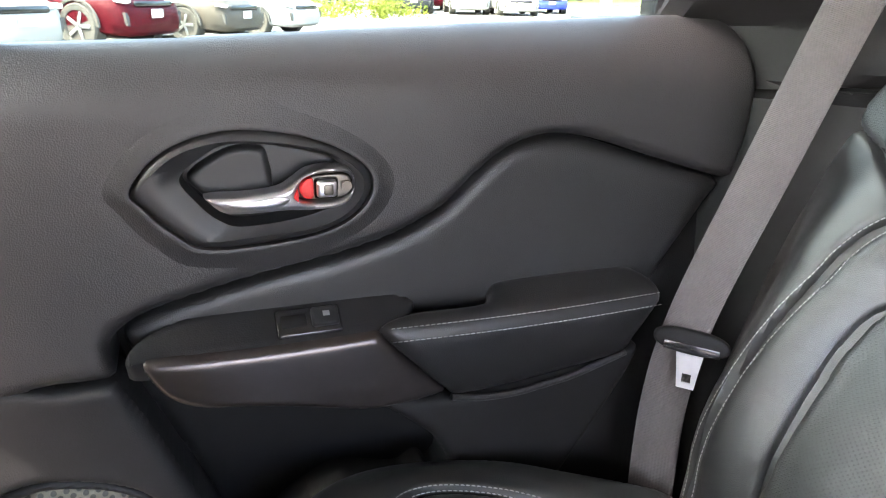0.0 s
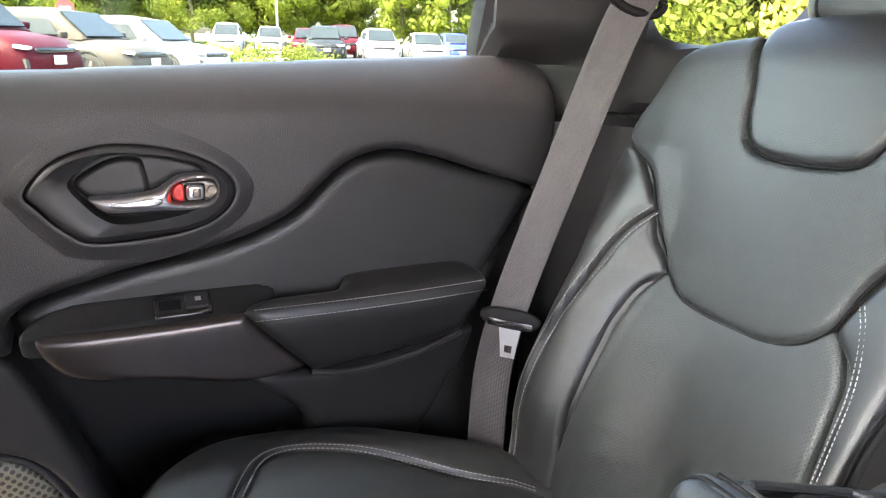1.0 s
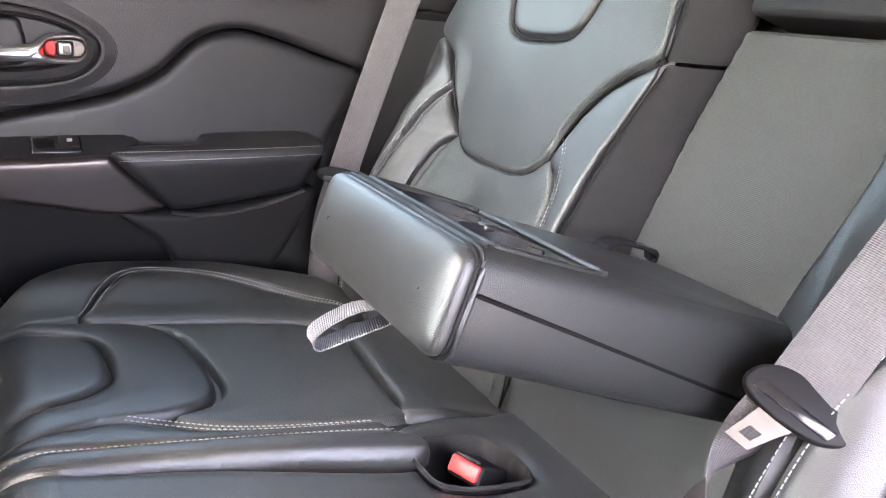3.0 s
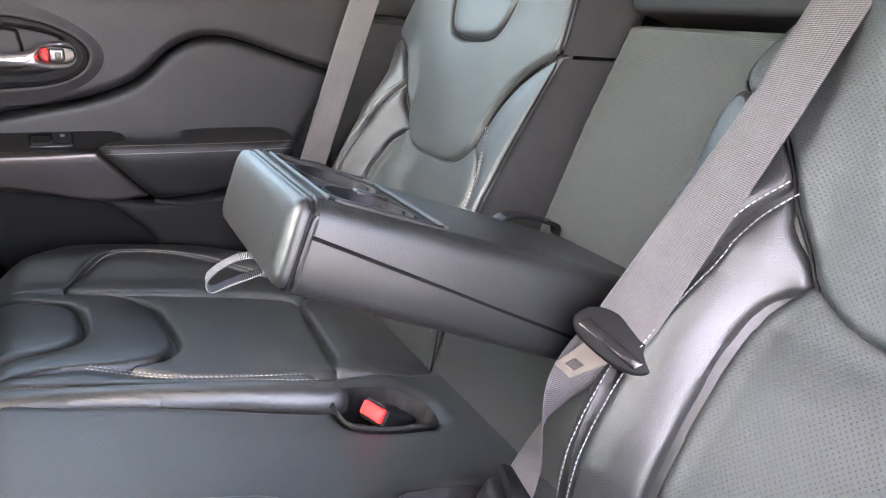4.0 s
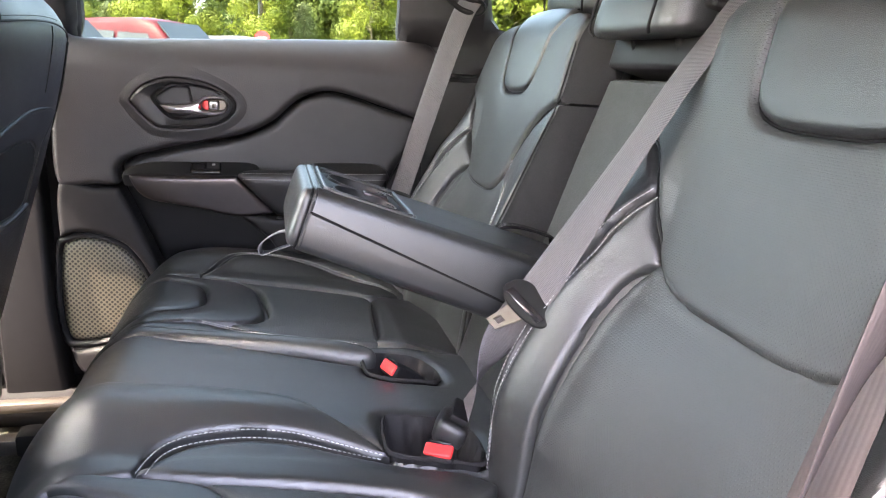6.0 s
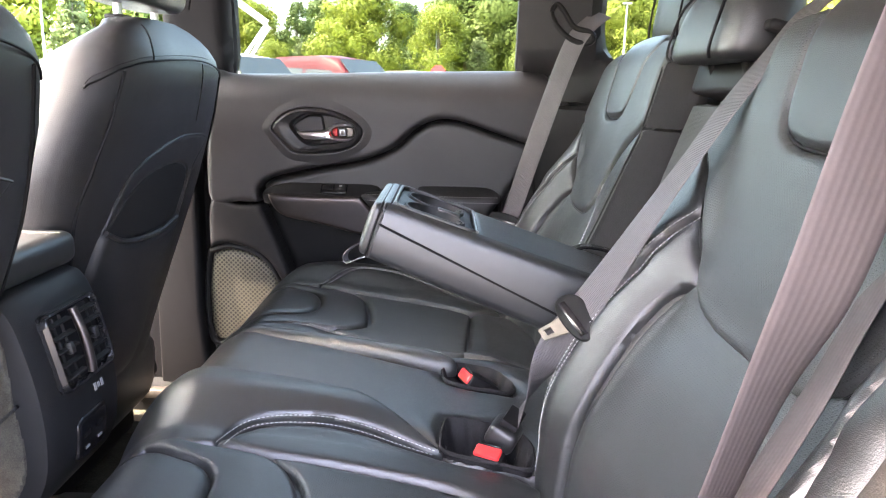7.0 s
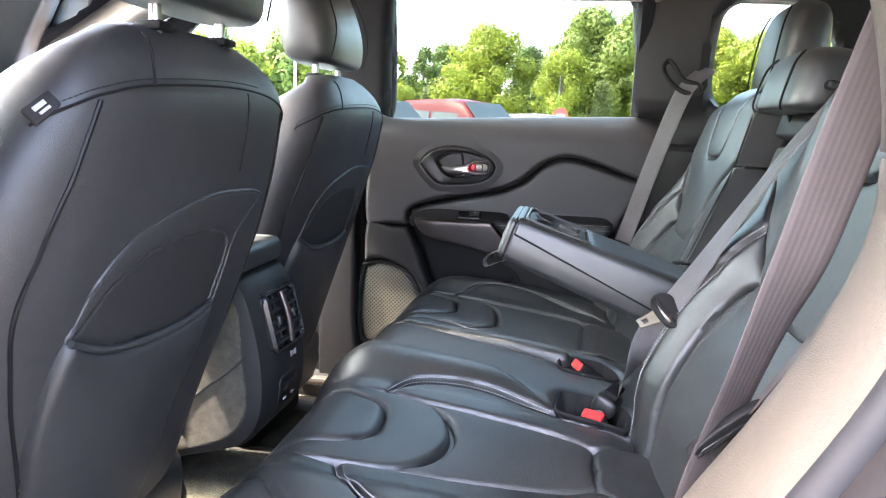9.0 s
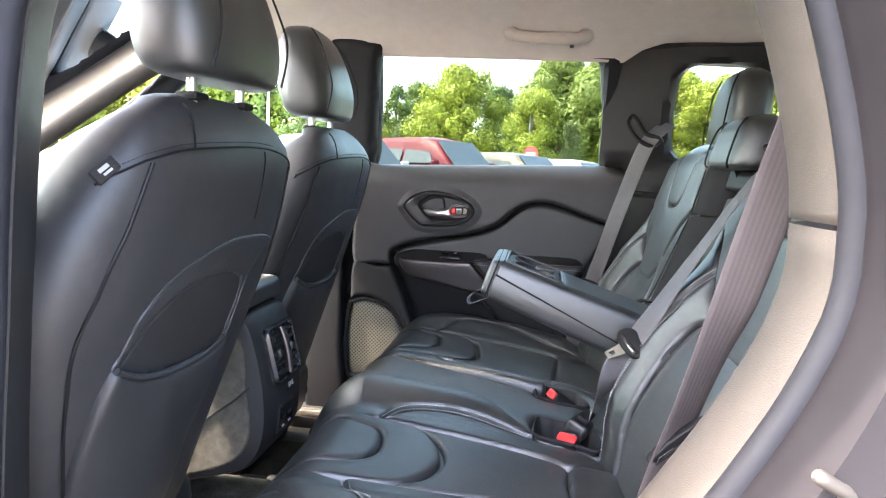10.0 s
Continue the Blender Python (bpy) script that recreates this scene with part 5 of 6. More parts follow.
part("duct", rbox((0.004, 0.124, 0.098), 0.001, 1, VM @ pose(-0.004, 0, 0)), DARK, vent)
for sg in (-1, 1):
    for k in range(5):
        part("slat", rbox((0.009, 0.046, 0.0030), 0.001, 1, VM @ pose(0.003, sg * 0.031, -0.034 + 0.017 * k, 0, 22, 0)), DOOR_HARD, vent)
    for k in range(2):
        part("vane", rbox((0.006, 0.0022, 0.084), 0.0008, 1, VM @ pose(-0.001, sg * (0.022 + 0.018 * k), 0)), DOOR_HARD, vent)
    part("slide_knob", rbox((0.010, 0.010, 0.016), 0.003, 2, VM @ pose(0.006, sg * 0.031, 0.0)), VINYL, vent)
bar = tube(np.array([VM @ Vector((0.006 + 0.004 * math.cos(k / 8 * math.pi - math.pi / 2), 0.0, -0.043 + 0.086 * k / 8)) for k in range(9)]), 0.0058, 10)
part("divider", bar, SATIN, vent, "satin grey upright divider")
sock = part("power_socket", pad(round_rect(-0.040, 0.040, 0.632, 0.690, 0.012, 4), lambda u, v: np.stack([-0.0115 - 2.2 * (v - 0.675) ** 2 + 0 * u, u + 0.004, v], 1), 0.004, 0.005, 0.003, 0.008, smooth_poly=False), GLOSS, console, "gloss black socket panel")
for dy in (-0.014, 0.020):
    part("usb_port", rbox((0.004, 0.018, 0.009), 0.002, 1, pose(-0.0085, dy, 0.664, 0, 0, 0)), DARK, sock)
    part("port_symbol", rbox((0.0012, 0.010, 0.004), 0.0003, 1, pose(-0.0085, dy, 0.646, 0, 8, 0)), WHITE, sock)
for k in range(3):
    part("symbol_bar", rbox((0.001, 0.006, 0.010 - 0.003 * (k == 1)), 0.0003, 1, pose(-0.0100, 0.020 + 0.009 * k, 0.714, 0, -10, 0)), WHITE, console)


# ---- seat belts ----
def tongue(belt, at, across, down, name="tongue", metal=STEEL, tall=0.0195):
    """The plastic-backed latch plate, with its steel tongue hanging along down."""
    a, d = Vector(across).normalized(), Vector(down)
    d = d.normalized()
    n = a.cross(d).normalized()
    m = Matrix(((a.x, n.x, d.x, at[0]), (a.y, n.y, d.y, at[1]), (a.z, n.z, d.z, at[2]), (0, 0, 0, 1)))
    bm = slab([(0.037 * np.sign(math.cos(t)) * abs(math.cos(t)) ** 0.8, -0.002 + tall * np.sign(math.sin(t)) * abs(math.sin(t)) ** 0.85) for t in np.arange(36) * math.pi / 18], "y", -0.005, 0.005, 0.003, 3)
    bm.transform(m)
    plate = part("latch_plate", bm, DARK, belt, "black plastic latch plate")
    for sg in (-1, 1):
        part("slot", rbox((0.054, 0.002, 0.009), 0.0009, 2, m @ pose(0, sg * 0.0052, 0.004)), GLOSS, plate)
    out = [(-0.0135, 0.008), (0.0135, 0.008), (0.0105, 0.028), (0.0085, 0.046), (-0.0085, 0.046), (-0.0105, 0.028)]
    bm = bmesh.new()
    hole = [(-0.0045, 0.031), (0.0045, 0.031), (0.0045, 0.040), (-0.0045, 0.040)]
    for y in (-0.0012, 0.0012):
        for p in out + hole:
            bm.verts.new((p[0], y, p[1]))
    bm.verts.ensure_lookup_table()
    v = bm.verts
    ring_out, ring_in = [0, 1, 2, 3, 4, 5], [6, 7, 8, 9]
    quads = [(0, 1, 7, 6), (1, 2, 8, 7), (2, 3, 8), (3, 4, 9, 8), (4, 5, 9), (5, 0, 6, 9)]
    for q in quads:
        bm.faces.new([v[i] for i in q])
        bm.faces.new([v[i + 10] for i in reversed(q)])
    for r in (ring_out, ring_in):
        for i, j in zip(r, r[1:] + r[:1]):
            bm.faces.new((v[i], v[j], v[j + 10], v[i + 10]))
    bmesh.ops.recalc_face_normals(bm, faces=bm.faces[:])
    bm.transform(m)
    part(name, bm, metal, plate, "bare steel tongue")
    return plate


wr = (0.70, -0.68, -0.18)
belt_r = thing("seat_belt", (0.541, 0.60, 0.69), "charcoal webbing seat belt hanging beside the rear door", "seat belt", "rear seat belts")
part("webbing", ribbon([(0.740, 0.600, 1.262), (0.698, 0.582, 1.225), (0.673, 0.588, 1.170), (0.628, 0.608, 1.02), (0.587, 0.630, 0.87), (0.556, 0.618, 0.78), (0.541, 0.602, 0.670)], [(0.75, -0.62, -0.2)] + [wr] * 4 + [(0.8, -0.55, -0.1), (0.85, -0.5, 0)], 0.046), BELT, belt_r)
# brighter metal than the other tongues: light on the steel put into its colour
tongue(belt_r, (0.570, 0.606, 0.850), (0.80, -0.55, -0.12), (-0.12, -0.12, -1), metal=CHROME, tall=0.0125)
ring_pts = curve([(x - 0.020, y + 0.004, z) for x, y, z in ((0.662, 0.600, 1.262), (0.674, 0.592, 1.236), (0.700, 0.580, 1.212), (0.728, 0.566, 1.204), (0.740, 0.562, 1.214), (0.732, 0.570, 1.226), (0.705, 0.585, 1.236), (0.684, 0.598, 1.268), (0.672, 0.604, 1.278))], True, 6)
part("belt_guide", tube(ring_pts, 0.0055, 8, True), DARK, belt_r, "black moulded belt guide on the pillar")
part("anchor", rbox((0.05, 0.03, 0.025), 0.006, 2, pose(0.541, 0.606, 0.664, 0, 0, -32)), DARK, belt_r)

belt_c = thing("seat_belt", (0.52, -0.10, 0.69), "charcoal webbing centre belt crossing to its buckle", "seat belt", "rear seat belts")
part("webbing", ribbon([(x, y - 0.018, z) for x, y, z in ((0.885, -0.150, 1.255), (0.835, -0.135, 1.222), (0.792, -0.130, 1.196), (0.757, -0.129, 1.150), (0.720, -0.131, 1.100), (0.688, -0.129, 1.047), (0.657, -0.123, 0.993), (0.626, -0.115, 0.936), (0.596, -0.108, 0.882))],
                       [(0.05, -1, 0.0)] * 6 + [(0.10, -0.97, -0.1), (0.2, -0.92, -0.2), (0.3, -0.85, -0.35)], 0.048), BELT, belt_c)
part("lower_webbing", ribbon([(0.594, -0.124, 0.880), (0.586, -0.112, 0.856), (0.572, -0.098, 0.822), (0.556, -0.094, 0.788), (0.543, -0.099, 0.760), (0.534, -0.100, 0.738)],
                             [(0.3, -0.85, -0.35), (0.50, -0.55, -0.60), (0.62, 0.05, -0.55), (0.45, 0.65, -0.40), (0.2, 0.95, -0.1), (0.05, 1.0, 0.0)], 0.042), BELT, belt_c)
tongue(belt_c, (0.591, -0.127, 0.871), (0.35, -0.82, -0.38), (-0.78, 0.30, -0.52))
part("end_latch", rbox((0.036, 0.044, 0.030), 0.009, 4, pose(0.520, -0.100, 0.722, 0, 25, -20)), VINYL, belt_c, "rounded black end latch of the belt")
part("collar", rbox((0.020, 0.044, 0.008), 0.002, 2, pose(0.530, -0.100, 0.741, 0, 25, -20)), DARK, belt_c)


def buckle(at, turn, tip, label):
    b = thing("belt_buckle", at, label, "belt buckle", "belt buckles")
    m = Matrix.Translation(at) @ pose(0, 0, 0, 0, tip, turn)
    part("housing", rbox((0.050, 0.036, 0.020), 0.004, 3, m), DARK, b)
    button = part("release_button", rbox((0.009, 0.031, 0.015), 0.0025, 3, m @ pose(-0.0245, 0, 0.001)), RED, b, "red release button")
    part("slot", rbox((0.004, 0.026, 0.0035), 0.001, 1, m @ pose(-0.0262, 0, 0.0105)), GLOSS, button)
    return b


def pocket(poly, at_z, host, label):
    p = spaced(np.vstack([curve(poly, True, 6), curve(poly, True, 6)[:1]]), 0.003)[:-1]
    c = p.mean(0)
    ang = np.arctan2(p[:, 1] - c[1], p[:, 0] - c[0])
    rings = []
    for k, dz, pleat in ((1.03, 0.000, 0), (1.01, 0.0035, 0.004), (0.985, 0.004, 0.008), (0.955, 0.0005, 0.014), (0.90, -0.016, 0.05), (0.84, -0.034, 0.08), (0.76, -0.048, 0.06), (0.2, -0.05, 0)):
        wob = 1 + pleat * (np.sin(11 * ang + 30 * dz) + 0.6 * np.sin(17 * ang + 1.3))
        q = c + (p - c) * (k * wob)[:, None]
        rings.append(np.stack([q[:, 0], q[:, 1], at_z(q) + dz], 1))
    ob = part("buckle_pocket", loft(rings, False), FABRIC, host, label)
    q = c + (p - c) * 1.045
    part("stitching", stitches(np.stack([q[:, 0], q[:, 1], at_z(q) + 0.0008], 1), (0, 0, 1)), DARK, ob)


top_z = lambda q: cc(q[:, 0], q[:, 1])[:, 2] + 0.008
pocket(POCK_R, top_z, cush_c, "black fabric pocket for the buckle")
pocket(POCK_L, top_z, cush_c, "black fabric pocket for the buckle")
buckle((0.500, 0.094, 0.702), 20, 32, "black belt buckle with red button, in its seat pocket")
buckle((0.505, -0.120, 0.690), 62, 62, "black belt buckle with red button, belt end latched")

belt_l = thing("seat_belt", (0.56, -0.54, 0.70), "sunlit charcoal webbing seat belt hanging by the open door", "seat belt", "rear seat belts")
part("webbing", ribbon([(0.735, -0.535, 1.345), (0.706, -0.525, 1.28), (0.680, -0.527, 1.20), (0.655, -0.528, 1.11), (0.630, -0.533, 1.02), (0.612, -0.527, 0.96), (0.593, -0.528, 0.90), (0.582, -0.530, 0.865), (0.566, -0.538, 0.80), (0.556, -0.545, 0.69)],
                       [(0.95, 0.20, -0.25)] * 4 + [(0.93, 0.30, -0.25), (0.80, 0.55, -0.2), (0.72, 0.66, -0.2), (0.72, 0.66, -0.2), (0.8, 0.5, -0.2), (0.9, 0.4, -0.2)], 0.049), BELT_RIBBED, belt_l)
part("lap_webbing", ribbon([(0.800, -0.445, 1.17), (0.755, -0.455, 1.10), (0.694, -0.472, 1.00), (0.655, -0.492, 0.94), (0.603, -0.522, 0.878)], [(0.35, 0.93, 0.0)] * 5, 0.047), BELT_RIBBED, belt_l)
tongue(belt_l, (0.585, -0.532, 0.868), (0.80, 0.30, 0.52), (-0.35, 0.0, -0.93), tall=0.011)


# ---- head restraints of the rear bench ----
def restraint(yc, half, x0, x1, z0, z1, label, lean):
    t = thing("head_restraint", ((x0 + x1) / 2, yc, z0), label, "head restraint", "rear head restraints")
    a = np.arange(48) * 2 * math.pi / 48
    rings = []
    for k, (f, w, d) in enumerate([(0.0, 0.70, 0.5), (0.02, 0.90, 0.85), (0.14, 1.0, 1.0), (0.45, 1.0, 1.0), (0.75, 0.93, 0.92), (0.92, 0.75, 0.72), (1.0, 0.45, 0.35)]):
        z = z0 + (z1 - z0) * f
        cx = (x0 + x1) / 2 + lean * f
        c, s = np.cos(a), np.sin(a)
        rings.append(np.stack([cx + (x1 - x0) / 2 * d * np.sign(c) * np.abs(c) ** 0.6, yc + half * w * np.sign(s) * np.abs(s) ** 0.6, np.full(48, z)], 1))
    pad_ = part("cushion", loft(curve_rings(rings)), LEATHER, t)
    for sg in (-1, 1):
        seam = [(x0 + lean * f - 0.001 + (x1 - x0) / 2 * (1 - d) * 1.0, yc + sg * half * 0.72 * w, z0 + (z1 - z0) * f) for f, w, d in ((0.03, 0.92, 0.88), (0.14, 1, 1), (0.45, 1, 1), (0.75, 0.95, 0.93), (0.92, 0.85, 0.74))]
        part("seam", tube(curve(seam, False, 6), 0.0018, 6), DARK, pad_)
        part("post", tube(np.array([((x0 + x1) / 2 + 0.01, yc + sg * half * 0.5, z0 - 0.012), ((x0 + x1) / 2, yc + sg * half * 0.5, z0 + 0.02)]), 0.006, 12), CHROME if z1 > 1.3 else DARK, t)
    return t


restraint(0.345, 0.112, 0.785, 0.875, 1.192, 1.358, "upright black leather head restraint", 0.02)
restraint(0.0, 0.105, 0.718, 0.812, 1.148, 1.237, "low wide black leather centre head restraint", 0.02)
grab = thing("grab_handle", (0.434, 0.575, 1.49), "beige ceiling grab handle with coat hook", "grab handle")
gp = curve([(0.343, 0.600, 1.488), (0.347, 0.575, 1.478), (0.365, 0.560, 1.470), (0.434, 0.556, 1.466), (0.503, 0.560, 1.468), (0.521, 0.575, 1.476), (0.525, 0.600, 1.486)], False, 6)
gp = gp - np.array((0, 0, 0.014))
part("grip", tube(gp, np.interp(np.linspace(0, 1, len(gp)), [0, 0.15, 0.3, 0.7, 0.85, 1], [0.022, 0.019, 0.0145, 0.0145, 0.019, 0.022]), 16), material("beige_plastic", (0.42, 0.37, 0.32), 0.55, vary=0.05, scale=60), grab)
part("coat_hook", rbox((0.010, 0.012, 0.022), 0.003, 2, pose(0.492, 0.572, 1.444)), GREIGE, grab)


# ---- the open doorway: trim, seal and painted frame ----
def doorway(name, line, away, section, mat, label, smooth=50, kind="structure"):
    """Sweeps an open section of (offset away from the opening, y) along a line in (x, z)."""
    p = spaced(curve(line, False, 10), 0.02)
    t = np.gradient(p, axis=0)
    t /= np.linalg.norm(t, axis=1)[:, None]
    n = np.stack([t[:, 1], -t[:, 0]], 1) * away
    s = np.array(section)
    v = np.stack([p[:, None, 0] + n[:, None, 0] * s[None, :, 0], np.broadcast_to(s[None, :, 1], (len(p), len(s))), p[:, None, 1] + n[:, None, 1] * s[None, :, 0]], -1)
    m = len(s)
    f = [(i * m + j, (i + 1) * m + j, (i + 1) * m + j + 1, i * m + j + 1) for i in range(len(p) - 1) for j in range(m - 1)]
    ob = part(name, (v.reshape(-1, 3), f), mat, smooth=smooth)
    sol = ob.modifiers.new("thickness", "SOLIDIFY")
    sol.thickness, sol.offset = 0.004, 0
    return tagged(ob, label, "door frame", kind=kind)


C_LINE = [(0.10, 1.455), (0.30, 1.450), (0.46, 1.425), (0.545, 1.36), (0.590, 1.28), (0.616, 1.205), (0.632, 1.14), (0.636, 1.10), (0.634, 1.05), (0.611, 0.985), (0.573, 0.915), (0.540, 0.863), (0.48, 0.76), (0.425, 0.63), (0.395, 0.52), (0.35, 0.45), (0.25, 0.425), (0.05, 0.42)]
upper_c = C_LINE[:9]
lower_c = C_LINE[7:]
doorway("pillar_trim_upper", upper_c[:-1] + [(0.6358, 1.103)], -1, [(0.16, -0.50), (0.07, -0.565), (0.022, -0.605), (0.004, -0.632), (0.0, -0.650), (0.004, -0.735), (0.012, -0.742)], GREIGE, "greige upper pillar trim of the open doorway")
doorway("pillar_trim_lower", [(0.6358, 1.099)] + lower_c[1:], -1, [(0.16, -0.53), (0.07, -0.580), (0.022, -0.610), (0.004, -0.634), (-0.001, -0.652), (0.003, -0.735), (0.012, -0.742)], GREIGE, "sunlit greige lower trim of the open doorway")
p = spaced(curve(C_LINE, False, 10), 0.015)
seal = part("door_seal", tube(np.stack([p[:, 0] + 0.008, np.full(len(p), -0.752), p[:, 1]], 1), 0.013, 12), RUBBER)
tagged(seal, "black rubber seal round the doorway", "door seal", kind="structure")
doorway("body_frame", C_LINE, -1, [(0.004, -0.755), (0.012, -0.770), (0.014, -0.795), (0.022, -0.812), (0.060, -0.822), (0.075, -0.835), (0.085, -0.875), (0.105, -0.900), (0.40, -0.915)], PAINT, "dark grey painted frame of the open doorway")
B_LINE = [(0.20, 1.455), (0.13, 1.40), (0.07, 1.30), (0.038, 1.24), (0.022, 1.114), (0.014, 0.977), (0.006, 0.84), (0.006, 0.70), (0.012, 0.55), (0.03, 0.45), (0.06, 0.42)]
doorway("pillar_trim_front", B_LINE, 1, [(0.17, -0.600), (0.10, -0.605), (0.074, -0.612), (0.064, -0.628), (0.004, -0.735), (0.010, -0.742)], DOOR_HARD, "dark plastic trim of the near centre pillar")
p = spaced(curve(B_LINE, False, 10), 0.015)
seal = part("door_seal", tube(np.stack([p[:, 0] - 0.008, np.full(len(p), -0.752), p[:, 1]], 1), 0.013, 12), RUBBER)
tagged(seal, "black rubber seal round the doorway", "door seal", kind="structure")
doorway("body_frame", B_LINE, 1, [(0.004, -0.755), (0.014, -0.770), (0.016, -0.795), (0.03, -0.815), (0.10, -0.83), (0.25, -0.84)], PAINT, "dark grey painted centre pillar")
striker = thing("door_striker", (0.64, -0.80, 0.955), "bare steel door striker on the painted frame", "striker")
part("plate", rbox((0.036, 0.012, 0.046), 0.007, 4, pose(0.642, -0.806, 0.944, 0, 22, 0)), STEEL, striker, "zinc-plated striker plate")
part("bar", tube(curve([(0.640, -0.810, 0.936), (0.628, -0.815, 0.945), (0.616, -0.818, 0.952), (0.606, -0.820, 0.958)], False, 6), np.array([0.0050] * 16 + [0.0047, 0.004, 0.0025]), 12), STEEL, striker)
screw = part("screw", tube(np.array([(0.641, -0.811, 0.953), (0.641, -0.815, 0.953), (0.641, -0.8165, 0.953)]), np.array([0.0075, 0.0075, 0.0055]), 20), STEEL, striker)
part("star_socket", tube(np.array([(0.641, -0.8160, 0.953), (0.641, -0.8172, 0.953)]), 0.0028, 6), DARK, screw)

# near side of the body, ahead of and behind the doorway
wl = part("wall_left_front", slab([(-1.3, 0.30), (-0.12, 0.30), (-0.12, 1.10), (-1.3, 1.08)], "y", -0.90, -0.70, 0.02), DOOR_HARD)
tagged(wl, "closed driver's door, dark inner trim", "car side", kind="structure")
wr_ = part("wall_left_rear", slab([(0.80, 0.30), (1.7, 0.30), (1.7, 1.50), (0.70, 1.50), (0.78, 1.1)], "y", -0.92, -0.76, 0.02), DOOR_HARD)
tagged(wr_, "closed rear quarter of the car's side", "car side", kind="structure")
rail = part("sill", slab([(-0.05, -0.90), (0.60, -0.90), (0.60, -0.66), (-0.05, -0.66)], "z", 0.30, 0.415, 0.01), GREIGE)
tagged(rail, "door sill of the open doorway", "sill", kind="structure")
for sg in (1, -1):
    pil = part("pillar_a", tube(curve([(-0.40, sg * 0.635, 1.475), (-0.62, sg * 0.645, 1.385), (-0.90, sg * 0.665, 1.22), (-1.22, sg * 0.70, 1.02)], False, 6), 0.035, 12), GREIGE)
    tagged(pil, "greige front pillar trim", "pillar trim", kind="structure")
dash = thing("dashboard", (-1.1, 0.0, 0.7), "black moulded dashboard with air vents", "dashboard")
part("top", loft([np.stack([c[:, 0], np.full(len(c), y), c[:, 1]], 1) for c, y in ((curve([(-0.86, 0.70), (-0.82, 0.86), (-0.90, 0.98), (-1.10, 1.03), (-1.30, 1.02), (-1.30, 0.60), (-1.0, 0.58)], True, 6), yy) for yy in (-0.69, -0.3, 0.3, 0.69))]), DOOR_SOFT, dash)
for y in (-0.62, 0.62, -0.12, 0.12):
    part("air_vent", rbox((0.02, 0.09, 0.07), 0.01, 3, pose(-0.835, y, 0.90, 0, 25, 0)), GLOSS, dash)
ws = thing("windscreen", (-1.2, 0.0, 1.0), "clear raked windscreen", "windscreen", kind="structure")
gl = part("pane", thick_sheet(lambda u, w: (-0.52 - 0.72 * u, w * (0.62 + 0.08 * u), 1.47 - 0.42 * u), np.linspace(0, 1, 5), np.linspace(-1, 1, 9), (0, 0, 0.005)), GLASS, ws)
gl.visible_shadow = False
mir = thing("door_mirror", (-0.72, 0.93, 1.05), "grey door mirror outside the far front window", "mirror")
part("shell", rbox((0.10, 0.20, 0.14), 0.035, 4, pose(-0.74, 0.96, 1.12)), PAINT, mir)
part("mirror_glass", rbox((0.004, 0.165, 0.11), 0.0015, 1, pose(-0.687, 0.96, 1.12)), CHROME, mir)
bolt = thing("seat_rail_bolt", (-0.21, 0.62, 0.45), "bare steel seat rail end", "bracket")
part("bar", rbox((0.20, 0.03, 0.02), 0.006, 2, pose(-0.12, 0.60, 0.452)), STEEL, bolt)
part("knob", rbox((0.03, 0.03, 0.03), 0.010, 3, pose(-0.215, 0.605, 0.447)), STEEL, bolt)


# open near door, swung out from the centre pillar; unseen, added to cut skylight
leaf = thing("door_open", (-0.05, -0.92, 0.35), "open near rear door swung out from the pillar", "door", kind="structure")
turn = Matrix.Translation((-0.07, -0.93, 0.0)) @ Matrix.Rotation(radians(-107), 4, "Z")
for nm, lo, hi, mat_ in (("skin", 0.02, 0.10, PAINT), ("inner_trim", -0.03, 0.018, DOOR_HARD)):
    bm = slab([(0.0, 0.36), (0.62, 0.36), (0.84, 0.62), (0.96, 1.0), (0.96, 1.10), (0.0, 1.08)], "y", lo, hi, 0.01)
    bm.transform(turn)
    part(nm, bm, mat_, leaf)
bm = slab([(0.02, 1.09), (0.94, 1.11), (0.84, 1.30), (0.62, 1.47), (0.12, 1.49)], "y", 0.03, 0.035, 0)
bm.transform(turn)
pane_ = part("pane", bm, GLASS, leaf)
pane_.visible_shadow = False


# ---- outside: the far side of the car park ----
LEAVES = [material("sunlit_leaves", c, 0.6, vary=0.3, scale=2.0, spec=0.2) for c in ((0.150, 0.175, 0.026), (0.112, 0.145, 0.036), (0.066, 0.094, 0.027), (0.094, 0.115, 0.044))]
for m_ in LEAVES:
    n_, l_ = m_.node_tree.nodes, m_.node_tree.links
    b_ = n_["Principled BSDF"]
    thin, both_ = n_.new("ShaderNodeBsdfTranslucent"), n_.new("ShaderNodeMixShader")
    both_.inputs[0].default_value = 0.42
    l_.new(b_.inputs["Base Color"].links[0].from_socket, thin.inputs["Color"])
    l_.new(b_.outputs[0], both_.inputs[1])
    l_.new(thin.outputs[0], both_.inputs[2])
    l_.new(both_.outputs[0], n_["Material Output"].inputs[0])
BARK = material("grey_bark", (0.10, 0.08, 0.06), 0.9, vary=0.3, scale=6, bump=0.6, bump_scale=20)
GRASS = material("dry_grass", (0.16, 0.20, 0.04), 0.9, vary=0.3, scale=2, bump=0.6, bump_scale=30)


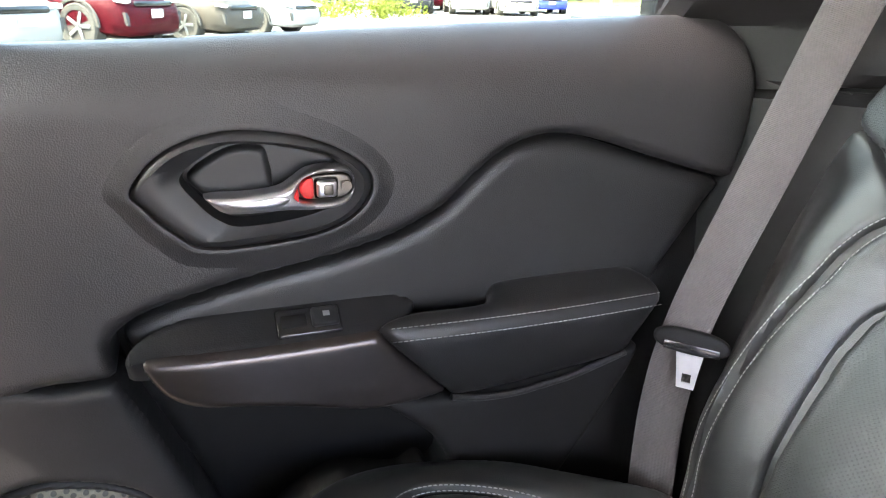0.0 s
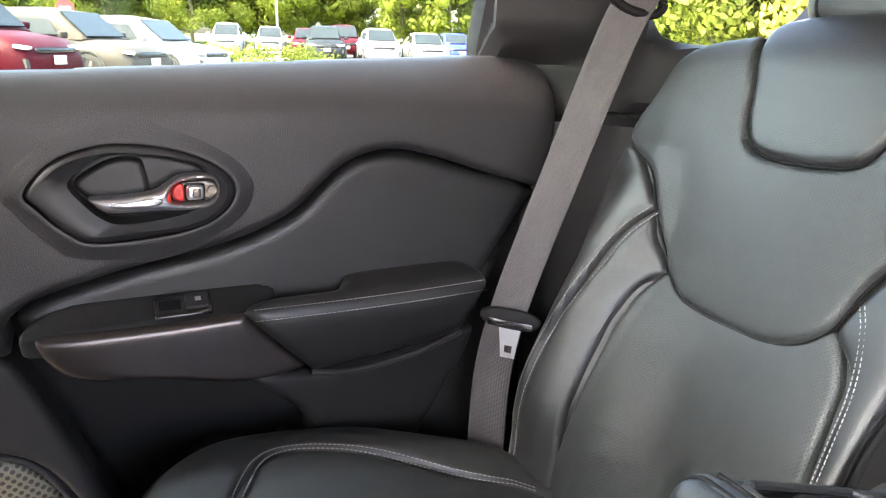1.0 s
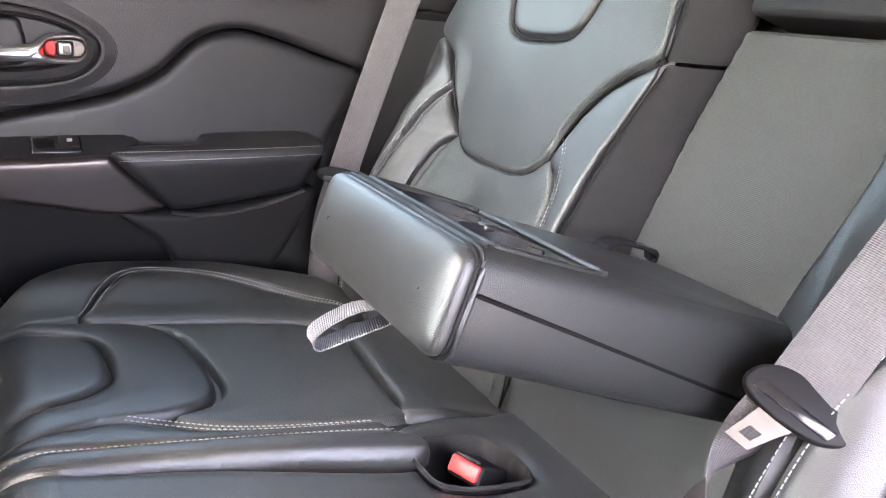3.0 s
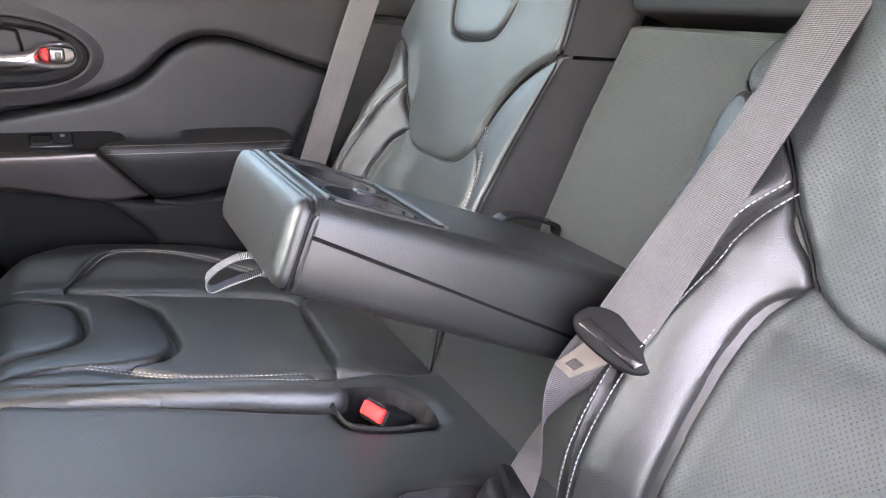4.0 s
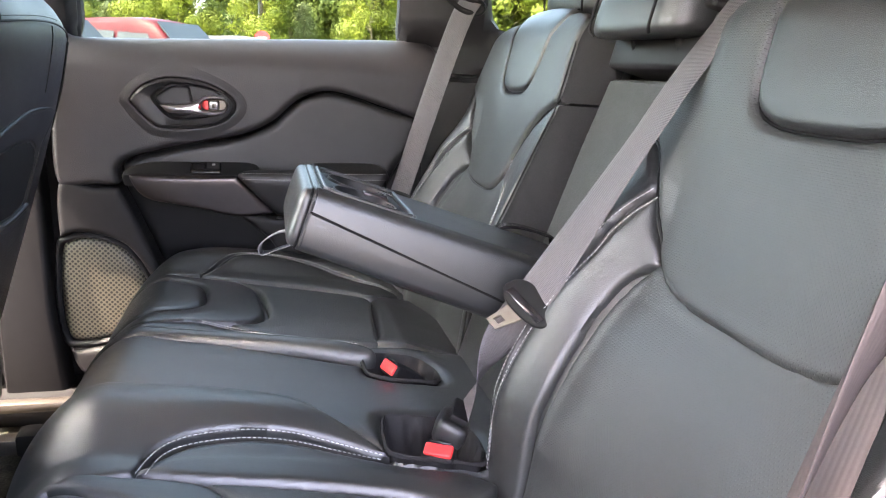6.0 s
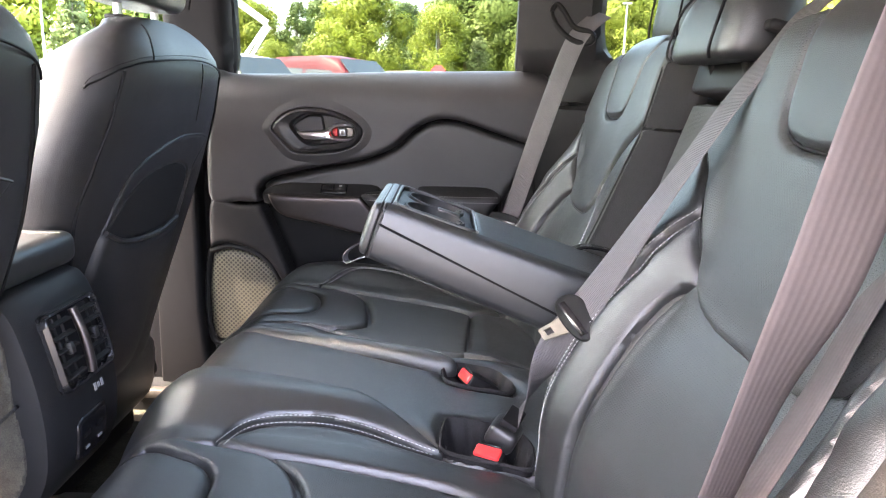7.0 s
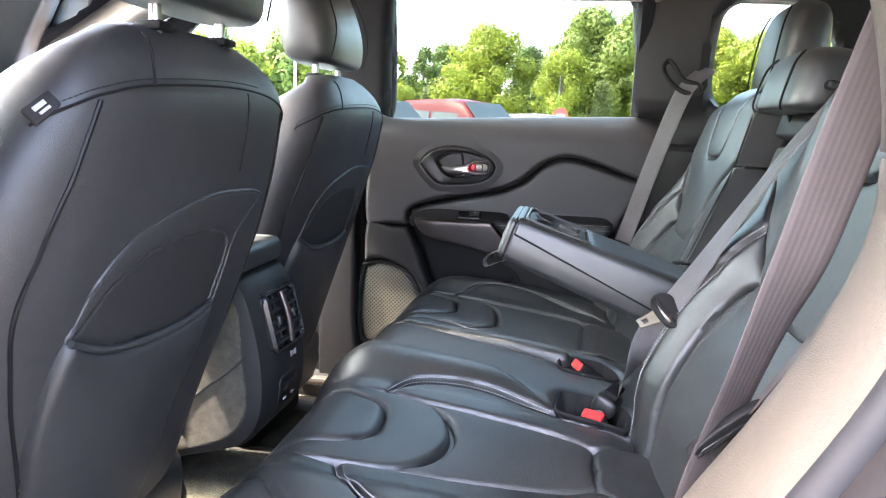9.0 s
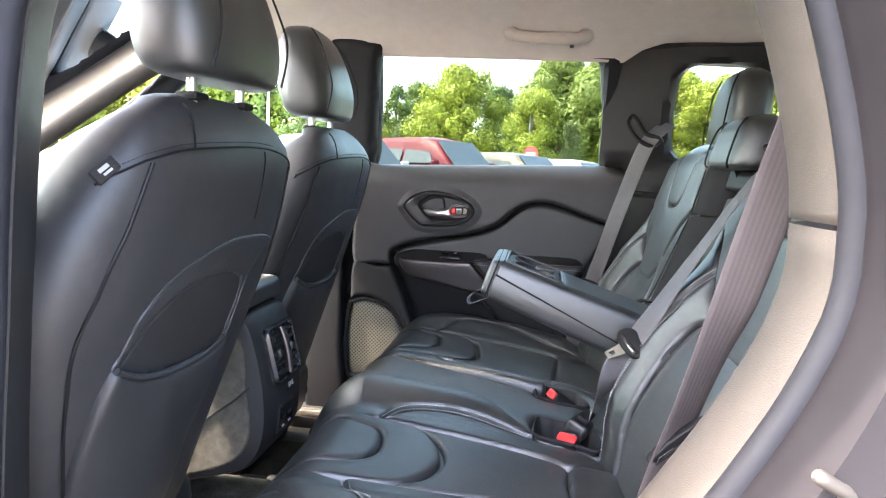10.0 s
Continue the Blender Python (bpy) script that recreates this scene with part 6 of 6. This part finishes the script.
def leaf_cloud(rng, clumps, per, size):
    vs, fs = [], []
    for c, r in clumps:
        for _ in range(int(per * (r / 1.2) ** 2)):
            d = rng.normal(size=3)
            d /= np.linalg.norm(d)
            p = np.array(c) + d * r * (0.55 + 0.5 * rng.random())
            a = rng.normal(size=3)
            a -= d * (a @ d) * 0.85
            a /= np.linalg.norm(a)
            b = np.cross(a, d + rng.normal(size=3) * 0.32)
            b /= np.linalg.norm(b) + 1e-9
            s = size * (0.6 + 0.8 * rng.random())
            k = len(vs)
            vs += [p - a * s, p + b * s * 0.55, p + a * s, p - b * s * 0.55]
            fs.append((k, k + 1, k + 2, k + 3))
    return vs, fs


def make_tree(seed, height, spread, conifer=False, mat=0, per=110, leaf=0.30, n=46):
    rng = np.random.default_rng(seed)
    t = thing("tree", (0, 0, 0), "tall conifer beyond the car park" if conifer else "leafy green tree beyond the car park", "tree", "trees behind the car park")
    trunk = tube(np.array([(0, 0, -0.2), (0.1, 0, height * 0.3), (0.0, 0.1, height * 0.65), (0.1, 0.1, height * 0.92)]), np.array([0.26, 0.2, 0.12, 0.03]) * height / 12, 8)
    limbs = [trunk]
    clumps = []
    for i in range(n):
        f = rng.random() ** 0.8
        if conifer:
            z = height * (0.10 + 0.88 * f)
            r = spread * (1 - f) * (0.5 + 0.6 * rng.random()) + 0.2
            cr = 0.55 + 0.6 * (1 - f)
        else:
            z = height * (0.16 + 0.80 * f)
            r = spread * math.sqrt(max(0.05, 1 - (2 * f - 0.8) ** 2 * 0.7)) * (0.35 + 0.65 * rng.random())
            cr = (0.9 + 0.9 * rng.random()) * height / 12
        a = rng.random() * 2 * math.pi
        c = (r * math.cos(a), r * math.sin(a), z)
        clumps.append((c, cr))
        if i % 4 == 0:
            limbs.append(tube(np.array([(0, 0, z * 0.7), (c[0] * 0.5, c[1] * 0.5, z * 0.88), c]), np.array([0.09, 0.06, 0.02]) * height / 12, 5))
    part("trunk", merged(*limbs), BARK, t)
    part("crown", leaf_cloud(rng, clumps, per, leaf * height / 12), LEAVES[mat], t, smooth=0)
    return t


protos = [make_tree(1, 12.5, 4.6, False, 0), make_tree(2, 13.5, 4.0, False, 1), make_tree(3, 12.0, 3.2, True, 3), make_tree(4, 11.0, 3.6, False, 0), make_tree(5, 16.0, 3.6, False, 1), make_tree(6, 14.0, 4.8, False, 2)]
protos += [make_tree(11, 11.2, 4.5, False, 0, 330, 0.17, 84), make_tree(12, 8.6, 2.5, False, 0, 420, 0.16, 60), make_tree(13, 14.5, 4.4, False, 1, 300, 0.17, 76), make_tree(14, 7.2, 1.9, True, 3, 420, 0.15, 44), make_tree(15, 11.5, 3.8, True, 2, 330, 0.16, 60), make_tree(16, 11.8, 4.6, False, 2, 260, 0.18, 60)]
rng = np.random.default_rng(7)


def polar(yaw, dist, z=0.0):
    """A place by its bearing from the doorway, in degrees to the left of straight across."""
    return (0.43 - dist * math.sin(radians(yaw)), -1.27 + dist * math.cos(radians(yaw)), z)


spots = [(6.4, 76, 6, 1.0), (0.7, 70, 7, 1.0), (-1.4, 84, 8, 0.98), (-5.2, 80, 8, 0.95), (-2.3, 72, 9, 0.85), (-7.2, 74, 7, 1.1), (11.2, 90, 10, 0.95), (12.8, 74, 7, 0.62), (3.2, 98, 11, 0.98), (9.4, 100, 11, 1.0), (14.5, 92, 6, 0.95), (-4.4, 80, 7, 0.55), (11.0, 78, 9, 0.75), (-10.0, 84, 6, 1.1), (-13.0, 80, 6, 1.0), (18.0, 84, 10, 1.0)]
for k in range(22):
    yaw = 20 + 2.2 * k + rng.uniform(-0.8, 0.8)
    spots.append((yaw, rng.uniform(70, 95), int(rng.integers(0, 6)), rng.uniform(0.75, 1.0)))
for k in range(32):
    yaw = -16 - 2.0 * k + rng.uniform(-0.8, 0.8)
    spots.append((yaw, rng.uniform(72, 98), int(rng.integers(0, 6)), rng.uniform(0.9, 1.15)))
for k in range(22):
    spots.append((60 - 6.0 * k + rng.uniform(-1, 1), rng.uniform(100, 118), (5, 1, 0)[k % 3], rng.uniform(0.62, 0.8)))
for k in range(10):
    spots.append((-46 - 4.0 * k + rng.uniform(-1, 1), rng.uniform(22, 30), (6, 7, 8)[k % 3], rng.uniform(0.6, 0.75)))
used = set()
for yaw, dist, which, sc in spots:
    m_ = Matrix.Translation(polar(yaw, dist)) @ Matrix.Rotation(rng.uniform(0, 6.28), 4, "Z")
    p_ = protos[which]
    if which not in used:
        used.add(which)
        p_.matrix_basis = m_ @ Matrix.Scale(sc, 4)
    else:
        c_ = copy_thing(p_, m_)
        c_.scale = (sc, sc, sc)
verge = part("grass_verge", grid_sheet(lambda u, w: (*polar(u, w)[:2], 0.05 + 0.012 * max(0, w - 66)), np.linspace(-80, 70, 60), np.linspace(64, 140, 12)), GRASS)
tagged(verge, "sunlit grass verge below the trees", "grass", kind="structure")

# a planted island between the rows
rngb = np.random.default_rng(11)
island = thing("planted_island", (5.9, 25.0, 0), "low sunlit green shrubs on a kerbed island", "shrubs")
part("kerb", rbox((4.6, 2.0, 0.30), 0.06, 2, pose(5.9, 25.0, 0.02, 0, 0, 8)), material("concrete_kerb", (0.45, 0.43, 0.40), 0.9, vary=0.1, scale=8), island)
bush = [((5.9 + rngb.uniform(-2.0, 2.0), 25.0 + rngb.uniform(-0.8, 0.8), 0.30 + rngb.uniform(0, 0.35)), 0.35) for _ in range(40)]
part("foliage", leaf_cloud(rngb, bush, 1000, 0.055), LEAVES[0], island, smooth=0)

CAR_GLASS = material("tinted_car_glass", (0.020, 0.026, 0.030), 0.12, vary=0.05, scale=4, spec=0.12)
TYRE = material("tyre_rubber", (0.045, 0.043, 0.04), 0.8, vary=0.1)
RIM = material("alloy_wheel", (0.35, 0.35, 0.36), 0.35, metal=0.8, vary=0.05)
LAMP = material("headlamp_glass", (0.7, 0.7, 0.72), 0.1, vary=0.03, coat=1.0)
PLATE = material("plate_plain", (0.6, 0.6, 0.6), 0.5, vary=0.03)


def car_paint(name, colour, metal=0.2):
    return material(name, colour, 0.45, metal=metal, vary=0.03, scale=5, spec=0.1)


def parked_car(at, heading, paint, label, height=1.66, length=4.6, sedan=False):
    """A parked car: nose along +x before it is turned."""
    car = thing("parked_car", (0, 0, 0), label, "car", "parked cars")
    L, H, W = length, height, 0.92
    xs = [-0.50, -0.495, -0.46, -0.36, -0.15, 0.10, 0.28, 0.42, 0.475, 0.50]
    top = [0.50, 0.60, 0.64, 0.66, 0.64, 0.62, 0.60, 0.55, 0.46, 0.36]
    low = [0.28, 0.20, 0.17, 0.16, 0.16, 0.16, 0.15, 0.14, 0.135, 0.18]
    wid = [0.70, 0.86, 0.94, 0.99, 1.0, 1.0, 0.99, 0.95, 0.86, 0.68]
    rings = []
    for x, t, l, w in zip(xs, top, low, wid):
        t, l, w = t * H, l * H, w * W
        rings.append([(x * L, s * w * a, l + (t - l) * b) for s, pts in ((1, [(0.75, 0.0), (0.96, 0.08), (1.0, 0.35), (1.0, 0.62), (0.96, 0.85), (0.84, 0.97), (0.45, 1.02)]), (-1, [(0.45, 1.02), (0.84, 0.97), (0.96, 0.85), (1.0, 0.62), (1.0, 0.35), (0.96, 0.08), (0.75, 0.0)])) for a, b in pts])
    body = part("body", loft(rings), paint, car, smooth=50)
    gx = [-0.485, -0.43, -0.30, -0.02, 0.12, 0.26] if not sedan else [-0.36, -0.25, -0.14, 0.02, 0.12, 0.26]
    gz = [0.62, 0.90, 0.985, 1.0, 0.955, 0.62]
    gw = [0.78, 0.72, 0.70, 0.71, 0.72, 0.82]
    rings = [[(x * L, s * w * W * a, H * (0.60 + (z - 0.60) * b)) for s, pts in ((1, [(1.06, 0.0), (1.02, 0.35), (0.97, 0.8), (0.85, 0.97), (0.4, 1.0)]), (-1, [(0.4, 1.0), (0.85, 0.97), (0.97, 0.8), (1.02, 0.35), (1.06, 0.0)])) for a, b in pts] for x, z, w in zip(gx, gz, gw)]
    cab = part("cabin", loft(rings), paint, car, smooth=50)
    for s in (1, -1):
        for x0, x1 in ((-0.27, -0.10), (-0.085, 0.085)) if not sedan else ((-0.16, -0.06), (-0.05, 0.09)):
            q = [(x0, 0.66), (x1 + (0.05 if x1 > 0 else 0), 0.66), (x1 - (0.02 if x1 > 0 else 0), 0.92), (x0 + 0.01, 0.92)]
            bm = slab([(x * L, z * H) for x, z in q], "y", s * (0.765 * W if s > 0 else 0.765 * W), s * 0.775 * W, 0)
            for v in bm.verts:
                v.co.y -= s * (v.co.z - 0.66 * H) * 0.30 - s * 0.028
            part("side_window", bm, CAR_GLASS, cab)
    scr = [[(0.262 * L - 0.005, -0.66, 0.645), (0.262 * L - 0.005, 0.66, 0.645)], [(0.134 * L, 0.60, 0.94), (0.134 * L, -0.60, 0.94)]]
    vs = [(x + 0.012, y * W * 1.05, z * H + 0.014) for row in scr for x, y, z in row]
    part("windscreen", (vs + [(x - 0.02, y, z - 0.02) for x, y, z in vs], [(0, 1, 2, 3), (4, 7, 6, 5), (0, 4, 5, 1), (1, 5, 6, 2), (2, 6, 7, 3), (3, 7, 4, 0)]), CAR_GLASS, cab, smooth=0)
    part("grille", rbox((0.05, 1.02, 0.10), 0.03, 2, pose(0.490 * L, 0, 0.435 * H, 0, -12, 0)), GLOSS, body)
    part("bumper_intake", rbox((0.05, 0.98, 0.17), 0.03, 2, pose(0.490 * L, 0, 0.265 * H)), TYRE, body)
    part("number_plate", rbox((0.02, 0.31, 0.15), 0.004, 1, pose(0.505 * L, 0, 0.345 * H)), PLATE, body, "plain pale number plate")
    for s in (1, -1):
        part("headlamp", rbox((0.24, 0.36, 0.065), 0.025, 3, pose(0.462 * L, s * 0.68 * W, 0.462 * H, 0, 8, -s * 26)), LAMP, body)
        part("corner_intake", slab([(s * 0.60 * W, 0.22 * H), (s * 0.80 * W, 0.24 * H), (s * 0.84 * W, 0.36 * H), (s * 0.78 * W, 0.36 * H)], "x", 0.455 * L, 0.492 * L, 0.012), TYRE, body)
        part("door_mirror", rbox((0.12, 0.20, 0.14), 0.04, 3, pose(0.20 * L, s * 1.06 * W, 0.66 * H)), paint, body)
        for x in (-0.30, 0.30):
            a = np.arange(28) * 2 * math.pi / 28
            r = 0.222 * H
            rings = [np.stack([x * L + rr * np.cos(a), np.full(28, s * y), r + rr * np.sin(a)], 1) for rr, y in ((r * 0.05, 0.965 * W), (r * 0.64, 0.965 * W), (r * 0.70, 1.005 * W), (r * 0.93, 1.015 * W), (r, 0.985 * W), (r, 0.72 * W), (r * 0.5, 0.70 * W))]
            wheel = part("wheel", loft(rings), TYRE, car)
            arch = [np.stack([x * L + rr * np.cos(a[:15]), np.full(15, s * y), r + rr * np.sin(a[:15])], 1) for rr, y in ((r * 1.03, 0.97 * W), (r * 1.06, 1.022 * W), (r * 1.18, 1.028 * W), (r * 1.21, 0.99 * W))]
            part("arch", (np.concatenate(arch), [(i * 15 + k, i * 15 + k + 1, (i + 1) * 15 + k + 1, (i + 1) * 15 + k) for i in range(3) for k in range(14)]), TYRE, body)
            bm = bmesh.new()
            for k in range(5):
                sp_ = rbox((r * 0.62, 0.02, r * 0.16), 0.006, 1, pose(x * L, s * 0.985 * W, r) @ Matrix.Rotation(k * 2 * math.pi / 5, 4, "Y") @ pose(r * 0.32, 0, 0))
                me = bpy.data.meshes.new("spoke")
                sp_.to_mesh(me)
                sp_.free()
                bm.from_mesh(me)
                bpy.data.meshes.remove(me)
            part("rim", bm, RIM, wheel)
    car.matrix_basis = Matrix.Translation(at) @ Matrix.Rotation(heading, 4, "Z")
    return car


CW, CR, CG, CK, CB = car_paint("white_paint", (0.26, 0.26, 0.26), 0), car_paint("red_paint", (0.045, 0.002, 0.005), 0.0), car_paint("grey_paint", (0.055, 0.048, 0.041), 0.0), car_paint("black_paint", (0.02, 0.022, 0.025)), car_paint("blue_paint", (0.03, 0.05, 0.40))
H1 = radians(-37)
parked_car((-3.75, 14.0, 0), H1, CW, "white parked car in the near row", 1.74)
parked_car((-2.08, 16.45, 0), H1, CR, "red parked car in the near row", 1.84, 4.8)
parked_car((-0.24, 18.2, 0), H1, CG, "grey parked car in the near row", 1.60)
parked_car((1.4, 20.2, 0), H1, CW, "white parked car beside the planted island", 1.52)
for x, y, paint, label, h, sed in ((10.9, 46.5, CW, "white parked car in the far row", 1.65, True), (7.9, 44, CW, "white pickup-like car in the far row", 1.75, False), (12.2, 43, CR, "red parked car in the far row", 1.6, False), (11.0, 35.6, CK, "black parked car in the far row", 1.65, False),
                                (13.5, 34.8, CW, "white parked car in the far row", 1.6, False), (15.4, 33.6, CW, "white low car in the far row", 1.45, True), (18.7, 37, CB, "blue parked car in the far row", 1.5, True), (13.6, 40.5, CR, "red parked car in the far row", 1.8, False)):
    parked_car((x, y, 0), radians(-104), paint, label, h, 4.6, sed)

POLE = material("painted_pole", (0.30, 0.30, 0.30), 0.5, vary=0.1)
PALE = material("pale_pole", (0.62, 0.58, 0.50), 0.7, vary=0.1)
SIGN = material("sign_red", (0.60, 0.03, 0.03), 0.5, vary=0.05)


def lamp_post(yaw, dist, height):
    x, y, _ = polar(yaw, dist)
    t = thing("lamp_post", (x, y, 0), "grey steel lamp post in the car park", "lamp post", "lamp posts")
    part("pole", tube(np.array([(x, y, 0), (x, y, height)]), np.array([0.10, 0.06]), 10), POLE, t)
    part("head", rbox((0.7, 0.3, 0.12), 0.04, 2, pose(x, y, height)), POLE, t)


lamp_post(20.9, 45, 9.0)
lamp_post(0.9, 70, 6.6)
lamp_post(-13.0, 60, 8.0)
lamp_post(28, 62, 9.0)
x, y, _ = polar(0.7, 62)
sg_ = thing("stop_sign", (x, y, 0), "red octagonal road sign on a post", "road sign")
part("post", tube(np.array([(x, y, 0), (x, y, 2.3)]), 0.04, 8), POLE, sg_)
part("plate", slab([(x + 0.62 * math.cos(radians(22.5 + 45 * k)), 2.6 + 0.62 * math.sin(radians(22.5 + 45 * k))) for k in range(8)], "y", y - 0.05, y - 0.01), SIGN, sg_)
part("lettering_bar", rbox((0.72, 0.012, 0.24), 0.003, 1, pose(x, y - 0.058, 2.6)), WHITE, sg_)
x, y, _ = polar(-29.5, 30)
pp = thing("utility_pole", (x, y, 0), "pale thick pole behind the cars", "pole")
part("shaft", tube(np.array([(x, y, 0), (x, y, 9)]), np.array([0.22, 0.16]), 12), PALE, pp)

# a white articulated boom standing behind the near row
BOOM = material("white_boom_paint", (0.55, 0.55, 0.55), 0.4, vary=0.08)
boom = thing("boom_lift", polar(16.5, 21), "white articulated boom lift behind the parked cars", "boom lift")
e0, e1, e2 = polar(15.95, 20, 1.96), polar(13.15, 20, 2.66), polar(17.2, 20, 3.60)
part("upper_arm", tube(np.array([e1, e2]), 0.09, 4), BOOM, boom)
for dz in (0.0, 0.20):
    part("lower_arm", tube(np.array([(e0[0] + dz, e0[1], e0[2] - 0.7), (e1[0] + dz * 0.3, e1[1], e1[2] - dz * 0.4)]), 0.055, 4), BOOM, boom)
bx, by, _ = polar(17.2, 20)
part("chassis", rbox((2.2, 1.6, 0.9), 0.08, 2, pose(bx, by, 0.75)), BOOM, boom)
for sx in (-0.8, 0.8):
    for sy in (-0.7, 0.7):
        part("wheel", tube(np.array([(bx + sx, by + sy - 0.12, 0.4), (bx + sx, by + sy + 0.12, 0.4)]), 0.4, 18), TYRE, boom)
